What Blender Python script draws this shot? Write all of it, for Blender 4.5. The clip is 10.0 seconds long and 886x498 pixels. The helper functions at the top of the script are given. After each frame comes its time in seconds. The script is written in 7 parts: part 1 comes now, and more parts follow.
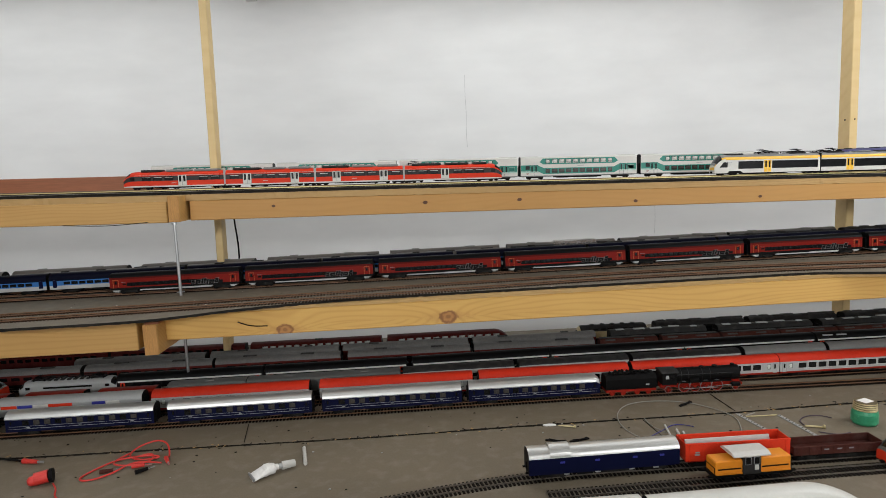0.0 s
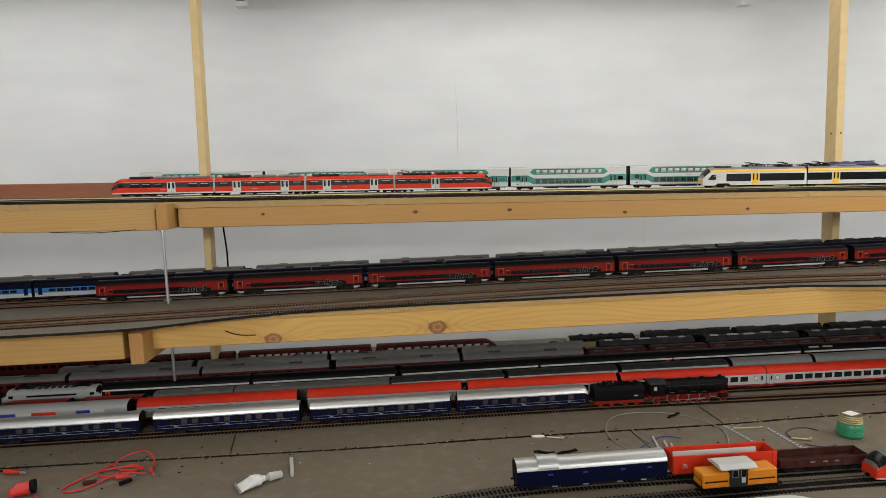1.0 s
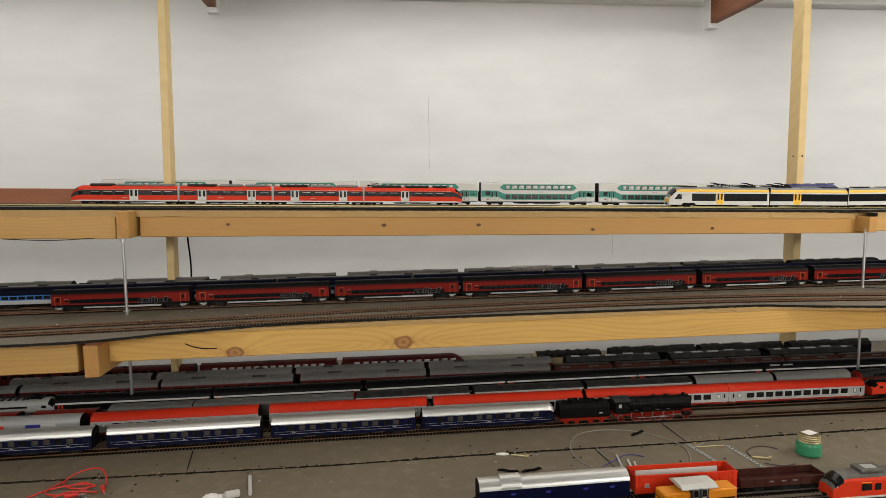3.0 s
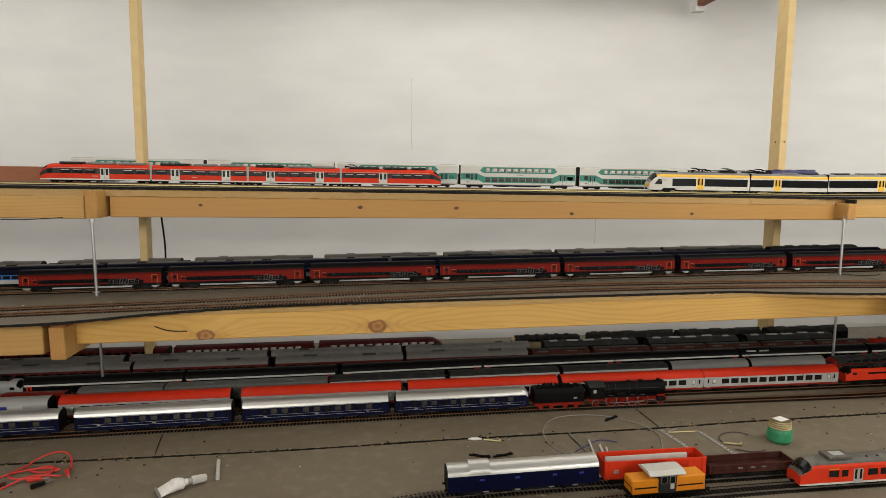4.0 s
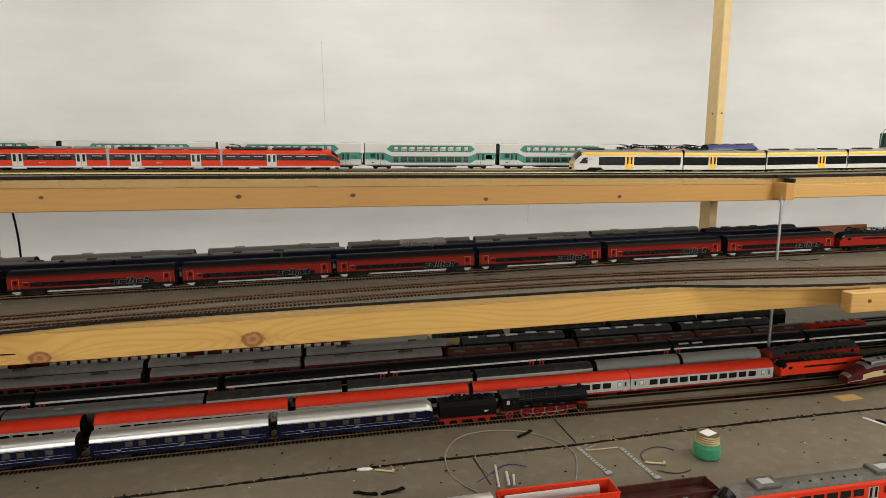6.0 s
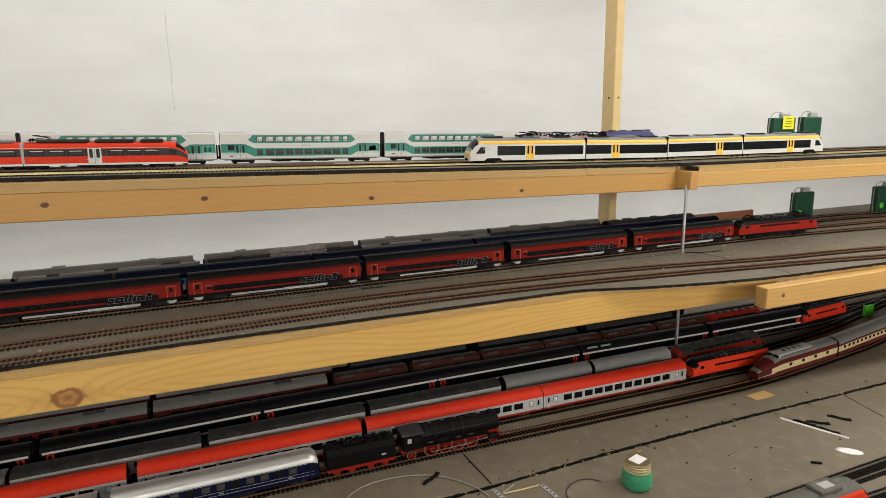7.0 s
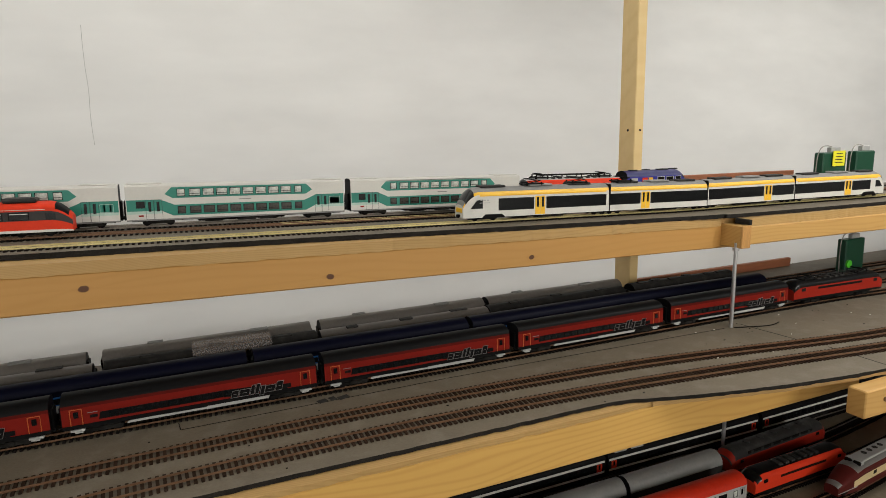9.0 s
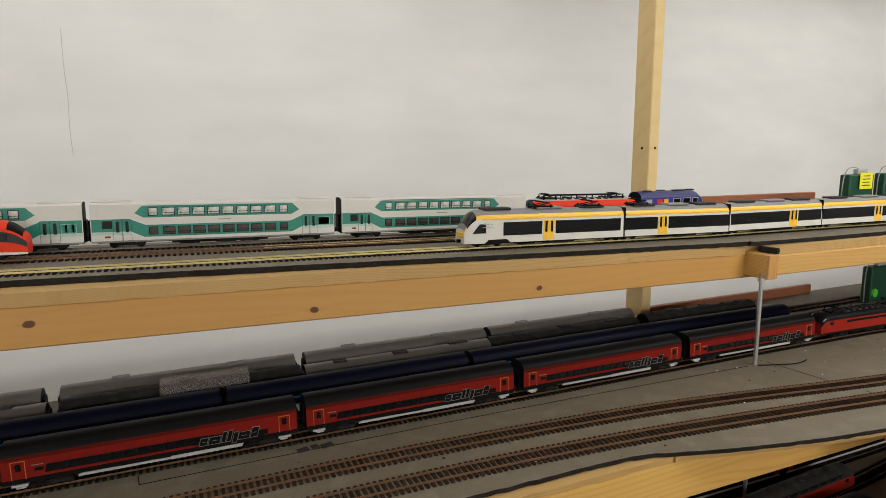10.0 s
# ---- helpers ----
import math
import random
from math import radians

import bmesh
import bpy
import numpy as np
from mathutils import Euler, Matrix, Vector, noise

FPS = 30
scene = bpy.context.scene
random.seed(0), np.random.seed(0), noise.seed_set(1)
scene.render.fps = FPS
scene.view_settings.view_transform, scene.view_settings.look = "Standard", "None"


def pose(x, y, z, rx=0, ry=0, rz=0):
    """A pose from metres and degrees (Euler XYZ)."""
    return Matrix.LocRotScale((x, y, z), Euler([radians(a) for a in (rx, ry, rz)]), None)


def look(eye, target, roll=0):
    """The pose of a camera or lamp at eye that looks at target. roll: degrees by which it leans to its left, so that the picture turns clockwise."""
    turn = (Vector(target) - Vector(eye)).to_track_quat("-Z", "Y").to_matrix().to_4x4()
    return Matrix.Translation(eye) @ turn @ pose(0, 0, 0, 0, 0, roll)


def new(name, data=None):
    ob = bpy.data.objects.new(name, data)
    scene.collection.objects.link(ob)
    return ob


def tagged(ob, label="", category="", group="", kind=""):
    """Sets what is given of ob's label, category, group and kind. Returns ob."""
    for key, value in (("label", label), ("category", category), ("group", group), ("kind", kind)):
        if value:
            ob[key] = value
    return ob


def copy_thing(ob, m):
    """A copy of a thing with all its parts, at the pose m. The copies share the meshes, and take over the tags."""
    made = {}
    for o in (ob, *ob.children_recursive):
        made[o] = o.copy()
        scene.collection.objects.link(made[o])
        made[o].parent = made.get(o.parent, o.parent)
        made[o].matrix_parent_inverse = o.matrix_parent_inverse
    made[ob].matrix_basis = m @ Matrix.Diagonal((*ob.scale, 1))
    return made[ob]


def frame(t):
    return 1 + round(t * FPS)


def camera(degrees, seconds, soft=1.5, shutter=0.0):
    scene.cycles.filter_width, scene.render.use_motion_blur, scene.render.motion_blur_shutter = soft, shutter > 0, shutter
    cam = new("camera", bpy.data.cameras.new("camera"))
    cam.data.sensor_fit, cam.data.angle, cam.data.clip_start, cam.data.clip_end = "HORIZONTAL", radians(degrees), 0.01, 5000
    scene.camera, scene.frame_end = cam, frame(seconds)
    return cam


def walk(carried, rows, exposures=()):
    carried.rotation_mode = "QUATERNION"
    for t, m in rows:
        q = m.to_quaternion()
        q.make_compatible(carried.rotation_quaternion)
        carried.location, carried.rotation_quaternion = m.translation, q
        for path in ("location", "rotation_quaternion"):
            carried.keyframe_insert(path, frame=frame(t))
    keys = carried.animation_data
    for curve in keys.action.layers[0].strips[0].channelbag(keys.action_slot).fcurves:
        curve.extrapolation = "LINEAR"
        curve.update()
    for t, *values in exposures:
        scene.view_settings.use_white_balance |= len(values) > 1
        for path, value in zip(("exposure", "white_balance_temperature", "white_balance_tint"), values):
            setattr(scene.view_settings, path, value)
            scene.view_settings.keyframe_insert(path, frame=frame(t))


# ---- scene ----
cam = camera(71.1, 10.0, soft=0.6)
# One survey unit is 0.93 m: the railway models are to the scale of 1:87.
S = 0.93
PATH = [
    (0, (0.1636, 0.0230, 1.3583), (0.2375, 2.0062, 1.1100), -2.38),
    (0.5, (0.1684, 0.0212, 1.3640), (0.2537, 2.0055, 1.1285), -2.40),
    (1, (0.1647, 0.0240, 1.3642), (0.2709, 2.0082, 1.1370), -1.82),
    (1.5, (0.1618, 0.0291, 1.3667), (0.2863, 2.0141, 1.1569), -1.86),
    (2, (0.1713, 0.0293, 1.3682), (0.3169, 2.0145, 1.1739), -1.69),
    (2.5, (0.1726, 0.0306, 1.3696), (0.3424, 2.0142, 1.1783), -1.15),
    (4, (0.2048, 0.0444, 1.3712), (0.4302, 2.0156, 1.1197), 0.08),
    (4.5, (0.2337, 0.0629, 1.3718), (0.4522, 2.0284, 1.0731), -0.19),
    (5, (0.2563, 0.0782, 1.3718), (0.4757, 2.0432, 1.0707), 0.27),
    (5.2, (0.2710, 0.0878, 1.3742), (0.4991, 2.0523, 1.0762), 0.76),
    (6.3, (0.3534, 0.2629, 1.4069), (0.8345, 2.1658, 1.0231), -1.07),
    (6.5, (0.3530, 0.3076, 1.4003), (0.9452, 2.1809, 1.0265), -1.28),
    (7, (0.3820, 0.3825, 1.3993), (1.0946, 2.2072, 0.9961), -0.75),
    (7.5, (0.4451, 0.4559, 1.4029), (1.1511, 2.2920, 1.0418), 0.61),
    (8, (0.4973, 0.5242, 1.4110), (1.1630, 2.3844, 1.0999), 0.86),
    (8.5, (0.4745, 0.6043, 1.4254), (1.2437, 2.4242, 1.1152), 0.04),
    (9, (0.4813, 0.6562, 1.4373), (1.2619, 2.4640, 1.0872), -0.99),
    (9.5, (0.5022, 0.7012, 1.4402), (1.2669, 2.5183, 1.1034), -0.99),
    (10, (0.5163, 0.7315, 1.4449), (1.2984, 2.5451, 1.1297), -0.19),
]
walk(cam, [(t, look(eye, target, roll)) for t, eye, target, roll in PATH],
     exposures=[(0.0, -0.06, 5800, 10), (1.0, -0.19, 5930, 10), (2.7, -0.15, 6200, 10), (4.0, -0.17, 6400, 10), (5.2, -0.18, 6400, 10), (6.5, -0.02, 6250, 10), (7.2, -0.02, 6200, 10), (8.0, -0.14, 6230, 10), (8.6, -0.27, 6250, 10), (10.0, -0.29, 6280, 10)])

# ---- light: unseen area lamps above and behind the viewer, partly added as fill ----
world = bpy.data.worlds.new("room_world")
scene.world = world
world.use_nodes = True
world.node_tree.nodes["Background"].inputs[0].default_value = (0.75, 0.8, 0.85, 1)
world.node_tree.nodes["Background"].inputs[1].default_value = 0.03


def tube_light(x, y, z, length, power, tilt, broad=0.14):
    """An unseen area lamp, tilted towards the shelves by that many degrees."""
    lamp = bpy.data.lights.new("tube_light", "AREA")
    lamp.shape, lamp.size, lamp.size_y, lamp.energy, lamp.color = "RECTANGLE", length, broad, power, (1.0, 0.96, 0.865)
    ob = new("tube_light", lamp)
    ob.matrix_world = pose(x, y, z, tilt, 0, 0)
    return ob


# Placed from the middle shelf's shadow edge on the table.
for x, power in ((-1.2, 5.2), (0.6, 5.2), (2.4, 5.6)):
    tube_light(x, 1.60, 1.965, 1.5, power, 5, 0.75)
# Placed from the top beam's shadow on the posts.
for x, power in ((-0.9, 14.0), (1.9, 14.5)):
    tube_light(x, -1.2, 1.93, 1.5, power, 66)
# Fill added from the back of the room, with no known fixture.
for x, power in ((-0.9, 12.0), (2.3, 15.0)):
    tube_light(x, -2.3, 1.93, 1.5, power, 78)
# Fill added to brighten the unseen south wall, which bounces it back.
for x in (-0.6, 1.9):
    tube_light(x, -1.9, 1.95, 1.5, 30.0, -35)
# Fill added over the front to brighten table and middle shelf.
for x, power in ((-0.5, 2.5), (1.9, 15.0)):
    tube_light(x, 0.80, 1.95, 1.5, power, 0)


# ---- materials ----
def nodes_of(mat):
    mat.use_nodes = True
    nt = mat.node_tree
    return nt, nt.nodes, nt.links, nt.nodes["Principled BSDF"]


def surface(name, color, rough=0.5, metal=0.0, vary=0.12, grain=300.0, blotch=12.0, bump=0.05, dust=0.0, stretch=(1, 1, 1), coat=0.0, random_tint=0.0, spec=0.5):
    """Paint, plastic, metal or board: a base colour with fine grain, larger blotches, dust and relief."""
    mat = bpy.data.materials.new(name)
    nt, nodes, links, bsdf = nodes_of(mat)
    coord = nodes.new("ShaderNodeTexCoord")
    mapping = nodes.new("ShaderNodeMapping")
    mapping.inputs["Scale"].default_value = stretch
    links.new(coord.outputs["Object"], mapping.inputs["Vector"])
    fine = nodes.new("ShaderNodeTexNoise")
    fine.inputs["Scale"].default_value, fine.inputs["Detail"].default_value = grain, 4
    big = nodes.new("ShaderNodeTexNoise")
    big.inputs["Scale"].default_value, big.inputs["Detail"].default_value = blotch, 5
    for n in (fine, big):
        links.new(mapping.outputs["Vector"], n.inputs["Vector"])
    add = nodes.new("ShaderNodeMath")
    add.operation = "ADD"
    links.new(fine.outputs["Fac"], add.inputs[0])
    links.new(big.outputs["Fac"], add.inputs[1])
    rng = nodes.new("ShaderNodeMapRange")
    rng.inputs["From Min"].default_value, rng.inputs["From Max"].default_value = 0.6, 1.4
    rng.inputs["To Min"].default_value, rng.inputs["To Max"].default_value = 1 - vary, 1 + vary
    links.new(add.outputs[0], rng.inputs["Value"])
    value = rng.outputs["Result"]
    if random_tint:
        info = nodes.new("ShaderNodeObjectInfo")
        tint = nodes.new("ShaderNodeMapRange")
        tint.inputs["To Min"].default_value, tint.inputs["To Max"].default_value = 1 - random_tint, 1 + random_tint
        links.new(info.outputs["Random"], tint.inputs["Value"])
        mul = nodes.new("ShaderNodeMath")
        mul.operation = "MULTIPLY"
        links.new(value, mul.inputs[0])
        links.new(tint.outputs["Result"], mul.inputs[1])
        value = mul.outputs[0]
    scale = nodes.new("ShaderNodeVectorMath")
    scale.operation = "SCALE"
    scale.inputs[0].default_value = color
    links.new(value, scale.inputs["Scale"])
    out = scale.outputs["Vector"]
    if dust:
        speck = nodes.new("ShaderNodeTexNoise")
        speck.inputs["Scale"].default_value, speck.inputs["Detail"].default_value = 40, 8
        links.new(coord.outputs["Object"], speck.inputs["Vector"])
        ramp = nodes.new("ShaderNodeMapRange")
        ramp.inputs["From Min"].default_value, ramp.inputs["From Max"].default_value = 0.5, 0.75
        ramp.inputs["To Max"].default_value = dust
        links.new(speck.outputs["Fac"], ramp.inputs["Value"])
        mix = nodes.new("ShaderNodeMix")
        mix.data_type = "RGBA"
        links.new(ramp.outputs["Result"], mix.inputs["Factor"])
        links.new(out, mix.inputs[6])
        mix.inputs[7].default_value = (0.42, 0.39, 0.34, 1)
        out = mix.outputs[2]
    links.new(out, bsdf.inputs["Base Color"])
    bsdf.inputs["Roughness"].default_value, bsdf.inputs["Metallic"].default_value = rough, metal
    bsdf.inputs["Coat Weight"].default_value, bsdf.inputs["Specular IOR Level"].default_value = coat, spec
    if bump:
        bmp = nodes.new("ShaderNodeBump")
        bmp.inputs["Strength"].default_value, bmp.inputs["Distance"].default_value = bump, 0.001
        links.new(fine.outputs["Fac"], bmp.inputs["Height"])
        links.new(bmp.outputs["Normal"], bsdf.inputs["Normal"])
    return mat


def pine(name, light, dark, knots=(), rings=55.0, rough=0.55, contrast=0.26, ring_color=(0.20, 0.078, 0.022)):
    """Planed softwood, grain along x, in world metres; knots are (x, z, radius) with the grain bending round them."""
    mat = bpy.data.materials.new(name)
    nt, nodes, links, bsdf = nodes_of(mat)
    geo = nodes.new("ShaderNodeNewGeometry")
    sep = nodes.new("ShaderNodeSeparateXYZ")
    links.new(geo.outputs["Position"], sep.inputs[0])

    def math(op, a, b=None, c=None):
        n = nodes.new("ShaderNodeMath")
        n.operation = op
        for i, v in enumerate((a, b, c)):
            if v is None:
                continue
            if isinstance(v, (int, float)):
                n.inputs[i].default_value = v
            else:
                links.new(v, n.inputs[i])
        return n.outputs[0]

    warp = nodes.new("ShaderNodeTexNoise")
    warp.inputs["Scale"].default_value, warp.inputs["Detail"].default_value = 6.0, 2
    mp = nodes.new("ShaderNodeMapping")
    mp.inputs["Scale"].default_value = (0.35, 1, 2.0)
    links.new(geo.outputs["Position"], mp.inputs["Vector"])
    links.new(mp.outputs["Vector"], warp.inputs["Vector"])
    level = math("MULTIPLY_ADD", warp.outputs["Fac"], 0.07, sep.outputs["Z"])
    level = math("MULTIPLY_ADD", sep.outputs["Y"], 0.8, level)
    core = rim = None
    rag = nodes.new("ShaderNodeTexNoise")
    rag.inputs["Scale"].default_value, rag.inputs["Detail"].default_value = 140.0, 4
    links.new(geo.outputs["Position"], rag.inputs["Vector"])
    for kx, kz, kr in knots:
        dx = math("SUBTRACT", sep.outputs["X"], kx)
        dz = math("SUBTRACT", sep.outputs["Z"], kz)

        def ellipse(stretch):
            ex = math("MULTIPLY", dx, stretch)
            return math("SQRT", math("ADD", math("MULTIPLY", ex, ex), math("MULTIPLY", dz, dz)))

        d = ellipse(0.7)
        near = math("POWER", 2.718, math("MULTIPLY", math("DIVIDE", ellipse(0.5), kr * 2.4), -1.0))
        push = math("MULTIPLY", math("MULTIPLY", near, kr * 3.0), math("SIGN", dz))
        level = math("ADD", level, push)
        ragged = math("ADD", math("DIVIDE", d, kr), math("MULTIPLY_ADD", rag.outputs["Fac"], 0.6, -0.30))
        edge = nodes.new("ShaderNodeMapRange")
        edge.inputs["From Min"].default_value, edge.inputs["From Max"].default_value = 1.0, 0.72
        links.new(ragged, edge.inputs["Value"])
        flare = nodes.new("ShaderNodeMapRange")
        flare.inputs["From Min"].default_value, flare.inputs["From Max"].default_value, flare.inputs["To Max"].default_value = 1.1, 0.2, 0.4
        links.new(math("ADD", math("DIVIDE", ellipse(0.22), kr * 0.8), math("MULTIPLY_ADD", rag.outputs["Fac"], 1.2, -0.6)), flare.inputs["Value"])
        spot = math("MAXIMUM", math("MULTIPLY", edge.outputs["Result"], math("MULTIPLY_ADD", rag.outputs["Fac"], 0.7, 0.5)), flare.outputs["Result"])
        core = spot if core is None else math("MAXIMUM", core, spot)
        ring = nodes.new("ShaderNodeMapRange")
        ring.inputs["From Min"].default_value, ring.inputs["From Max"].default_value, ring.inputs["To Max"].default_value = 0.24, 0.04, 0.85
        links.new(math("ABSOLUTE", math("SUBTRACT", ragged, 0.76)), ring.inputs["Value"])
        heart = nodes.new("ShaderNodeMapRange")
        heart.inputs["From Min"].default_value, heart.inputs["From Max"].default_value, heart.inputs["To Max"].default_value = (0.34, 0.16, 0.7) if kr > 0.01 else (1.0, 0.7, 0.95)
        links.new(ragged, heart.inputs["Value"])
        dark_line = math("MAXIMUM", ring.outputs["Result"], heart.outputs["Result"])
        rim = dark_line if rim is None else math("MAXIMUM", rim, dark_line)
    wave = math("SINE", math("MULTIPLY", level, rings * 6.283 / 1.0 * 2.2))
    wave = math("MULTIPLY_ADD", math("POWER", math("MULTIPLY_ADD", wave, 0.5, 0.5), 3.0), 1.7, -0.6)
    streak = nodes.new("ShaderNodeTexNoise")
    streak.inputs["Scale"].default_value, streak.inputs["Detail"].default_value = 90.0, 3
    mp2 = nodes.new("ShaderNodeMapping")
    mp2.inputs["Scale"].default_value = (0.05, 1, 1)
    links.new(geo.outputs["Position"], mp2.inputs["Vector"])
    links.new(mp2.outputs["Vector"], streak.inputs["Vector"])
    patch = nodes.new("ShaderNodeTexNoise")
    patch.inputs["Scale"].default_value = 3.0
    links.new(geo.outputs["Position"], patch.inputs["Vector"])
    fac = math("MULTIPLY_ADD", wave, contrast, 0.30)
    fac = math("ADD", fac, math("MULTIPLY_ADD", streak.outputs["Fac"], 0.5, -0.25))
    fac = math("ADD", fac, math("MULTIPLY_ADD", patch.outputs["Fac"], 0.6, -0.3))
    mix = nodes.new("ShaderNodeMix")
    mix.data_type = "RGBA"
    links.new(fac, mix.inputs["Factor"])
    mix.inputs[6].default_value, mix.inputs[7].default_value = (*light, 1), (*dark, 1)
    out = mix.outputs[2]
    if core is not None:
        mixk = nodes.new("ShaderNodeMix")
        mixk.data_type = "RGBA"
        links.new(core, mixk.inputs["Factor"])
        links.new(out, mixk.inputs[6])
        mixk.inputs[7].default_value = (0.36, 0.155, 0.042, 1)
        mixr = nodes.new("ShaderNodeMix")
        mixr.data_type = "RGBA"
        links.new(rim, mixr.inputs["Factor"])
        links.new(mixk.outputs[2], mixr.inputs[6])
        mixr.inputs[7].default_value = (*ring_color, 1)
        out = mixr.outputs[2]
    links.new(out, bsdf.inputs["Base Color"])
    bsdf.inputs["Roughness"].default_value = rough
    bmp = nodes.new("ShaderNodeBump")
    bmp.inputs["Strength"].default_value, bmp.inputs["Distance"].default_value = 0.15, 0.001
    links.new(streak.outputs["Fac"], bmp.inputs["Height"])
    links.new(bmp.outputs["Normal"], bsdf.inputs["Normal"])
    return mat


M = {}
M["wall"] = surface("white_wall_paint", (0.775, 0.77, 0.76), 0.85, vary=0.085, grain=7, blotch=2.2, bump=0.1, stretch=(0.55, 1, 1.7))
M["ceiling"] = surface("ceiling_paint", (0.76, 0.75, 0.73), 0.9, vary=0.05, grain=80, blotch=3)
M["floor"] = surface("concrete_floor", (0.25, 0.24, 0.23), 0.8, vary=0.2, grain=150, blotch=3)
M["deck"] = surface("grey_deck_paint", (0.150, 0.121, 0.080), 0.62, vary=0.16, grain=500, blotch=7, bump=0.25, dust=0.16)
M["deck_mid"] = surface("grey_deck_paint_worn", (0.126, 0.104, 0.072), 0.62, vary=0.2, grain=420, blotch=9, bump=0.25, dust=0.14)
M["deck_edge"] = surface("frayed_felt_edge", (0.022, 0.020, 0.018), 0.95, vary=0.5, grain=700, blotch=60, bump=1.0, spec=0.06)
M["pine"] = pine("pine_beam", (0.54, 0.32, 0.098), (0.42, 0.215, 0.052), contrast=0.18)
M["post"] = pine("pine_post", (0.72, 0.54, 0.26), (0.60, 0.41, 0.17), rings=10, contrast=0.12)
M["ply"] = pine("raw_plywood_edge", (0.46, 0.29, 0.105), (0.35, 0.20, 0.062), rings=160)
M["endgrain"] = surface("pine_end_grain", (0.46, 0.235, 0.066), 0.7, vary=0.25, grain=700, blotch=160, stretch=(3, 1, 0.3))
M["redwood"] = surface("stained_board", (0.30, 0.105, 0.045), 0.5, vary=0.22, grain=260, blotch=14, stretch=(0.1, 1, 1))
M["rafter"] = surface("old_rafter_wood", (0.20, 0.075, 0.032), 0.7, vary=0.3, grain=120, stretch=(1, 0.1, 1))
M["steel"] = surface("threaded_steel", (0.55, 0.55, 0.56), 0.35, 0.9, vary=0.2, grain=900)
M["rail_rust"] = surface("rusty_rail", (0.15, 0.075, 0.036), 0.5, 0.2, vary=0.3, grain=600)
M["rail_brass"] = surface("brass_rail", (0.62, 0.52, 0.24), 0.35, 0.4, vary=0.15, grain=600)
M["rail_grey"] = surface("nickel_rail", (0.20, 0.17, 0.14), 0.4, 0.6, vary=0.2, grain=600)
M["sleeper"] = surface("dark_sleeper_plastic", (0.01, 0.008, 0.007), 0.75, vary=0.3, grain=500, random_tint=0.25, spec=0.06)
M["sleeper_brown"] = surface("brown_sleeper_plastic", (0.026, 0.015, 0.0095), 0.75, vary=0.3, grain=500, random_tint=0.3, spec=0.06)
M["black"] = surface("black_plastic", (0.006, 0.0055, 0.0055), 0.5, vary=0.25, spec=0.06)
M["underframe"] = surface("underframe_plastic", (0.007, 0.0065, 0.006), 0.7, vary=0.3, dust=0.05, spec=0.06)
M["glass"] = surface("dark_window", (0.006, 0.0065, 0.007), 0.12, vary=0.4, blotch=60, bump=0, spec=0.35)
M["glass_warm"] = surface("tinted_window", (0.062, 0.055, 0.047), 0.15, vary=0.5, blotch=90, bump=0)
M["glass_lit"] = surface("pale_window", (0.55, 0.57, 0.52), 0.2, vary=0.6, blotch=110, bump=0)
M["red"] = surface("signal_red_paint", (0.64, 0.040, 0.012), 0.48, vary=0.08, bump=0, spec=0.14)
M["red_roof"] = surface("red_roof_paint", (0.52, 0.027, 0.008), 0.5, vary=0.12, dust=0.03, bump=0, spec=0.12)
M["red_deep"] = surface("crimson_paint", (0.25, 0.017, 0.009), 0.38, vary=0.08, bump=0, spec=0.06)
M["red_dark"] = surface("dark_maroon_paint", (0.085, 0.014, 0.012), 0.45, vary=0.12, dust=0.04, bump=0, spec=0.06)
M["anthracite"] = surface("anthracite_paint", (0.006, 0.0058, 0.006), 0.42, vary=0.1, bump=0, spec=0.06)
M["express_red"] = surface("crimson_coach_paint", (0.165, 0.0105, 0.0065), 0.36, vary=0.10, bump=0, spec=0.08)
# The coach crimson darkened, for shade put into the colour below the roof.
M["express_shade"] = surface("shaded_crimson_paint", (0.085, 0.007, 0.005), 0.40, vary=0.12, bump=0, spec=0.06)
M["outline"] = surface("dull_silver_outline", (0.17, 0.16, 0.155), 0.5, vary=0.15, bump=0)
M["door_line"] = surface("orange_door_outline", (0.42, 0.10, 0.012), 0.5, vary=0.1, bump=0)
M["navy"] = surface("navy_roof_paint", (0.0035, 0.004, 0.012), 0.45, vary=0.12, bump=0, spec=0.06)
M["blue"] = surface("deep_blue_paint", (0.005, 0.0062, 0.026), 0.3, vary=0.08, bump=0, spec=0.06)
M["sky_blue"] = surface("light_blue_paint", (0.02, 0.12, 0.36), 0.35, vary=0.06, bump=0)
M["white"] = surface("white_plastic", (0.60, 0.585, 0.54), 0.4, vary=0.05, bump=0)
M["offwhite"] = surface("aged_white_paint", (0.53, 0.515, 0.48), 0.45, vary=0.08, bump=0, dust=0.1)
M["ltgrey"] = surface("light_grey_paint", (0.36, 0.36, 0.35), 0.45, vary=0.08, bump=0, dust=0.06)
M["grey"] = surface("grey_roof_paint", (0.19, 0.188, 0.18), 0.5, vary=0.12, dust=0.12, bump=0)
M["silver_grey"] = surface("dusty_silver_roof", (0.20, 0.185, 0.17), 0.42, 0.3, vary=0.12, dust=0.12, bump=0)
M["van_grey"] = surface("van_grey_paint", (0.125, 0.125, 0.118), 0.5, vary=0.15, dust=0.1, bump=0)
# Dark grey of the goods wagon hatches.
M["sooty"] = surface("dark_hatch_grey", (0.075, 0.069, 0.062), 0.55, vary=0.25, dust=0.1, bump=0, spec=0.15)
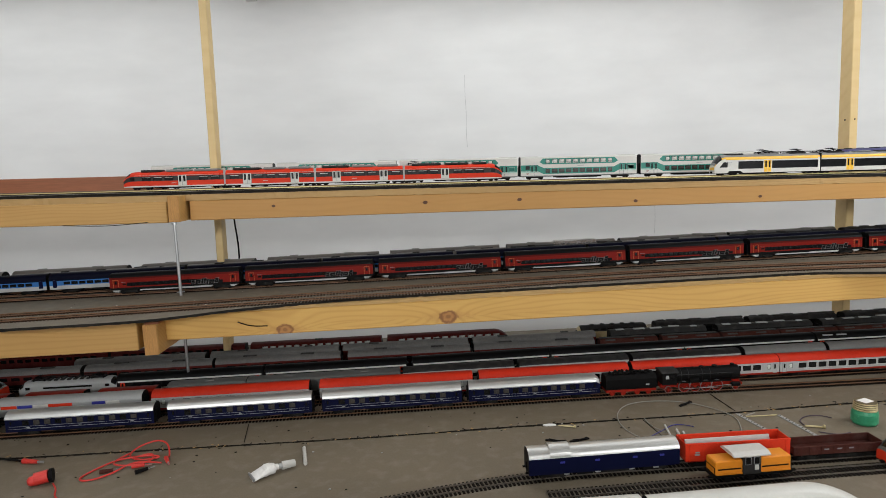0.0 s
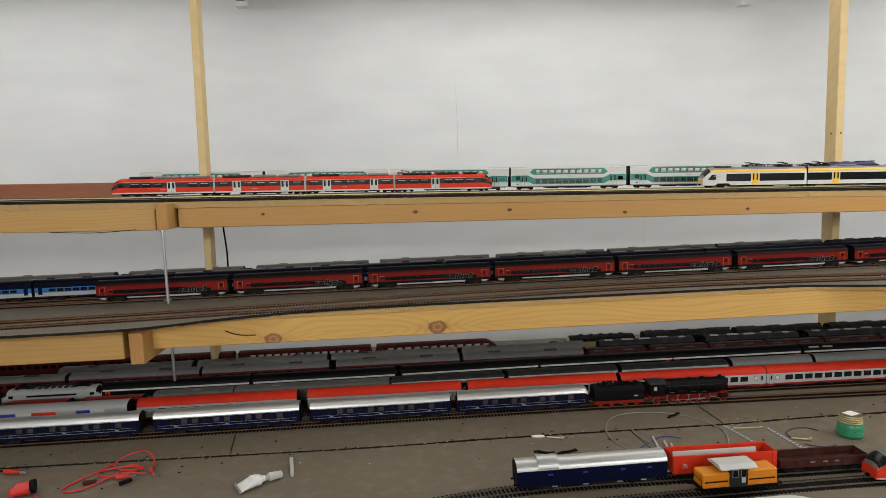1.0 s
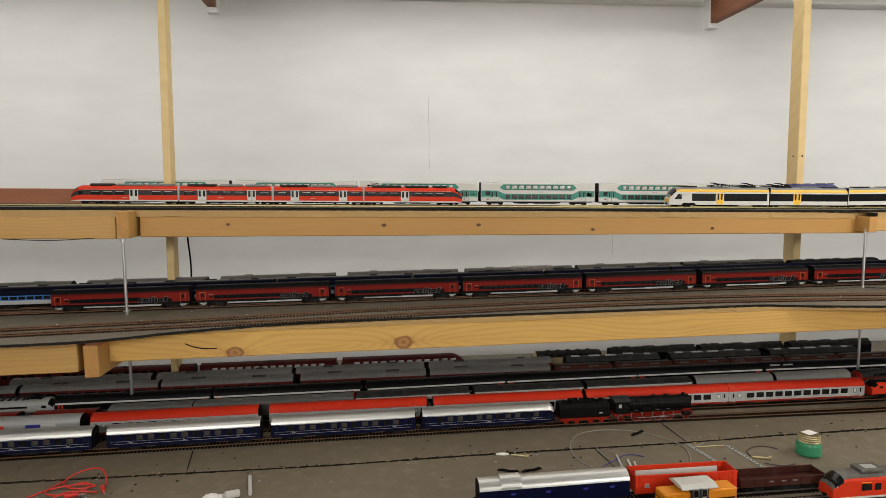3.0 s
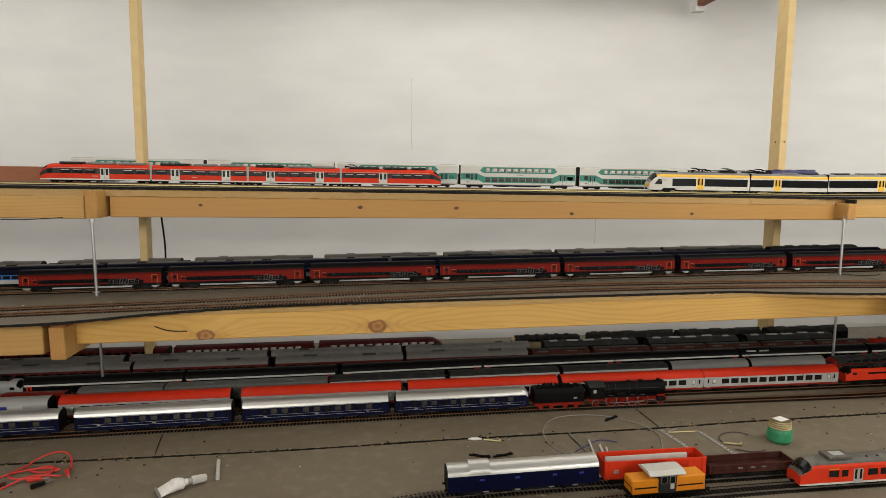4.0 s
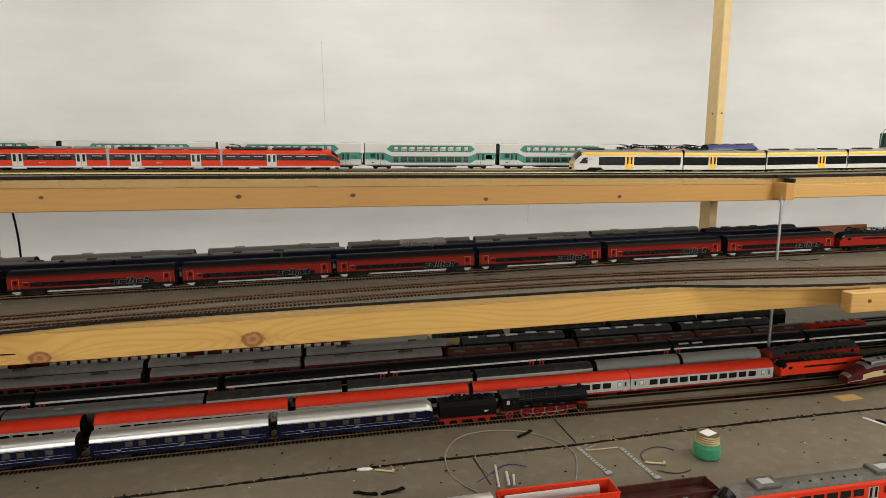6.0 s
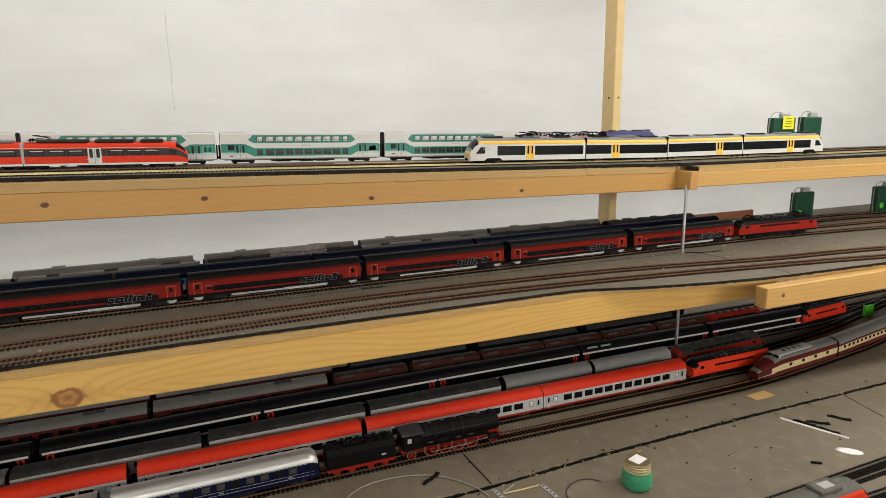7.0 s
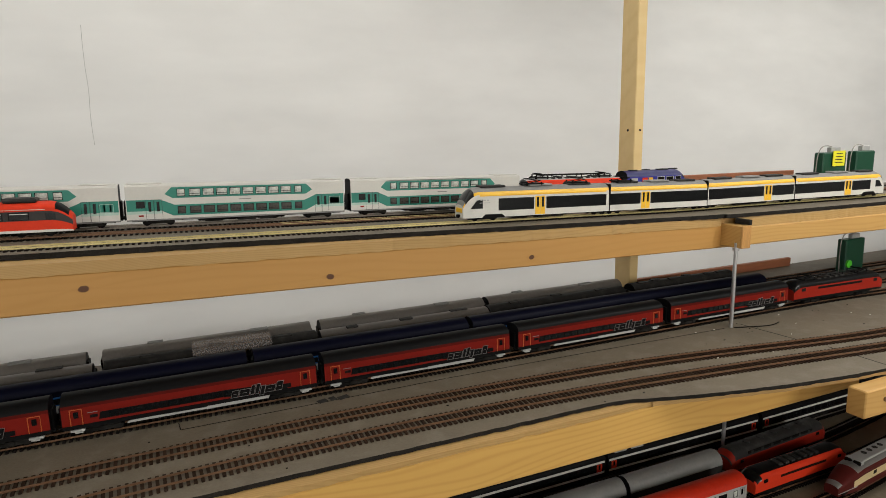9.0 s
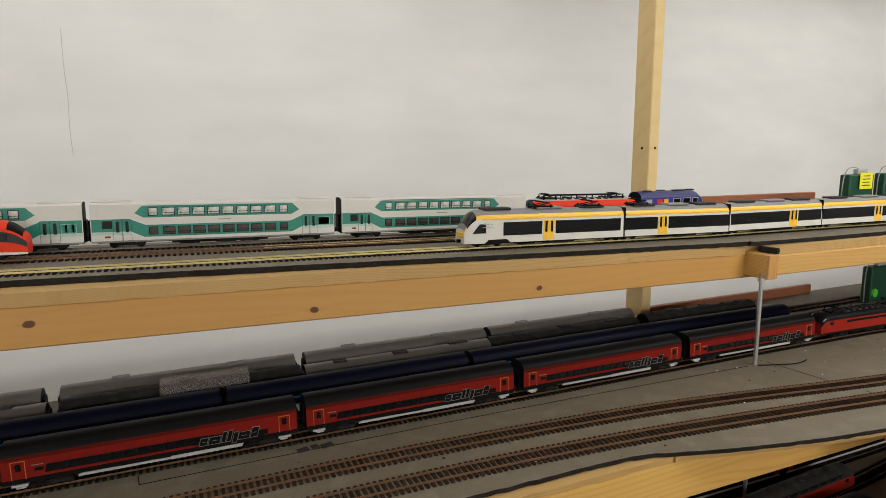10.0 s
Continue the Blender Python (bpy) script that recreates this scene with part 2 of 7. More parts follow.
M["dkgrey"] = surface("dark_grey_roof", (0.03, 0.029, 0.028), 0.5, vary=0.15, dust=0.08, bump=0, spec=0.06)
M["cream_roof"] = surface("tarnished_silver_roof", (0.20, 0.197, 0.19), 0.42, 0.3, vary=0.2, dust=0.1, bump=0)
M["railcar_roof"] = surface("dusty_railcar_roof", (0.105, 0.098, 0.085), 0.6, vary=0.25, dust=0.25, bump=0, spec=0.15)
M["roof_dusty"] = surface("dusty_grey_coach_roof", (0.135, 0.130, 0.122), 0.5, vary=0.25, dust=0.12, bump=0, spec=0.2)
M["wire_dark"] = surface("dark_violet_insulation", (0.060, 0.038, 0.060), 0.5, vary=0.2, bump=0)
M["knot_wood"] = surface("brown_knot_wood", (0.16, 0.075, 0.025), 0.6, vary=0.3, bump=0.1)
M["silver"] = surface("silver_roof", (0.56, 0.555, 0.535), 0.36, 0.75, vary=0.06, bump=0, dust=0.04)
M["teal"] = surface("mint_green_paint", (0.02, 0.21, 0.155), 0.4, vary=0.06, bump=0)
M["mint"] = surface("pale_mint_paint", (0.40, 0.56, 0.49), 0.45, vary=0.06, bump=0)
M["yellow"] = surface("yellow_orange_paint", (0.80, 0.46, 0.02), 0.38, vary=0.06, bump=0)
M["orange"] = surface("orange_paint", (0.70, 0.235, 0.008), 0.38, vary=0.08, bump=0)
M["cream"] = surface("cream_paint", (0.60, 0.48, 0.25), 0.4, vary=0.08, bump=0)
M["brown"] = surface("goods_brown_paint", (0.062, 0.020, 0.015), 0.6, vary=0.2, dust=0.06, spec=0.06)
M["green"] = surface("dark_green_plastic", (0.003, 0.055, 0.026), 0.45, vary=0.1, bump=0)
M["lime"] = surface("lime_plastic", (0.10, 0.62, 0.03), 0.4, vary=0.08, bump=0)
M["label_yellow"] = surface("yellow_label", (0.78, 0.72, 0.02), 0.5, vary=0.05, bump=0)
M["jade"] = surface("translucent_green_pot", (0.05, 0.30, 0.15), 0.35, vary=0.1, blotch=30, bump=0)
M["brass"] = surface("brass_lid", (0.55, 0.46, 0.25), 0.4, 0.5, vary=0.15)
M["lid_dark"] = surface("dark_groove_brass", (0.13, 0.10, 0.05), 0.5, 0.3, vary=0.2)
M["paper"] = surface("white_paper", (0.75, 0.73, 0.70), 0.8, vary=0.05)
M["wire_red"] = surface("red_insulation", (0.55, 0.03, 0.02), 0.4, vary=0.08, bump=0)
M["wire_clear"] = surface("grey_wire", (0.28, 0.27, 0.24), 0.4, vary=0.1, bump=0)
M["blue_roof"] = surface("dark_blue_roof_paint", (0.014, 0.016, 0.11), 0.45, vary=0.25, dust=0.05, bump=0)
M["violet"] = surface("violet_blue_paint", (0.028, 0.03, 0.26), 0.38, vary=0.08, bump=0)
M["metal_trim"] = surface("dull_silver_trim", (0.33, 0.33, 0.33), 0.4, 0.5, vary=0.12)
clear = bpy.data.materials.new("clear_plastic")
_, _, _, shader = nodes_of(clear)
shader.inputs["Base Color"].default_value = (0.62, 0.55, 0.51, 1)
shader.inputs["Alpha"].default_value = 0.24
shader.inputs["IOR"].default_value = 1.15
shader.inputs["Transmission Weight"].default_value, shader.inputs["Roughness"].default_value = 0.0, 0.12
M["band"] = surface("dark_grey_window_band", (0.045, 0.042, 0.041), 0.4, vary=0.1, bump=0, spec=0.1)
M["clear"] = clear


# ---- mesh helpers ----
def box(bm, x0, x1, y0, y1, z0, z1, mat=0, bevel=0.0):
    made = bmesh.ops.create_cube(bm, size=1.0, matrix=Matrix.LocRotScale(((x0 + x1) / 2, (y0 + y1) / 2, (z0 + z1) / 2), None, (abs(x1 - x0), abs(y1 - y0), abs(z1 - z0))))
    faces = {f for v in made["verts"] for f in v.link_faces}
    for f in faces:
        f.material_index = mat
    if bevel:
        edges = list({e for f in faces for e in f.edges})
        bmesh.ops.bevel(bm, geom=edges, offset=bevel, segments=1, affect="EDGES", clamp_overlap=True)
    return bm


def rod(bm, a, b, r, seg=8, mat=0, r2=None):
    a, b = Vector(a), Vector(b)
    turn = (b - a).to_track_quat("Z", "Y").to_matrix().to_4x4()
    made = bmesh.ops.create_cone(bm, cap_ends=True, segments=seg, radius1=r, radius2=r if r2 is None else r2, depth=(b - a).length, matrix=Matrix.Translation((a + b) / 2) @ turn)
    for f in {f for v in made["verts"] for f in v.link_faces}:
        f.material_index = mat
    return bm


def blob(bm, c, r, mat=0, seg=10):
    made = bmesh.ops.create_uvsphere(bm, u_segments=seg, v_segments=max(5, seg // 2), radius=1.0, matrix=Matrix.LocRotScale(c, None, r))
    for f in {f for v in made["verts"] for f in v.link_faces}:
        f.material_index, f.smooth = mat, True
    return bm


def loft(bm, rings, mats, cap=(0, 0), smooth=()):
    """Rings of equal length, each a list of points; mats: the material of each strip between two ring points."""
    rows = [[bm.verts.new(p) for p in ring] for ring in rings]
    for r0, r1 in zip(rows, rows[1:]):
        for i in range(len(r0) - 1):
            f = bm.faces.new((r0[i], r0[i + 1], r1[i + 1], r1[i]))
            f.material_index, f.smooth = mats[i], i in smooth
    for row, m, flip in ((rows[0], cap[0], True), (rows[-1], cap[1], False)):
        if m is not None:
            f = bm.faces.new(list(reversed(row)) if not flip else row)
            f.material_index = m
    return bm


def finish(name, bm, mats):
    bmesh.ops.recalc_face_normals(bm, faces=bm.faces[:])
    mesh = bpy.data.meshes.new(name)
    bm.to_mesh(mesh)
    bm.free()
    for m in mats if isinstance(mats, (list, tuple)) else [mats]:
        mesh.materials.append(M[m] if isinstance(m, str) else m)
    return mesh


def part(name, bm, mats, parent, label="", at=None):
    ob = new(name, bm if isinstance(bm, bpy.types.Mesh) else finish(name, bm, mats))
    ob.parent = parent
    if at is not None:
        ob.matrix_local = at
    return tagged(ob, label)


def thing(name, label, category, group="", m=None, kind=""):
    ob = new(name)
    ob.empty_display_size = 0.02
    if m is not None:
        ob.matrix_basis = m
    return tagged(ob, label, category, group, kind)


def solid(name, bm, mats, label, category="", kind="", group="", m=None):
    ob = new(name, finish(name, bm, mats))
    if m is not None:
        ob.matrix_basis = m
    return tagged(ob, label, category, group, kind)


def wire(name, points, radius, mat, label, category, parent=None, cyclic=False):
    cu = bpy.data.curves.new(name, "CURVE")
    cu.dimensions, cu.bevel_depth, cu.bevel_resolution = "3D", radius, 2
    sp = cu.splines.new("NURBS")
    sp.points.add(len(points) - 1)
    for p, q in zip(sp.points, points):
        p.co = (*q, 1)
    sp.use_endpoint_u, sp.order_u, sp.use_cyclic_u = True, 3, cyclic
    cu.materials.append(M[mat])
    ob = new(name, cu)
    if parent:
        ob.parent = parent
        return tagged(ob, label)
    return tagged(ob, label, category)


def smooth_line(points, step=0.02):
    """A smooth line through plan points, in metres, as closely spaced samples."""
    pts = [Vector(p) for p in points]
    pts = [2 * pts[0] - pts[1]] + pts + [2 * pts[-1] - pts[-2]]
    out = []
    for a, b, c, d in zip(pts, pts[1:], pts[2:], pts[3:]):
        n = max(2, int((c - b).length / step))
        for k in range(n):
            t = k / n
            out.append(0.5 * (2 * b + (c - a) * t + (2 * a - 5 * b + 4 * c - d) * t * t + (3 * b - a - 3 * c + d) * t ** 3))
    return out + [pts[-2]]


class Line:
    """A track's centre line in the plan; survey units in, metres out."""

    def __init__(self, points, z):
        self.pts, self.z = smooth_line([(S * x, S * y) for x, y in points]), z
        self.dist = [0.0]
        for a, b in zip(self.pts, self.pts[1:]):
            self.dist.append(self.dist[-1] + (b - a).length)

    def at(self, d):
        d = min(max(d, 0), self.dist[-1])
        i = min(int(np.searchsorted(self.dist, d, side="right")) - 1, len(self.pts) - 2)
        a, b = self.pts[i], self.pts[i + 1]
        t = (d - self.dist[i]) / max(1e-9, self.dist[i + 1] - self.dist[i])
        way = (b - a).normalized()
        return a.lerp(b, t), way

    def d_of_x(self, x):
        return float(np.interp(x, [p.x for p in self.pts], self.dist))

    def stand(self, xa, xb, lift=0.0):
        """The pose of a vehicle whose ends stand at survey places xa and xb."""
        (a, _), (b, _) = self.at(self.d_of_x(S * xa)), self.at(self.d_of_x(S * xb))
        c = (a + b) / 2
        return pose(c.x, c.y, self.z + RAIL + lift, 0, 0, math.degrees(math.atan2(b.y - a.y, b.x - a.x)))


RAIL = 0.0037
# the top shelf sinks by about a degree towards +x; it is built level and turned at the end of the script
UPPER, SINK = [], 0.934
Z_LOW, Z_MID, Z_UP = S * 0.969, S * 1.21, S * 1.4115

# ---- the room ----
bm = bmesh.new()
WALL_Y, ROOM_X0, ROOM_X1, ROOM_Y0, CEIL = S * 2.30, -3.2, 5.2, -2.6, S * 2.135
solid("wall_north", box(bmesh.new(), ROOM_X0, ROOM_X1, WALL_Y, WALL_Y + 0.2, 0, CEIL + 0.1), "wall", "white painted plaster wall with roller marks and hairline cracks", "wall", "structure")
solid("wall_south", box(bmesh.new(), ROOM_X0, ROOM_X1, ROOM_Y0 - 0.2, ROOM_Y0, 0, CEIL + 0.1), "wall", "white painted plaster wall", "wall", "structure")
solid("wall_west", box(bmesh.new(), ROOM_X0 - 0.2, ROOM_X0, ROOM_Y0 - 0.2, WALL_Y + 0.2, 0, CEIL + 0.1), "wall", "white painted plaster wall", "wall", "structure")
solid("wall_east", box(bmesh.new(), ROOM_X1, ROOM_X1 + 0.2, ROOM_Y0 - 0.2, WALL_Y + 0.2, 0, CEIL + 0.1), "wall", "white painted plaster wall", "wall", "structure")
solid("floor", box(bmesh.new(), ROOM_X0 - 0.2, ROOM_X1 + 0.2, ROOM_Y0 - 0.2, WALL_Y + 0.2, -0.1, 0), "floor", "plain grey concrete floor", "floor", "structure")
solid("ceiling", box(bmesh.new(), ROOM_X0 - 0.2, ROOM_X1 + 0.2, ROOM_Y0 - 0.2, WALL_Y + 0.2, CEIL + 0.1, CEIL + 0.2), "ceiling", "white painted ceiling", "ceiling", "structure")
solid("trim_ceiling", box(bmesh.new(), ROOM_X0, ROOM_X1, WALL_Y - 0.06, WALL_Y, CEIL, CEIL + 0.1, bevel=0.004), "ceiling", "white boxed edge between wall and ceiling", "trim", "structure")
for x, low in ((-0.353, 2.072), (1.375, 2.048)):
    rafter = thing("rafter", "brown wooden ceiling rafter with white painted end", "rafter", "ceiling rafters")
    part("beam", box(bmesh.new(), S * x - 0.013, S * x + 0.013, ROOM_Y0, S * 2.2 - 0.004, S * low, CEIL + 0.1, bevel=0.002), "rafter", rafter)
    part("end_board", box(bmesh.new(), S * x - 0.017, S * x + 0.017, S * 2.2 - 0.003, S * 2.2 + 0.03, S * (low - 0.016), CEIL + 0.1, bevel=0.001), "ceiling", rafter, "white painted end board")
for points in (((0.365, 1.545), (0.362, 1.60), (0.366, 1.66), (0.362, 1.73), (0.364, 1.80)), ((1.055, 1.20), (1.058, 1.27), (1.054, 1.33), (1.057, 1.40))):
    wire("wall_crack", [(S * x, WALL_Y - 0.0002, S * z) for x, z in points], 0.0004, "ltgrey", "thin grey hairline crack in the wall", "crack")

# ---- shelves ----
KNOTS_UP = [(0.193, 1.390, 0.0046), (0.416, 1.387, 0.0042), (0.694, 1.372, 0.0040), (0.997, 1.370, 0.0036), (-0.16, 1.397, 0.0034)]
KNOTS_MID = [(0.228, 1.160, 0.015), (-0.11, 1.150, 0.013)]
M["pine_up"] = pine("pine_upper_beam", (0.50, 0.268, 0.072), (0.40, 0.195, 0.042), [(S * x, S * z, S * r) for x, z, r in KNOTS_UP], rings=40, contrast=0.10, ring_color=(0.075, 0.026, 0.009))
M["pine_mid"] = pine("pine_middle_beam", (0.64, 0.385, 0.100), (0.48, 0.245, 0.048), [(S * x, S * z, S * r) for x, z, r in KNOTS_MID], rings=60, contrast=0.20)


def beam(name, x0, x1, y0, y1, z0, z1, mat, label, bevel=0.0015, rise=0.0):
    bmx = box(bmesh.new(), S * x0, S * x1, S * y0, S * y1, S * z0, S * z1, bevel=bevel)
    for v in bmx.verts:
        if v.co.z < S * (z0 + z1) / 2:
            v.co.z += S * rise * (v.co.x / S - x0) / (x1 - x0)
    ob = solid(name, bmx, mat, label, "beam")
    if z1 > 1.3:
        UPPER.append(ob)
    return ob


beam("shelf_beam", -0.352, 1.402, 1.484, 1.528, 1.3445, 1.3905, "pine_up", "knotty pine beam under the top shelf", rise=0.0075)
beam("shelf_beam", -2.6, -0.395, 1.462, 1.506, 1.342, 1.3905, "pine", "plain pine beam under the top shelf, butted to a cross beam")
beam("shelf_beam", 1.4045, 3.6, 1.452, 1.50, 1.3595, 1.3905, "pine", "pale pine beam under the top shelf, butted to a cross beam")
beam("shelf_beam", -0.352, 1.47, 1.287, 1.33, 1.147, 1.198, "pine_mid", "pine beam with two large knots under the middle shelf")
beam("shelf_beam", -2.6, -0.394, 1.252, 1.296, 1.139, 1.196, "pine", "plain pine beam under the middle shelf")
beam("shelf_beam", 1.336, 3.6, 1.194, 1.220, 1.159, 1.198, "pine", "pale pine beam under the middle shelf")
solid("bore_hole", rod(bmesh.new(), (S * 1.376, S * 1.1925, S * 1.181), (S * 1.376, S * 1.196, S * 1.181), 0.0032, 12), "knot_wood", "small brown plugged hole in the pale pine beam", "hole")
for x, y, z0, z1, w in ((-0.372, 1.440, 1.345, 1.4035, 0.0125), (1.3865, 1.440, 1.3575, 1.3955, 0.0105), (-0.3655, 1.243, 1.130, 1.192, 0.0135)):
    cross = thing("cross_beam", "square pine cross beam carrying a shelf, end grain to the front", "beam", "cross beams")
    part("timber", box(bmesh.new(), S * (x - w), S * (x + w), S * (y + 0.003), S * 1.755, S * z0, S * z1, bevel=0.001), "pine", cross)
    part("end_grain", box(bmesh.new(), S * (x - w), S * (x + w), S * y, S * (y + 0.003), S * z0, S * z1, bevel=0.001), "endgrain", cross)
    if z1 > 1.3:
        UPPER.append(cross)
for x in (-0.378, 1.377):
    rodthing = thing("threaded_rod", "thin galvanised threaded rod holding the shelves", "rod", "threaded rods")
    part("shaft", rod(bmesh.new(), (S * x, S * 1.452, Z_LOW), (S * x, S * 1.452, S * (1.372 if x < 0 else 1.365)), 0.003, 10), "steel", rodthing)
    part("washer", rod(bmesh.new(), (S * x, S * 1.452, Z_MID), (S * x, S * 1.452, Z_MID + 0.001), 0.008, 14), "steel", rodthing)
    part("nut", rod(bmesh.new(), (S * x, S * 1.452, S * (1.3655 if x < 0 else 1.352)), (S * x, S * 1.452, S * (1.3705 if x < 0 else 1.357)), 0.0055, 6), "steel", rodthing)
for x, y, w, d, lean in ((-0.3167, 1.5345, 0.0172, 0.0335, 0.8), (1.2792, 1.5808, 0.0207, 0.0438, 0.0)):
    post = thing("post", "upright square pine post from shelf to ceiling, with screw holes", "post", "upright posts")
    post.matrix_basis = pose(x, y, 1.5, 0, lean, 0)
    part("timber", box(bmesh.new(), -w / 2, w / 2, 0, d, -1.5, CEIL + 0.1 - 1.5, bevel=0.0015), "post", post)
    if x > 0:
        part("screw_hole", rod(bmesh.new(), (-w / 2 - 0.0004, d * 0.42, -0.053), (-w / 2 + 0.001, d * 0.42, -0.053), 0.0026, 10), "black", post)
        part("screw_hole", rod(bmesh.new(), (0.002, -0.0004, -0.053), (0.002, 0.001, -0.053), 0.0022, 10), "black", post)


def sheet(name, edge, back, z, thick, mats, label, x0=-2.6, x1=3.6, holes=None):
    """A shelf sheet whose front edge follows plan points (survey units)."""
    bmx = bmesh.new()
    front = smooth_line([(S * x, S * y) for x, y in edge], 0.01)
    rough = [Vector((p.x, p.y + 0.0014 * noise.noise((p.x * 60, z * 9, 0)) + 0.0008 * noise.noise((p.x * 260, 3, z)))) for p in front]
    top = [bmx.verts.new((p.x, p.y, z)) for p in rough]
    low = [bmx.verts.new((p.x, p.y + 0.0012 * noise.noise((p.x * 300, 7, z)), z - thick + 0.0016 * noise.noise((p.x * 110, 2, z)))) for p in rough]
    topb = [bmx.verts.new((p.x, S * back, z)) for p in rough]
    lowb = [bmx.verts.new((p.x, S * back, z - thick)) for p in rough]
    for i in range(len(rough) - 1):
        bmx.faces.new((top[i], top[i + 1], topb[i + 1], topb[i])).material_index = 0
        bmx.faces.new((low[i], low[i + 1], lowb[i + 1], lowb[i])).material_index = 1
        bmx.faces.new((top[i], top[i + 1], low[i + 1], low[i])).material_index = 1
        bmx.faces.new((topb[i], topb[i + 1], lowb[i + 1], lowb[i])).material_index = 1
    for i in (0, -1):
        bmx.faces.new((top[i], topb[i], lowb[i], low[i])).material_index = 1
    ob = solid(name, bmx, mats, label, "shelf")
    if z > Z_MID + 0.1:
        UPPER.append(ob)
    return ob


sheet("shelf_board", [(-2.6, 1.464), (-1.5, 1.464), (-0.387, 1.464)], 1.757, S * 1.4045, S * 0.0138, ["ply", "ply"], "rough sawn plywood board at the start of the top shelf")
sheet("shelf_board", [(-0.384, 1.4832), (-0.2, 1.4832), (1.2, 1.4832), (1.405, 1.4832)], 1.757, S * 1.4045, S * 0.0138, ["ply", "ply"], "rough sawn plywood board of the top shelf")
sheet("shelf_board", [(1.407, 1.4565), (1.5, 1.4555), (2.5, 1.455), (3.6, 1.455)], 1.757, S * 1.4045, S * 0.0138, ["ply", "ply"], "rough sawn plywood board continuing the top shelf")
sheet("shelf_sheet", [(-2.6, 1.48), (-0.6, 1.485), (0.0, 1.512), (0.4, 1.516), (0.7, 1.506), (1.04, 1.49), (1.36, 1.480), (1.6, 1.468), (3.6, 1.47)], 1.757, Z_UP, S * 0.0068, ["deck_mid", "deck_edge"], "grey painted felt sheet on the top shelf, frayed dark edge")
EDGE_MID = [(-2.6, 1.20), (-1.2, 1.2), (-0.62, 1.20), (-0.36, 1.208), (-0.19, 1.262), (0.0, 1.297), (0.24, 1.304), (0.5, 1.304), (0.76, 1.301), (0.96, 1.300), (1.02, 1.296), (1.06, 1.284), (1.13, 1.264), (1.24, 1.240), (1.33, 1.227), (1.41, 1.218), (1.59, 1.21), (2.0, 1.19), (3.6, 1.1)]
sheet("shelf_board", [(-2.6, 1.254), (-0.5, 1.254), (-0.39, 1.256), (-0.35, 1.2862), (-0.2, 1.2863), (0.95, 1.2863), (1.06, 1.284), (1.13, 1.268), (1.24, 1.244), (1.33, 1.231), (1.41, 1.222), (1.59, 1.214), (2.0, 1.196), (3.6, 1.19)], 1.757, S * 1.2045, S * 0.0062, ["ply", "ply"], "plywood board of the middle shelf")
sheet("shelf_sheet", EDGE_MID, 1.757, Z_MID, S * 0.0052, ["deck_mid", "deck_edge"], "grey painted felt sheet on the middle shelf, dark cut edge")

# the low table: two boards with a gap, on a frame
table = thing("layout_table", "large grey painted plywood table carrying the lowest railway yard", "table")
JOINT = [(-2.6, 1.138), (-0.4, 1.144), (0.08, 1.146), (0.335, 1.157), (0.776, 1.165), (0.97, 1.176), (1.3, 1.185), (1.58, 1.186), (3.6, 1.2)]


def board(name, near, far, z, thick):
    bmx = bmesh.new()
    a = smooth_line([(S * x, S * y) for x, y in near], 0.006)
    b = [(p.x, float(np.interp(p.x, [S * q[0] for q in far], [S * q[1] for q in far]))) for p in a]
    rows = []
    for p, q in zip(a, b):
        ry = 0.0016 * noise.noise((p.x * 90, p.y * 3, 1)) + 0.0014 * noise.noise((p.x * 310, p.y * 3, 4))
        rows.append([bmx.verts.new(c) for c in ((p.x, p.y + ry, z - thick), (p.x, p.y + ry, z), (q[0], q[1] - ry, z), (q[0], q[1] - ry, z - thick))])
    for r0, r1 in zip(rows, rows[1:]):
        for i in range(4):
            # Board edges are coloured dark to put shade into the open joint.
            bmx.faces.new((r0[i], r0[(i + 1) % 4], r1[(i + 1) % 4], r1[i])).material_index = 0 if i == 1 else 1
    bmx.faces.new(rows[0]), bmx.faces.new(rows[-1])
    return part(name, bmx, ["deck", "deck_edge"], table)


board("front_board", [(-2.6, 0.30), (3.6, 0.30)], [(x, y - 0.0042) for x, y in JOINT], Z_LOW, 0.012)
board("back_board", [(x, y + 0.0042) for x, y in JOINT], [(-2.6, 1.86), (3.6, 1.86)], Z_LOW - 0.0006, 0.012)
# Black, so that the joint looks deep and shaded from above.
part("base_board", box(bmesh.new(), -2.4, 3.3, S * 0.3, S * 1.86, Z_LOW - 0.03, Z_LOW - 0.0135), "black", table)
for x in (-2.2, 0.45, 3.1):
    for y in (0.34, 1.65):
        part("leg", box(bmesh.new(), x - 0.03, x + 0.03, y - 0.03, y + 0.03, 0, Z_LOW - 0.031, bevel=0.002), "pine", table)


# ---- tracks ----
def strip(bmx, line, off, half, z0, z1, mat=0):
    rows = []
    n = len(line.pts)
    for i, p in enumerate(line.pts):
        way = (line.pts[min(i + 1, n - 1)] - line.pts[max(i - 1, 0)]).normalized()
        side = Vector((-way.y, way.x))
        a, b = p + side * (off - half), p + side * (off + half)
        rows.append([bmx.verts.new(c) for c in ((a.x, a.y, z0), (a.x, a.y, z1), (b.x, b.y, z1), (b.x, b.y, z0))])
    for r0, r1 in zip(rows, rows[1:]):
        for i in range(3):
            bmx.faces.new((r0[i], r0[i + 1], r1[i + 1], r1[i])).material_index = mat
    bmx.faces.new(rows[0]), bmx.faces.new(rows[-1])




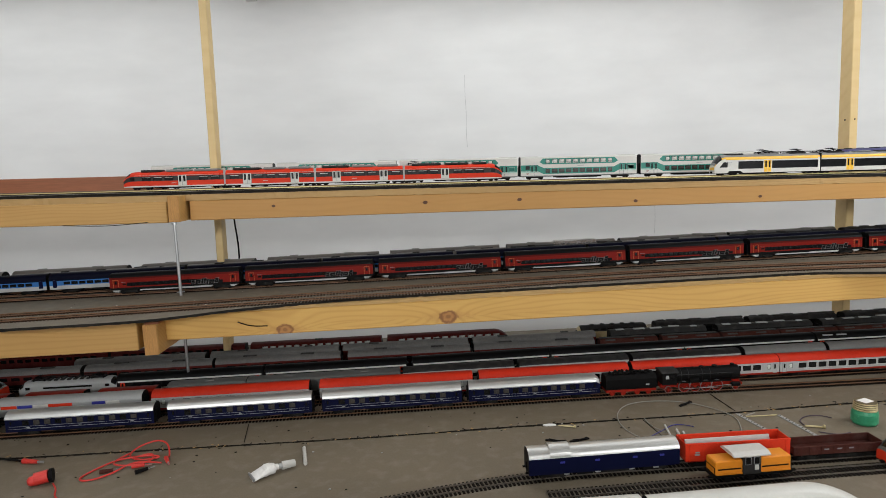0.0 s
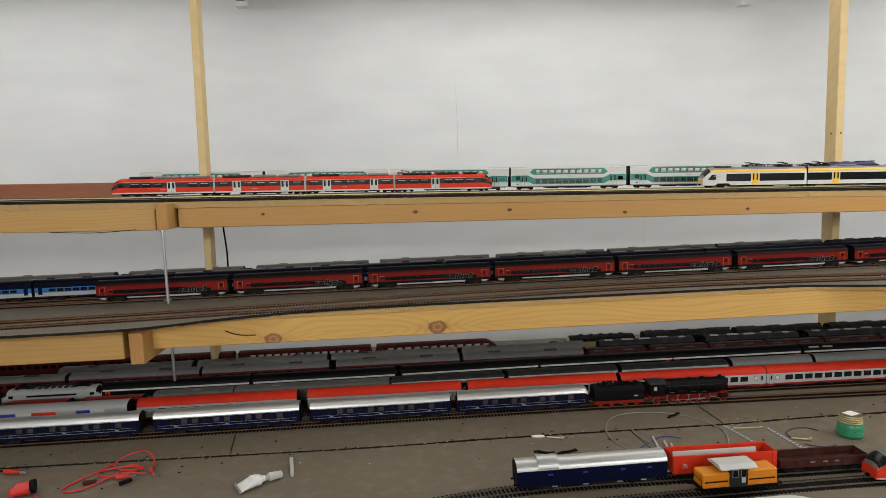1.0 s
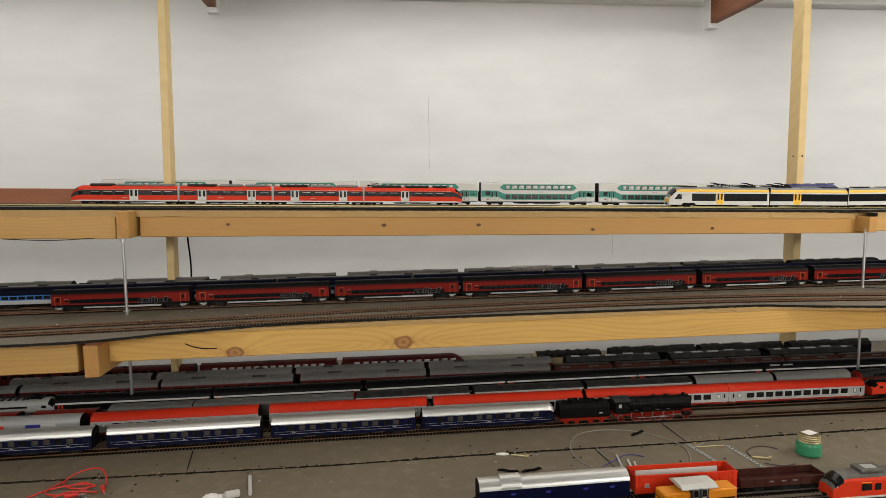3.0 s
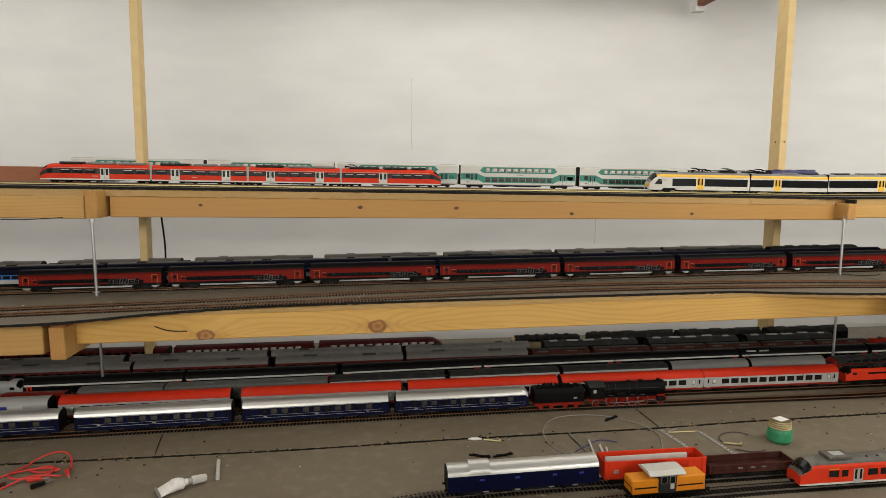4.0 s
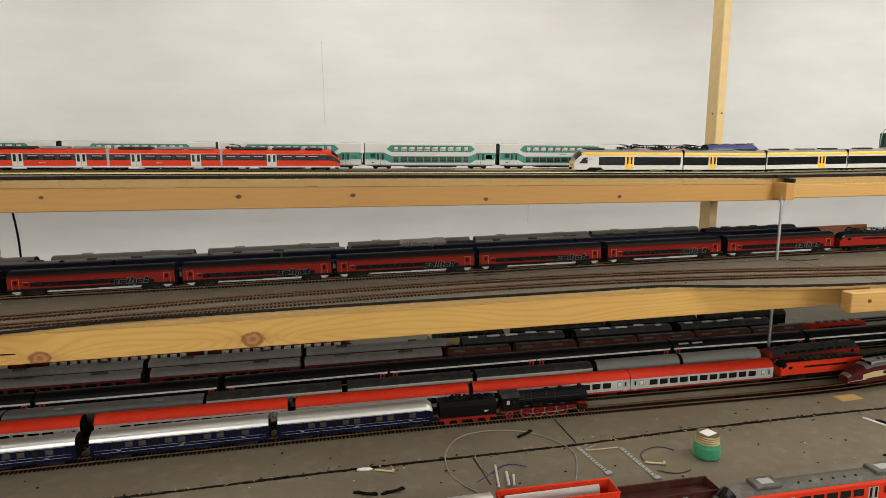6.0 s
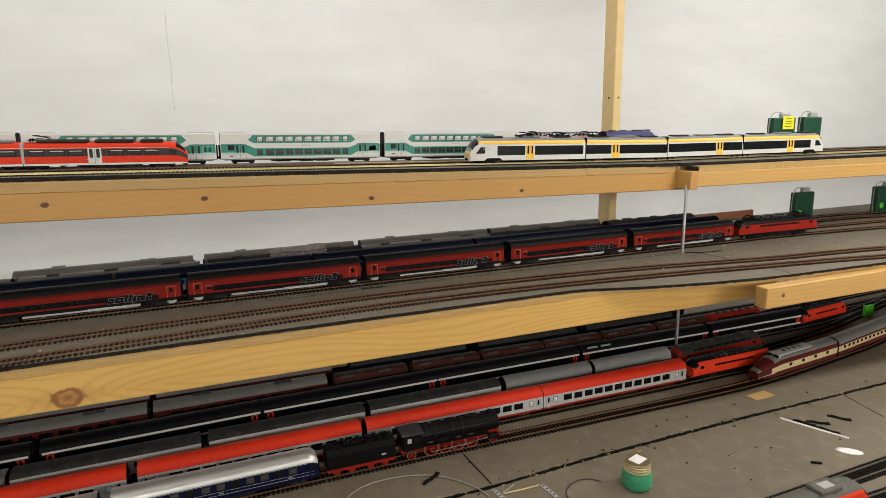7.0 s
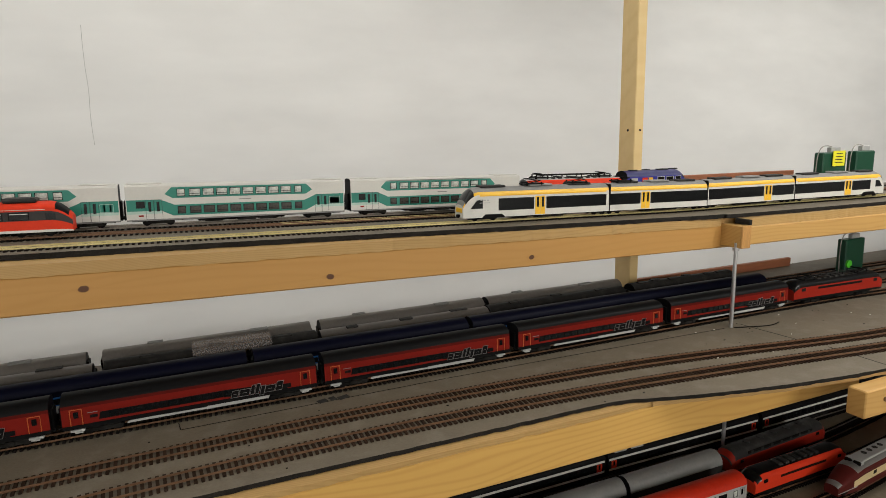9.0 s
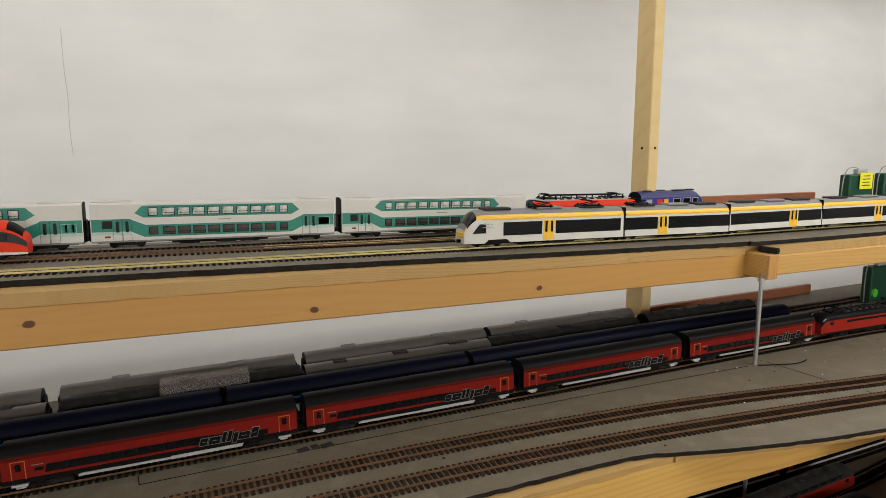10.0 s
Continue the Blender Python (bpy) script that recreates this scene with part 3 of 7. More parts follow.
def track(line, rail, tie, label, near=None):
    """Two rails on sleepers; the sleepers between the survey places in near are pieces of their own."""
    tr = thing("railway_track", label, "track", "railway tracks")
    if line.z > Z_MID + 0.1:
        UPPER.append(tr)
    for off in (-0.00825, 0.00825):
        bmx = bmesh.new()
        strip(bmx, line, off, 0.0008, line.z + 0.0017, line.z + 0.0020)
        strip(bmx, line, off, 0.00045, line.z + 0.0020, line.z + 0.0036)
        part("rail", bmx, rail, tr)
    verts, faces = [], []
    d, single = 0.004, []
    while d < line.dist[-1]:
        p, way = line.at(d)
        side = Vector((-way.y, way.x))
        if near and S * near[0] < p.x < S * near[1]:
            single.append((p, way))
        else:
            k = len(verts)
            for s in (-1, 1):
                for w in (-1, 1):
                    for z in (0.0, 0.0017):
                        q = p + side * (0.0155 * s) + way * (0.0016 * w)
                        verts.append((q.x, q.y, line.z + z))
            faces += [(k, k + 1, k + 3, k + 2), (k + 4, k + 6, k + 7, k + 5), (k, k + 4, k + 5, k + 1), (k + 2, k + 3, k + 7, k + 6), (k + 1, k + 5, k + 7, k + 3)]
        d += 0.0064
    me = bpy.data.meshes.new("sleepers")
    me.from_pydata(verts, [], faces)
    me.materials.append(M[tie])
    tagged(part("sleepers", me, tie, tr), kind="stuff")
    return tr, single, tie


LOW = {
    "R1": Line([(-2.4, 0.60), (-0.5, 0.80), (0.0, 0.884), (0.2, 0.930), (0.32, 0.952), (0.45, 0.962), (0.6, 0.963), (0.9, 0.965), (1.5, 0.985), (2.2, 1.02), (3.4, 1.1)], Z_LOW),
    "R0": Line([(0.35, 0.895), (0.6, 0.908), (0.9, 0.92), (1.5, 0.925), (2.4, 0.93), (3.4, 0.95)], Z_LOW),
    "ICE": Line([(-2.4, 0.755), (0.3, 0.786), (0.5, 0.793), (0.8, 0.802), (2.0, 0.80), (3.4, 0.80)], Z_LOW),
    "R2": Line([(-2.4, 1.22), (-0.8, 1.248), (-0.4, 1.258), (0.06, 1.274), (0.55, 1.287), (1.0, 1.287), (1.25, 1.285), (1.42, 1.288), (1.55, 1.301), (1.7, 1.322), (1.88, 1.352), (2.1, 1.41), (2.4, 1.52)], Z_LOW),
    "R3": Line([(-2.4, 1.30), (-0.8, 1.325), (-0.1, 1.338), (0.5, 1.346), (1.3, 1.349), (1.6, 1.358), (1.85, 1.39), (2.1, 1.45), (2.4, 1.56)], Z_LOW),
    "R3b": Line([(-2.4, 1.36), (-0.8, 1.375), (-0.2, 1.385), (0.5, 1.402), (1.3, 1.412), (1.6, 1.43), (1.9, 1.475), (2.3, 1.58)], Z_LOW),
    "R4": Line([(-2.4, 1.44), (-0.8, 1.455), (0.0, 1.468), (0.5, 1.488), (1.1, 1.5), (1.7, 1.502), (2.0, 1.525), (2.4, 1.62)], Z_LOW),
    "R5": Line([(-2.4, 1.52), (-0.5, 1.545), (0.5, 1.558), (1.7, 1.562), (2.4, 1.6)], Z_LOW),
    "R5b": Line([(-2.4, 1.59), (-0.5, 1.605), (0.5, 1.622), (1.7, 1.625), (2.4, 1.66)], Z_LOW),
    "R6": Line([(-2.4, 1.66), (-0.5, 1.672), (0.5, 1.69), (1.7, 1.69), (2.4, 1.72)], Z_LOW),
}
MID = {
    "F": Line([(-2.4, 1.23), (-1.2, 1.25), (-0.65, 1.268), (-0.4, 1.282), (-0.1, 1.302), (0.2, 1.322), (0.55, 1.346), (0.8, 1.347), (1.0, 1.336), (1.17, 1.318), (1.41, 1.286), (1.7, 1.24), (2.2, 1.13), (3.2, 0.9)], Z_MID),
    "G": Line([(-2.4, 1.29), (-1.2, 1.31), (-0.65, 1.325), (-0.43, 1.337), (-0.125, 1.358), (0.2, 1.392), (0.57, 1.408), (0.8, 1.407), (1.05, 1.392), (1.23, 1.370), (1.5, 1.325), (1.8, 1.29), (2.3, 1.18), (3.2, 0.95)], Z_MID),
    "A": Line([(-2.4, 1.50), (0.0, 1.503), (0.9, 1.50), (1.55, 1.496), (1.85, 1.48), (2.3, 1.42), (3.2, 1.25)], Z_MID),
    "B": Line([(-2.4, 1.56), (0.0, 1.563), (0.9, 1.56), (1.6, 1.555), (2.3, 1.5), (3.2, 1.33)], Z_MID),
    "C": Line([(-2.4, 1.61), (1.6, 1.61), (2.3, 1.56), (3.2, 1.4)], Z_MID),
    "D": Line([(-2.4, 1.66), (1.6, 1.66), (2.3, 1.62), (3.2, 1.47)], Z_MID),
}
TOP = {
    "F": Line([(-2.4, 1.55), (0.5, 1.552), (1.4, 1.547), (1.9, 1.532), (2.4, 1.53), (3.4, 1.45)], Z_UP),
    "G": Line([(-2.4, 1.638), (0.4, 1.64), (1.9, 1.63), (3.4, 1.56)], Z_UP),
    "H": Line([(-2.4, 1.70), (0.4, 1.70), (1.9, 1.70), (3.4, 1.68)], Z_UP),
}
PIECES = []
for key, ln in LOW.items():
    if key == "ICE":
        continue
    PIECES.append(track(ln, "rail_grey" if key not in ("R2", "R3") else "rail_rust", "sleeper", "dusty model railway track on the low table"))
for key, ln in MID.items():
    PIECES.append(track(ln, "rail_rust", "sleeper_brown" if key in "FG" else "sleeper", "rust-weathered model railway track on the middle shelf", (0.15, 1.85) if key in "FG" else None))
for key, ln in TOP.items():
    PIECES.append(track(ln, "rail_brass" if key == "F" else "rail_rust" if key == "G" else "rail_grey", "sleeper", "model railway track with brass rails on the top shelf" if key == "F" else "model railway track on the top shelf", (0.3, 1.5) if key == "F" else None))
brass_stretch = Line([(0.66, 1.6405), (0.95, 1.64), (1.4, 1.638)], Z_UP + 0.0004)
track(brass_stretch, "rail_brass", "sleeper", "short length of bright brass track joined to a rusty one")

solid("wood_shim", box(bmesh.new(), S * -0.374, S * -0.345, S * 1.243, S * 1.262, S * 1.1925, S * 1.1975, bevel=0.0006), "redwood", "small red-brown wooden shim on a cross beam", "shim")
# Black block put in for the shaded gap over the cross beam.
solid("shelf_spacer", box(bmesh.new(), S * 1.3915, S * 1.3985, S * 1.441, S * 1.470, S * 1.3958, S * 1.4045, bevel=0.0006), "deck_edge", "black block standing for the dark gap above the cross beam", "felt")
UPPER.append(bpy.data.objects["shelf_spacer"])


# ---- rolling stock ----
MESHES = {}


def cached(key, build, mats):
    if key not in MESHES:
        MESHES[key] = finish(key[0], build(bmesh.new()), mats)
    return MESHES[key]


def profile(w, z0, zs, zt, breaks, arc=7, lean=0.0):
    """Half section by half section: points (y, z) from the near bottom over the roof to the far bottom, and which strips are roof."""
    side = [z0] + [b for b in breaks if z0 < b < zs] + [zs]
    near = [(-w / 2 + lean * (z - z0), z) for z in side]
    ws = w / 2 - lean * (zs - z0)
    top = [(-ws * math.cos(a) , zs + (zt - zs) * math.sin(a) ** 0.9) for a in (math.pi * k / (arc + 1) for k in range(1, arc + 1))]
    far = [(-y, z) for y, z in reversed(near)]
    pts = near + top + far
    roof = [len(near) - 1 <= i < len(pts) - len(near) for i in range(len(pts) - 1)]
    return pts, roof


def bogie_mesh():
    def build(bmx):
        for y in (-0.0125, 0.0125):
            box(bmx, -0.019, 0.019, y - 0.001, y + 0.001, 0.003, 0.0075, bevel=0.0006)
            box(bmx, -0.004, 0.004, y - 0.002, y + 0.002, 0.0035, 0.0085)
            for x in (-0.0145, 0.0145):
                box(bmx, x - 0.0025, x + 0.0025, y - 0.0018, y + 0.0018, 0.0035, 0.008)
        box(bmx, -0.006, 0.006, -0.0125, 0.0125, 0.005, 0.011)
        return bmx
    return cached(("bogie",), build, "underframe")


def wheelset_mesh():
    def build(bmx):
        for y in (-0.0085, 0.0085):
            rod(bmx, (0, y - 0.0012, 0.0055), (0, y + 0.0012, 0.0055), 0.0055, 14)
        rod(bmx, (0, -0.0085, 0.0055), (0, 0.0085, 0.0055), 0.0012, 6)
        return bmx
    return cached(("wheelset",), build, "black")


def add_bogies(ob, places):
    for x in places:
        b = part("bogie", bogie_mesh(), None, ob, at=pose(x, 0, 0))
        for dx in (-0.0145, 0.0145):
            part("wheelset", wheelset_mesh(), None, b, at=pose(dx, 0, 0))


def pane(ob, name, x, z, w, h, depth, mat, frame_mat=None, rim=0.0007, label=""):
    """A window or panel through the whole width, so that it shows on both sides; with an optional rim."""
    me = cached((name, round(w, 5), round(h, 5), round(depth, 5), mat), lambda b: box(b, -w / 2, w / 2, -depth / 2 - 0.00035, depth / 2 + 0.00035, -h / 2, h / 2, bevel=0.00012), mat)
    p = part(name, me, None, ob, label, at=pose(x, 0, z))
    if frame_mat:
        for s in (-1, 1):
            def build(b):
                y0, y1 = sorted((s * (depth / 2 - 0.0005), s * (depth / 2 + 0.0007)))
                box(b, -w / 2 - rim, w / 2 + rim, y0, y1, h / 2, h / 2 + rim)
                box(b, -w / 2 - rim, w / 2 + rim, y0, y1, -h / 2 - rim, -h / 2)
                box(b, -w / 2 - rim, -w / 2, y0, y1, -h / 2, h / 2)
                box(b, w / 2, w / 2 + rim, y0, y1, -h / 2, h / 2)
                return b
            part("rim", cached(("rim", s, round(w, 5), round(h, 5), round(depth, 5), frame_mat, rim), build, frame_mat), None, p)
    return p


def plate(ob, name, outline, w, mat, off=0.0004, label=""):
    """A flat panel of any outline (x, z), one on each side of a coach."""
    for s in (-1, 1):
        b = bmesh.new()
        y0, y1 = s * (w / 2 - 0.0004), s * (w / 2 + off)
        a = [b.verts.new((x, y0, z)) for x, z in outline]
        c = [b.verts.new((x, y1, z)) for x, z in outline]
        b.faces.new(a), b.faces.new(c)
        for i in range(len(a)):
            j = (i + 1) % len(a)
            b.faces.new((a[i], a[j], c[j], c[i]))
        part(name, b, mat, ob, label)


def hull(ob, L, w, z0, zs, zt, bands, roof, nose=(None, None), arc=7, lean=0.0, end="black", screen=None, roof_sides=0, side_roof=None, cap=None, hood=()):
    """Body and roof, lofted; bands: (upper z, material) from below; nose: (length, height left, width left, power) for the low-x and high-x end; hood: (from z, up to z, share of the nose, material)."""
    pts, is_roof = profile(w, z0, zs, zt, [b[0] for b in bands], arc, lean)
    mats = []
    for m in [b[1] for b in bands] + [roof, end, side_roof or roof, screen or "glass"] + ([cap] if cap else []) + [h[3] for h in hood]:
        if m not in mats:
            mats.append(m)

    def band_of(z):
        for top, m in bands:
            if z <= top + 1e-6:
                return m
        return bands[-1][1]

    stations = []
    for s, ns in ((-1, nose[0]), (1, nose[1])):
        if ns:
            ln, hl, wl, pw = ns
            st = []
            for k in range(9):
                t = (k / 8)
                f = 1 - (1 - t) ** pw
                st.append((s * (L / 2 - ln * t), hl + (1 - hl) * f, wl + (1 - wl) * min(1, f * 1.15), t))
            stations.append(st if s < 0 else st[::-1])
        else:
            stations.append([(s * L / 2, 1, 1, 1)])
    line = stations[0] + stations[1]
    rings = [[(x, y * ws, z0 + (z - z0) * hs) for y, z in pts] for x, hs, ws, t in line]
    body, top = bmesh.new(), bmesh.new()
    for bmx, roofs in ((body, False), (top, True)):
        cols = [i for i, r in enumerate(is_roof) if r == roofs]
        rows = {}
        for n, ring in enumerate(rings):
            for i in sorted({c for c in cols} | {c + 1 for c in cols}):
                rows[n, i] = bmx.verts.new(ring[i])
        first, last = cols[0], cols[-1]
        for n in range(len(rings) - 1):
            t = min(line[n][3], line[n + 1][3])
            for i in cols:
                f = bmx.faces.new((rows[n, i], rows[n, i + 1], rows[n + 1, i + 1], rows[n + 1, i]))
                m = band_of((pts[i][1] + pts[i + 1][1]) / 2) if not roofs else (side_roof if side_roof and (i - first < roof_sides or last - i < roof_sides) else roof)
                for low, high, share, paint in hood:
                    if not roofs and t < share and low <= (pts[i][1] + pts[i + 1][1]) / 2 <= high:
                        m = paint
                if roofs and t < 1 and screen is not None and 0.1 <= t <= 0.6:
                    m = screen
                f.material_index, f.smooth = mats.index(m), roofs
        if not roofs:
            for n in (0, len(rings) - 1):
                ring = rings[n]
                vs = [rows.get((n, i)) or bmx.verts.new(ring[i]) for i in range(len(ring))]
                f = bmx.faces.new(vs)
                f.material_index = mats.index(end if nose[0 if n == 0 else 1] is None else (cap or bands[min(1, len(bands) - 1)][1]))
    part("body", body, mats, ob)
    part("roof", top, mats, ob)


def chassis(ob, L, w, low=0.006, high=0.0115, mat="underframe", inset=0.006, ends=(-1, 1), gangway=True):
    b = bmesh.new()
    box(b, -L / 2 + inset, L / 2 - inset, -w / 2 + 0.003, w / 2 - 0.003, high - 0.002, high)
    box(b, -L * 0.2, L * 0.2, -w / 2 + 0.004, w / 2 - 0.004, low, high - 0.002, bevel=0.0006)
    for x in (-0.13, 0.02, 0.12):
        box(b, L * x - 0.012, L * x + 0.012, -w / 2 + 0.002, w / 2 - 0.002, low - 0.001, high - 0.0025, bevel=0.0005)
    part("underframe", b, mat, ob)
    for s in ends:
        x0, x1 = sorted((s * (L / 2 - 0.0005), s * (L / 2 + 0.0028)))
        me = cached(("gangway", round(high, 4), round(w, 4)), lambda q: box(q, -0.0017, 0.0017, -w * 0.27, w * 0.27, high, 0.034, bevel=0.0006), "black")
        if gangway:
            part("gangway", me, None, ob, "black rubber gangway", at=pose((x0 + x1) / 2, 0, 0))
        for y in (-0.0105, 0.0105):
            buf = cached(("buffer",), lambda q: rod(q, (-0.002, 0, 0), (0.002, 0, 0), 0.0016, 8), "black")
            part("buffer", buf, None, ob, at=pose(s * (L / 2 + 0.002), y, 0.0115))


def roof_bits(ob, L, zt, mat, n=5, w=0.008, seed=1, size=0.012):
    rnd = random.Random(seed)
    for k in range(n):
        b = bmesh.new()
        sx = size * rnd.uniform(0.6, 1.5)
        box(b, -sx, sx, -w / 2, w / 2, -0.001, 0.0016, bevel=0.0005)
        part("roof_vent", b, mat, ob, at=pose(L * ((k + 0.5) / n - 0.5) + rnd.uniform(-0.006, 0.006), rnd.choice((-0.003, 0.003)), zt - 0.0003))


def pantograph(ob, x, z, up=0.0, mat="black"):
    b = bmesh.new()
    box(b, -0.017, 0.015, -0.009, 0.009, -0.0012, 0.0004, bevel=0.0004)
    for dx in (-0.013, 0.011):
        for y in (-0.008, 0.008):
            rod(b, (dx, y, -0.003), (dx, y, 0.0022), 0.0013, 7)
    base = part("pantograph", b, mat, ob, "folded black pantograph", at=pose(x, 0, z))
    for y in (-0.007, 0.007):
        b = bmesh.new()
        rod(b, (-0.014, y, 0.0), (0.012, y * 0.7, 0.004 + up), 0.0006, 5)
        rod(b, (0.0118, y * 0.7, 0.004 + up), (-0.008, y, 0.006 + up), 0.0006, 5)
        part("arm", b, mat, base)
    for dx in (-0.008, -0.004):
        b = rod(bmesh.new(), (dx, -0.011, 0.0065 + up), (dx, 0.011, 0.0065 + up), 0.0007, 5)
        part("collector", b, mat, base)


def run(proto, line, ends, lift=0.0):
    """Stands the first vehicle and copies of it between the given survey places."""
    made = []
    for k, (a, b) in enumerate(ends):
        m = line.stand(a, b, lift)
        if k == 0:
            proto.matrix_basis = m
        else:
            made.append(copy_thing(proto, m))
    if line.z > Z_MID + 0.1:
        UPPER.extend([proto] + made)
    return [proto] + made


# -- crimson and anthracite express coaches, middle shelf
def slanted(b, x, y, z, x0, x1, z0, z1, lean=0.28, deep=0.0004):
    """A slanted flat bar between x0, x1 and z0, z1 of a sign that starts at (x, z)."""
    vs = [b.verts.new((x + xx + lean * zz, yy, z + zz)) for yy in (y - deep, y + deep) for xx, zz in ((x0, z0), (x1, z0), (x1, z1), (x0, z1))]
    for q in ((0, 1, 2, 3), (4, 5, 6, 7), (0, 1, 5, 4), (1, 2, 6, 5), (2, 3, 7, 6), (3, 0, 4, 7)):
        b.faces.new([vs[i] for i in q])


def express_coach(L):
    ob = thing("passenger_coach", "crimson and anthracite model express coach with silver outlined emblem", "coach", "crimson express train")
    w = 0.0335
    # The side's top strip is painted darker, as shaded by the shelf above.
    hull(ob, L, w, 0.0105, 0.0372, 0.0460, [(0.0150, "anthracite"), (0.0335, "express_red"), (0.0372, "express_shade")], "anthracite", lean=0.02)
    plate(ob, "window_field", [(-L * 0.372, 0.0178), (L * 0.10, 0.0178), (L * 0.13, 0.0165), (L * 0.37, 0.0150), (L * 0.35, 0.0225), (L * 0.12, 0.0258), (-L * 0.366, 0.0258)], w - 0.0006, "anthracite", label="dark window field")
    chassis(ob, L, w)
    add_bogies(ob, (-L * 0.36, L * 0.36))
    step = (L * 0.66) / 15
    for k in range(11):
        x = -L * 0.34 + step * (k + 0.5)
        pane(ob, "window", x, 0.0219, step * 0.84, 0.0068, w + 0.0002, "glass")
    pane(ob, "number_plate", -L * 0.388, 0.0225, 0.0072, 0.0032, w - 0.0003, "black", label="small dark coach number field")
    pane(ob, "number_bar", -L * 0.392, 0.0268, 0.0095, 0.0007, w - 0.0002, "outline", label="thin pale lettering bar")
    for s in (-1, 1):
        x = s * (L / 2 - 0.0135)
        for dx in (-0.0056, 0.0056):
            pane(ob, "door_line", x + dx, 0.0232, 0.0007, 0.0172, w - 0.0002, "door_line", label="thin orange line beside the door")
        pane(ob, "door_line", x, 0.0321, 0.0119, 0.0007, w - 0.0006, "door_line", label="thin orange line over the door")
        pane(ob, "door_window", x, 0.0262, 0.0046, 0.0068, w + 0.0002, "glass")
        pane(ob, "door_step", x, 0.0085, 0.0135, 0.0022, w - 0.0006, "ltgrey", label="pale grey entrance step")
        pane(ob, "step_tread", x + s * -0.001, 0.0062, 0.008, 0.0016, w - 0.001, "ltgrey", label="pale grey step tread")
        pane(ob, "end_skirt", s * (L * 0.36), 0.0078, 0.034, 0.003, w - 0.009, "underframe")
    plate(ob, "side_plate", [(-L * 0.275, 0.0072), (L * 0.10, 0.0072), (L * 0.10, 0.0092), (-L * 0.262, 0.0100), (-L * 0.272, 0.0092)], w - 0.0016, "ltgrey", label="long pale grey equipment cover")
    plate(ob, "side_plate", [(L * 0.03, 0.0068), (L * 0.285, 0.0068), (L * 0.292, 0.0104), (L * 0.03, 0.0104)], w - 0.0012, "ltgrey", label="pale grey equipment cover")
    for y in (-w / 2 - 0.0001, w / 2 + 0.0001):
        x, t = 0.0345, 0.00036
        emblem = part("emblem_field", box(bmesh.new(), 0.036, 0.104, y - 0.0002, y + 0.0002, 0.0160, 0.0212), "anthracite", ob)
        for k, (wd, tall, low) in enumerate(((0.0080, 0.0084, 0), (0.0118, 0.0084, 0), (0.0046, 0.0116, 0), (0.0046, 0.0122, 0), (0.0050, 0.0116, -0.0024), (0.0118, 0.0084, 0), (0.0078, 0.0112, 0))):
            b = bmesh.new()
            slanted(b, x, y, 0.0148 + low, 0, wd, 0, tall, deep=0.0003)
            shape = part("emblem_shape", b, "anthracite", emblem)
            b = bmesh.new()
            for bar in ((0, t, 0, tall), (wd - t, wd, 0, tall), (0, wd, 0, t), (0, wd, tall - t, tall), (wd * 0.3, wd * 0.72, tall * 0.46, tall * 0.46 + t)):
                if k not in (2, 3, 4) or bar[2] == 0 or bar[3] == tall:
                    slanted(b, x, y, 0.0148 + low, *bar, deep=0.0006)
            part("emblem_outline", b, "outline", emblem, "silver outlined slanted shape")
            x += wd + 0.0008
    for s in (-1, 1):
        b = bmesh.new()
        for k in range(3):
            box(b, s * (L / 2 - 0.006 - 0.008 * k) - 0.003, s * (L / 2 - 0.006 - 0.008 * k) + 0.003, -0.0115, -0.0095, 0.0408, 0.0418)
        part("roof_plate", b, "outline", ob)
    return ob


A_ENDS = [(-0.557, -0.248), (-0.242, 0.066), (0.072, 0.372), (0.377, 0.671), (0.676, 0.963), (0.969, 1.258), (1.264, 1.554)]
for length, first, last in ((0.279, 0, 2), (0.270, 2, 4), (0.259, 4, 7)):
    run(express_coach(length), MID["A"], A_ENDS[first:last])


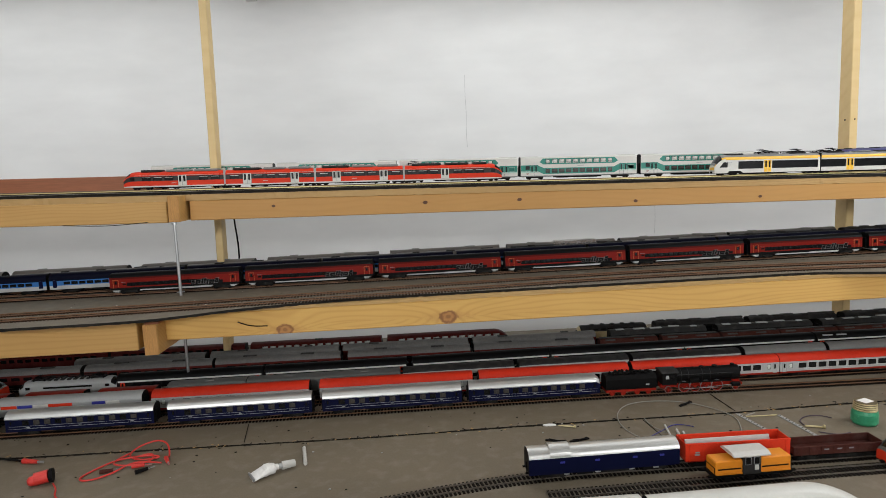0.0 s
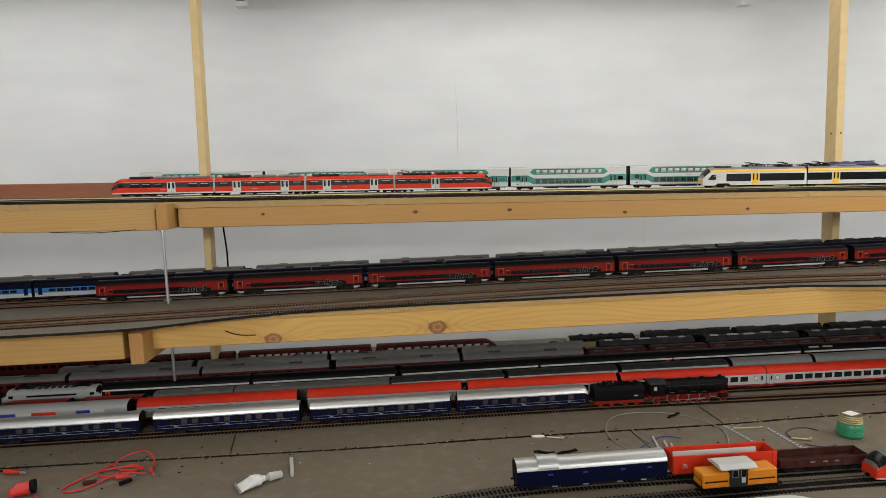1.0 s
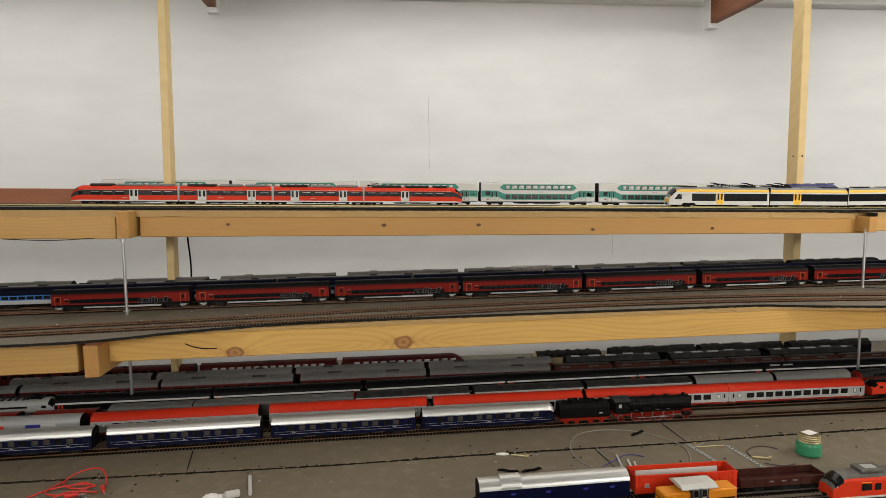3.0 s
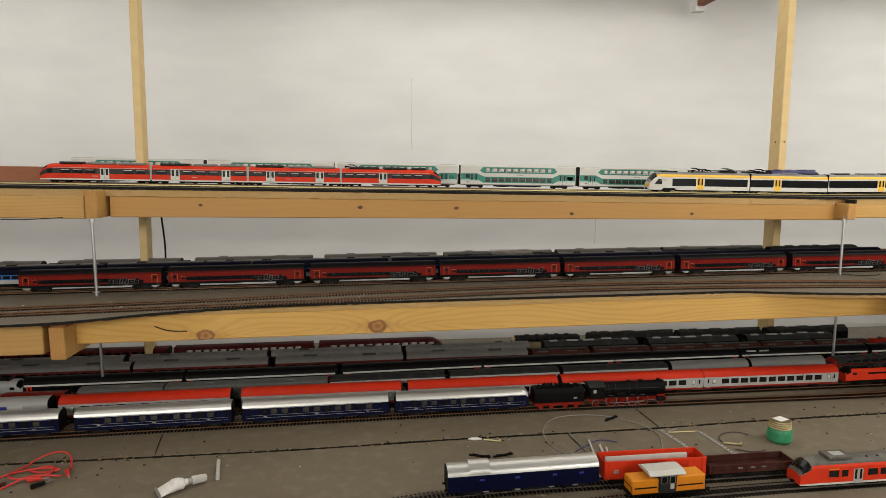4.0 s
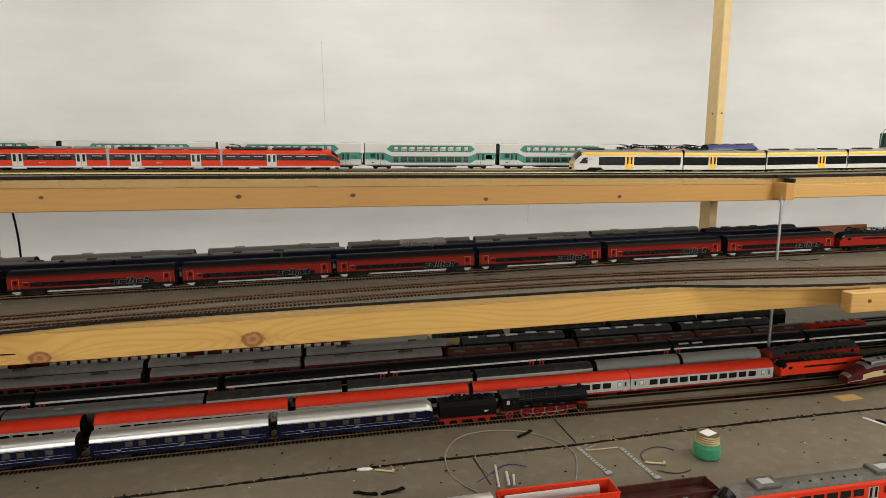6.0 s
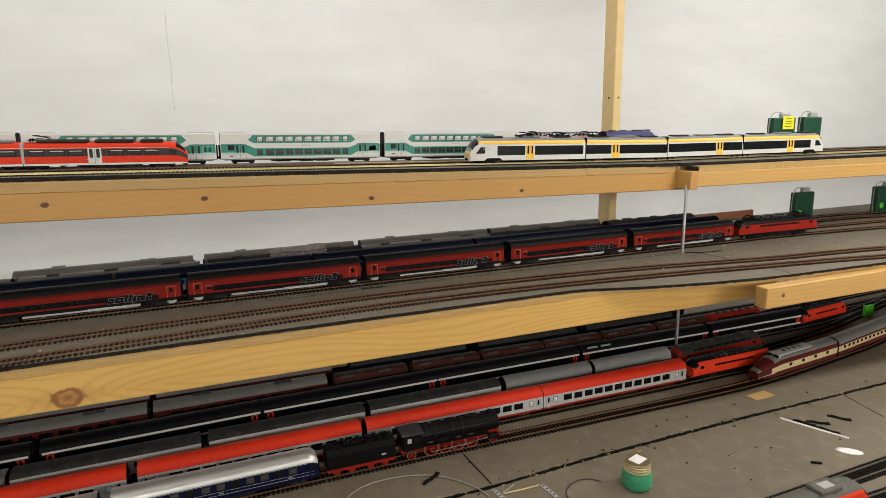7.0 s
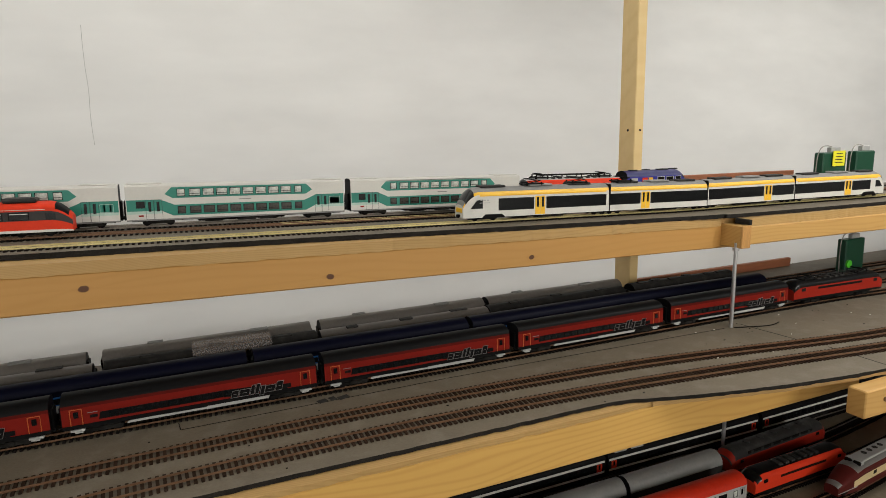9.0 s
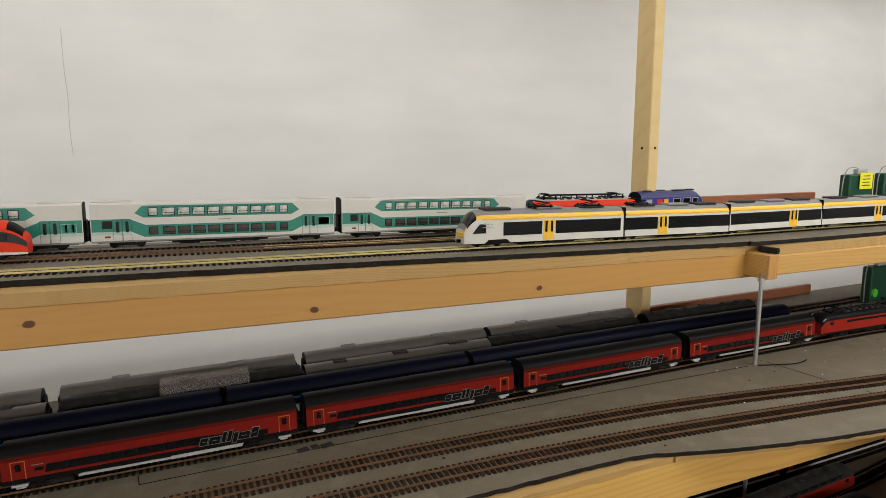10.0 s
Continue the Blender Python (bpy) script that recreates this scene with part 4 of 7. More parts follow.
def electric_loco(L, label, group, body="red", roof="dkgrey", band="red", stripe=None, h=0.043, seed=0, edge=None, arms=(-0.3, 0.3)):
    ob = thing("electric_locomotive", label, "locomotive", group)
    w = 0.0335
    hull(ob, L, w, 0.010, 0.033, h, [(0.0135, "anthracite"), (0.0245, body), (0.033, band)], roof, nose=((0.018, 0.62, 0.92, 2.2), (0.018, 0.62, 0.92, 2.2)), roof_sides=2, side_roof=edge or body, screen="glass")
    chassis(ob, L, w - 0.002, ends=())
    add_bogies(ob, (-L * 0.29, L * 0.29))
    for s in (-1, 1):
        pane(ob, "cab_window", s * L * 0.405, 0.0285, 0.009, 0.0055, w - 0.0002, "glass")
        pane(ob, "headlight", s * (L / 2 - 0.002), 0.0175, 0.003, 0.003, w * 0.72, "ltgrey")
    pane(ob, "side_grille", 0, 0.0285, L * 0.5, 0.004, w - 0.0003, "anthracite")
    if stripe:
        pane(ob, "stripe", 0, 0.0165, L * 0.78, 0.0016, w - 0.0002, stripe)
    for k in arms:
        pantograph(ob, L * k, h + 0.001)
    b = bmesh.new()
    rnd = random.Random(seed)
    for k in range(7):
        x = L * (-0.2 + 0.066 * k)
        box(b, x - 0.004, x + 0.004, -0.009, 0.009, h - 0.003, h + rnd.uniform(0.0, 0.0022), bevel=0.0005)
    rod(b, (-L * 0.3, 0.004, h + 0.0035), (L * 0.3, 0.004, h + 0.0035), 0.0006, 5)
    part("roof_gear", b, "dkgrey", ob)
    if arms:
        for y in (-0.0075, 0.0075):
            part("roof_rail", rod(bmesh.new(), (-L * 0.36, y, h + 0.0052), (L * 0.36, y, h + 0.0052), 0.0006, 5), "black", ob)
            for k in range(6):
                part("insulator", rod(bmesh.new(), (L * (-0.35 + 0.14 * k), y, h - 0.003), (L * (-0.35 + 0.14 * k), y, h + 0.0052), 0.0010, 6), "black", ob)
    return ob


run(electric_loco(0.222, "crimson electric model locomotive with dark roof gear", "crimson express train", "red_deep", "anthracite", "red_deep", seed=3, edge="anthracite"), MID["A"], [(1.566, 1.806)])


# -- blue train behind it, navy roofs
def blue_coach(L):
    ob = thing("passenger_coach", "blue and white model coach with a navy roof", "coach", "blue express train")
    w = 0.0335
    hull(ob, L, w, 0.0105, 0.0355, 0.0462, [(0.019, "ltgrey"), (0.0295, "sky_blue"), (0.0355, "navy")], "navy", lean=0.03)
    chassis(ob, L, w)
    add_bogies(ob, (-L * 0.36, L * 0.36))
    step = L * 0.8 / 14
    for k in range(14):
        pane(ob, "window", -L * 0.4 + step * (k + 0.5), 0.0242, step * 0.82, 0.0066, w - 0.0004, "glass")
    for s in (-1, 1):
        pane(ob, "door", s * (L / 2 - 0.012), 0.023, 0.009, 0.017, w - 0.0005, "blue")
        box_b = box(bmesh.new(), s * L * 0.44 - 0.006, s * L * 0.44 + 0.006, -0.012, -0.010, 0.0408, 0.0420)
        part("roof_plate", box_b, "metal_trim", ob)
    return ob


run(blue_coach(0.300), MID["B"], [(-1.055, -0.732), (-0.725, -0.402), (-0.395, -0.072), (-0.065, 0.258), (0.265, 0.591), (0.599, 0.921), (0.929, 1.251), (1.259, 1.55)])


def roofed_wagon(L, label, group, roof, side, low="underframe", lift=0.0, h=0.0462, windows=0, wmat="glass", name="passenger_coach", cat="coach", seed=1, bits="dkgrey", nbits=4, nose=(None, None), stripes=(), screen=None, zs=0.035, wz=0.0265):
    ob = thing(name, label, cat, group)
    w = 0.0335
    hull(ob, L, w, 0.0105, zs, h, [(0.0135, low), (zs, side)], roof, nose=nose, screen=screen)
    chassis(ob, L, w, ends=[s for s, ns in zip((-1, 1), nose) if not ns])
    add_bogies(ob, (-L * 0.35, L * 0.35))
    for k in range(windows):
        step = L * 0.84 / windows
        pane(ob, "window", -L * 0.42 + step * (k + 0.5), wz, step * 0.68, 0.0078, w - 0.0004, wmat)
    for z, t, m in stripes:
        pane(ob, "stripe", 0, z, L * 0.985, t, w - 0.0003, m)
    if nbits:
        roof_bits(ob, L, h, bits, nbits, seed=seed)
    return ob


run(roofed_wagon(0.264, "dark model coach with a low black roof", "row of dark coaches", "dkgrey", "anthracite", windows=0, nbits=3, zs=0.028, h=0.044), MID["C"], [(0.41, 0.70), (0.985, 1.275)])
b = bmesh.new()
loft(b, [[(x, y, z) for y, z in ((-0.017, 0.0), (-0.017, 0.010), (-0.008, 0.0155), (0.008, 0.0155), (0.017, 0.010), (0.017, 0.0))] for x in (-0.049, -0.045, 0.045, 0.049)], [0] * 5, (0, 0))
spare = thing("clear_roof_cover", "clear plastic model coach cover lying on the roofs", "plastic cover")
spare.matrix_basis = pose(S * 0.575, S * 1.603, Z_MID + RAIL + 0.0385, 0, 0, 0)
part("shell", b, "clear", spare)
run(roofed_wagon(0.270, "grey model coach with a plain rounded roof", "row of grey coaches", "silver_grey", "grey", windows=0, h=0.0445, nbits=2, bits="grey", seed=4, zs=0.028), MID["D"],
    [(-1.195, -0.9), (-0.88, -0.582), (-0.55, -0.257), (-0.229, 0.071), (0.099, 0.385), (0.411, 0.694), (0.720, 0.995), (1.021, 1.292)])
run(roofed_wagon(0.264, "model coach with a dusty silver roof and dark sides", "row of dark coaches", "silver_grey", "dkgrey", windows=0, nbits=3, bits="dkgrey", seed=14, zs=0.026, h=0.0425), MID["C"], [(-0.77, -0.485), (-0.475, -0.19), (-0.18, 0.105), (0.115, 0.40), (0.712, 0.978)])
run(roofed_wagon(0.235, "dark coach with a brown-edged roof", "row of dark coaches", "dkgrey", "brown", windows=0, zs=0.03, nbits=6), MID["C"], [(1.29, 1.545)])
solid("side_board", box(bmesh.new(), S * 1.36, S * 1.90, S * 1.742, S * 1.752, Z_MID, S * 1.230, bevel=0.001), "redwood", "red-brown stained wooden board standing at the back of the shelf", "board")
UPPER.append(solid("side_board", box(bmesh.new(), S * 1.30, S * 1.885, S * 1.742, S * 1.752, Z_UP, S * 1.458, bevel=0.001), "redwood", "red-brown stained wooden board standing at the back of the shelf", "board"))
UPPER.append(solid("side_board", box(bmesh.new(), S * -2.4, S * -0.50, S * 1.742, S * 1.752, Z_UP, S * 1.4515, bevel=0.001), "redwood", "red-brown stained wooden board standing at the back of the shelf", "board"))


# -- red railcar set, top shelf
def railcar_red(L, nose, label, doors, wins):
    ob = thing("railcar", label, "railcar", "red railcar set")
    w = 0.0335
    hull(ob, L, w, 0.0062, 0.0345, 0.0420, [(0.0092, "white"), (0.0202, "red"), (0.0312, "band"), (0.0345, "red")], "red", nose=nose, roof_sides=3, side_roof="red", screen="anthracite", lean=0.02)
    chassis(ob, L, w, 0.004, 0.0085, ends=())
    add_bogies(ob, ([-L * 0.33] if nose[0] else [-L * 0.46]) + ([L * 0.33] if nose[1] else [L * 0.46]))
    lo = -L / 2 + (nose[0][0] if nose[0] else 0.002)
    hi = L / 2 - (nose[1][0] if nose[1] else 0.002)
    pane(ob, "roof_line", (lo + hi) / 2, 0.0330, hi - lo, 0.0007, w - 0.0009, "offwhite", label="thin pale line under the roof")
    pane(ob, "lettering_bar", (lo + hi) / 2 - 0.012, 0.0150, 0.012, 0.0011, w - 0.0002, "offwhite", label="small white lettering bar")
    for x in doors:
        for dx in (-0.0049, 0.0049):
            leaf = pane(ob, "door", x + dx, 0.0212, 0.0092, 0.0240, w - 0.0005, "white", "grey", 0.0003, "white passenger door")
            pane(ob, "door_window", x + dx, 0.0245, 0.0050, 0.0138, w + 0.0003, "glass")
    for x, wd in wins:
        pane(ob, "window", x, 0.0257, wd, 0.0084, w - 0.0003, "glass", "black", 0.0004)
        pane(ob, "window_vent", x, 0.0283, wd * 0.92, 0.0011, w + 0.0004, "offwhite")
    for x0, x1 in ((-0.42, -0.12), (-0.08, 0.16), (0.2, 0.44)):
        part("roof_unit", box(bmesh.new(), L * x0 + (nose[0][0] * 0.8 if nose[0] and x0 < -0.3 else 0), L * x1 - (nose[1][0] * 0.8 if nose[1] and x1 > 0.3 else 0), -0.012, 0.012, 0.0405, 0.0462, bevel=0.0018), "dkgrey" if x0 < -0.2 or nose[1] else "grey", ob, "grey roof unit")
    for s in (-1, 1):
        if not nose[0 if s < 0 else 1]:
            x0, x1 = sorted((s * (L / 2 - 0.001), s * (L / 2 + 0.003)))
            part("bellows", box(bmesh.new(), x0, x1, -w * 0.503, w * 0.503, 0.009, 0.0415, bevel=0.001), "ltgrey", ob, "light grey bellows between two cars")
        else:
            pane(ob, "cab_window", s * (L / 2 - 0.022), 0.0250, 0.010, 0.008, w * 0.985, "glass")
            pane(ob, "headlight", s * (L / 2 - 0.006), 0.0140, 0.003, 0.003, w * 0.80, "white")
    return ob


N_RED = (0.027, 0.52, 0.80, 2.4)
L1 = S * 0.251
run(railcar_red(L1, (N_RED, None), "red end car of a model railcar set with white doors", (0.0205,), ((-0.062, 0.0195), (-0.036, 0.0195), (-0.0105, 0.0195), (0.0700, 0.0195), (0.0965, 0.0190))), TOP["G"], [(-0.562, -0.311)])
mid_car = railcar_red(S * 0.225, (None, None), "red middle car of a model railcar set with white doors", (-0.054, 0.057), ((-0.083, 0.0200), (-0.0275, 0.0195), (0.0015, 0.0195), (0.0295, 0.0195), (0.086, 0.0200)))
run(mid_car, TOP["G"], [(-0.308, -0.082), (-0.079, 0.139)])
pan_car = railcar_red(L1, (None, N_RED), "red end car of a model railcar set with a pantograph", (-0.0195,), ((-0.0985, 0.0190), (-0.0710, 0.0195), (-0.0455, 0.0195), (0.0115, 0.0195), (0.0370, 0.0195), (0.0630, 0.0195)))
pantograph(pan_car, -L1 * 0.4, 0.0458)
run(pan_car, TOP["G"], [(0.142, 0.396)])


# -- mint green double-deck coaches, top shelf
def double_decker(L):
    ob = thing("double_deck_coach", "mint green and white model double-deck coach", "coach", "mint double-deck train")
    w = 0.0335
    hull(ob, L, w, 0.0075, 0.0528, 0.0562, [(0.0095, "grey"), (0.0370, "white"), (0.0528, "white")], "offwhite", arc=7, lean=0.012)
    chassis(ob, L, w, 0.004, 0.0085)
    add_bogies(ob, (-L * 0.37, L * 0.37))
    a, c, e = L * 0.338, L * 0.298, L / 2 - 0.001
    w2 = w - 0.0008
    plate(ob, "lower_panel", [(-e, 0.0355), (-a - 0.006, 0.0355), (-c, 0.0278), (c, 0.0278), (a + 0.006, 0.0355), (e, 0.0355), (e, 0.0205), (a + 0.005, 0.0205), (c + 0.002, 0.0132), (-c - 0.002, 0.0132), (-a - 0.005, 0.0205), (-e, 0.0205)], w2, "teal", label="mint green window panel running down to the lower deck")
    plate(ob, "upper_panel", [(-a, 0.0425), (-c - 0.002, 0.0368), (c + 0.002, 0.0368), (a, 0.0425), (c + 0.003, 0.0512), (-c - 0.003, 0.0512)], w2 - 0.0003, "teal", label="mint green window panel of the upper deck")
    for s in (-1, 1):
        plate(ob, "end_panel", [(s * e, 0.0168), (s * (a + 0.003), 0.0168), (s * (a + 0.005), 0.0204), (s * e, 0.0204)], w2 - 0.0001, "mint", label="pale mint end panel")
        for z in (0.0522,):
            pane(ob, "rim_line", 0, z, 2 * c, 0.0012, w2 - 0.0005, "white")
        for dx in (0.0, 0.0102):
            x = s * (L * 0.385) + (dx - 0.0051)
            pane(ob, "door_leaf", x, 0.0222, 0.0092, 0.0255, w2 - 0.0003, "teal", "dkgrey", 0.0003)
            pane(ob, "door_sill", x, 0.0122, 0.0090, 0.0052, w2 + 0.0006, "white")
            pane(ob, "door_window", x, 0.0262, 0.0034, 0.0130, w2 + 0.0008, "glass")
    pane(ob, "window", L / 2 * -0.88, 0.0290, 0.0105, 0.0092, w2 + 0.0004, "glass", "teal", 0.0004)
    pane(ob, "end_hatch", L / 2 * 0.90, 0.0262, 0.0150, 0.0098, w2 + 0.0001, "teal", "mint", 0.0004)
    pane(ob, "lettering_bar", -L * 0.44, 0.0142, 0.006, 0.0022, w2 + 0.0002, "red_deep", label="small faded red plate")
    pane(ob, "lettering_bar", 0.004, 0.0325, 0.016, 0.0010, w2 + 0.0002, "grey", label="small grey lettering bar")
    n = 10
    step = 2 * c / n
    for k in range(n):
        x = -c + step * (k + 0.5)
        for z in (0.0206, 0.0440):
            wd = step * (0.52 if k in (0, n - 1) else 0.76)
            # Upper panes are coloured pale to stand for the bright wall behind.
            win = pane(ob, "window", x, z, wd, 0.0086, w2 + 0.0004, "glass_lit" if z > 0.03 else "glass_warm", "black", 0.0006)
            for s in (-1, 1):
                y0, y1 = sorted((s * (w2 / 2), s * (w2 / 2 + 0.0009)))
                part("glazing_bar", box(bmesh.new(), -wd / 2, wd / 2, y0, y1, -0.0021, -0.0015), "black", win)
    for s in (-1, 1):
        part("roof_ramp", box(bmesh.new(), s * L * 0.42 - L * 0.075, s * L * 0.42 + L * 0.075, -0.010, 0.010, 0.0555, 0.0568, bevel=0.0006), "offwhite", ob)
    return ob


run(double_decker(0.292), TOP["H"], [(-0.52, -0.197), (-0.193, 0.125), (0.129, 0.447), (0.451, 0.769), (0.773, 1.097)])


# -- white and yellow railcar set, top shelf
def railcar_white(L, nose, label, doors, bands):
    ob = thing("railcar", label, "railcar", "white and yellow railcar set")
    w = 0.0335
    hull(ob, L, w, 0.0055, 0.0372, 0.0475, [(0.0085, "white"), (0.0372, "white")], "grey", nose=nose, roof_sides=1, side_roof="yellow", screen="glass", lean=0.02)
    pane(ob, "roof_line", (nose[0][0] if nose[0] else 0) / 2.6 - (nose[1][0] if nose[1] else 0) / 2.6, 0.0362, L - (0.030 if nose[0] or nose[1] else 0.002), 0.0020, w - 0.0012, "yellow", label="yellow line under the roof")
    chassis(ob, L, w, 0.003, 0.0065, ends=())
    add_bogies(ob, ([-L * 0.36] if nose[0] else [-L * 0.47]) + ([L * 0.36] if nose[1] else [L * 0.47]))
    for x0, x1 in bands:
        pane(ob, "window_band", (x0 + x1) / 2, 0.0232, x1 - x0, 0.0172, w - 0.0004, "glass", label="dark tinted window band")
    for x in doors:
        for dx in (-0.0043, 0.0043):
            pane(ob, "door", x + dx, 0.0198, 0.0080, 0.0265, w - 0.0002, "yellow", label="yellow-orange passenger door")
            pane(ob, "door_window", x + dx, 0.0245, 0.0034, 0.0145, w + 0.0006, "glass")
    for k, x in enumerate((-0.3, 0.02, 0.3)):
        part("roof_unit", box(bmesh.new(), L * x - 0.02, L * x + 0.02, -0.009, 0.009, 0.0465, 0.0497, bevel=0.0012), "dkgrey" if k != 1 else "grey", ob, "dark roof unit")
    for s in (-1, 1):
        if not nose[0 if s < 0 else 1]:
            x0, x1 = sorted((s * (L / 2 - 0.0012), s * (L / 2 + 0.0022)))
            part("bellows", box(bmesh.new(), x0, x1, -w * 0.503, w * 0.503, 0.005, 0.0465, bevel=0.001), "black", ob, "black bellows between two cars")
        else:
            plate(ob, "cab_window", [(s * (L / 2 - 0.010), 0.0185), (s * (L / 2 - 0.0285), 0.0185), (s * (L / 2 - 0.0285), 0.0310), (s * (L / 2 - 0.0195), 0.0300)], w * 0.985, "glass", 0.0006, "dark slanted cab side window")
            xa = s * (L / 2 - 0.046)
            plate(ob, "wheel_arch", [(xa - 0.019, 0.0050), (xa + 0.019, 0.0050), (xa + 0.013, 0.0100), (xa - 0.013, 0.0100)], w, "black", 0.0004, "black wheel arch")
            part("nose_stripe", box(bmesh.new(), *sorted((s * (L / 2 - 0.004), s * (L / 2 + 0.0006))), -0.0105, 0.0105, 0.0125, 0.0195, bevel=0.0008), "yellow", ob)
            part("coupler", box(bmesh.new(), *sorted((s * (L / 2 - 0.001), s * (L / 2 + 0.004))), -0.003, 0.003, 0.006, 0.010, bevel=0.0006), "black", ob)
    return ob


N_WHITE = (0.024, 0.44, 0.82, 2.3)
FLIRT = [(0.911, 1.173), (1.177, 1.386), (1.390, 1.603), (1.607, 1.860)]
LF = S * 0.264
head = railcar_white(LF, (N_WHITE, None), "white and yellow end car of a model railcar set", (-0.0005,), ((-0.069, -0.011), (0.010, 0.117)))
pantograph(head, -LF * 0.02, 0.0505)
pantograph(head, LF * 0.30, 0.0505)
b = bmesh.new()
for k, (x, wd) in enumerate(((-0.0965, 0.003), (-0.0915, 0.004), (-0.086, 0.003))):
    box(b, x - wd / 2, x + wd / 2, -0.0171, -0.0165, 0.0292, 0.0305)
box(b, -0.099, -0.083, -0.0171, -0.0165, 0.0258, 0.0266)
part("emblem", b, "ltgrey", head, "small grey emblem bars")
run(head, TOP["F"], FLIRT[:1])
mid_a = railcar_white(S * 0.211, (None, None), "white and yellow middle car of a model railcar set", (-0.030,), ((-0.098, -0.040), (-0.020, 0.098)))
pantograph(mid_a, -S * 0.07, 0.0505)
run(mid_a, TOP["F"], FLIRT[1:2])
run(railcar_white(S * 0.216, (None, None), "white and yellow middle car of a model railcar set", (0.036,), ((-0.098, 0.026), (0.046, 0.098))), TOP["F"], FLIRT[2:3])
run(railcar_white(S * 0.256, (None, N_WHITE), "white and yellow end car of a model railcar set", (0.016,), ((-0.118, 0.006), (0.027, 0.076))), TOP["F"], FLIRT[3:])
run(electric_loco(0.222, "red and grey electric model locomotive with raised roof gear", "row behind the white railcars", "red", "ltgrey", "red", seed=8, h=0.0455), TOP["H"], [(1.105, 1.330)], lift=0.0035)
violet = roofed_wagon(0.150, "violet-blue model railcar with a red and yellow door", "row behind the white railcars", "blue_roof", "violet", low="dkgrey", name="railcar", cat="railcar", windows=0, nose=(None, (0.03, 0.35, 0.8, 2.0)), screen="glass", h=0.0540, zs=0.043, bits="dkgrey", nbits=4)
for x, wd, m in ((-0.058, 0.014, "ltgrey"), (-0.034, 0.012, "red"), (-0.020, 0.010, "yellow"), (0.004, 0.016, "glass"), (0.026, 0.016, "glass"), (0.046, 0.012, "glass")):
    pane(violet, "window" if m == "glass" else "side_panel", x, 0.0365, wd, 0.0085, 0.0335, m, "white" if m == "glass" else None)
run(violet, TOP["H"], [(1.335, 1.500)], lift=0.0035)


# ---- low yard ----
def night_coach(L, tail=None):
    ob = thing("passenger_coach", "dark blue model sleeping coach with a polished silver roof", "coach", "blue sleeping train")
    w = 0.0335
    hull(ob, L, w, 0.0095, 0.0335, 0.0455, [(0.0335, "blue")], "silver", nose=(None, tail), arc=9)
    chassis(ob, L, w)
    add_bogies(ob, (-L * 0.36, L * 0.36))
    for z, t in ((0.0150, 0.0005), (0.0195, 0.0004), (0.0325, 0.0006)):
        pane(ob, "line", 0, z, L * 0.96, t, w - 0.0003, "ltgrey", label="thin pale line")
    n = 11
    step = L * 0.80 / n
    for k in range(n):
        pane(ob, "window", -L * 0.40 + step * (k + 0.5), 0.0262, step * 0.56, 0.0086, w - 0.0003, "glass_warm" if k % 3 else "glass", "anthracite", 0.0004)
    for s in (-1, 1):
        pane(ob, "door", s * (L / 2 - 0.010), 0.0225, 0.0080, 0.0200, w - 0.0004, "blue", "anthracite", 0.0003)
        pane(ob, "door_window", s * (L / 2 - 0.010), 0.0265, 0.0034, 0.0072, w + 0.0002, "glass")
    for x in (-0.35, 0.0, 0.35):
        pane(ob, "number_plate", L * x, 0.0172, 0.006, 0.0011, w - 0.0002, "ltgrey")
    return ob


run(night_coach(0.266), LOW["R2"], [(-0.982, -0.685), (-0.668, -0.364), (-0.350, -0.056), (-0.036, 0.245)])
run(night_coach(S * 0.277, (0.016, 0.80, 0.92, 2.5)), LOW["R2"], [(0.263, 0.540)])


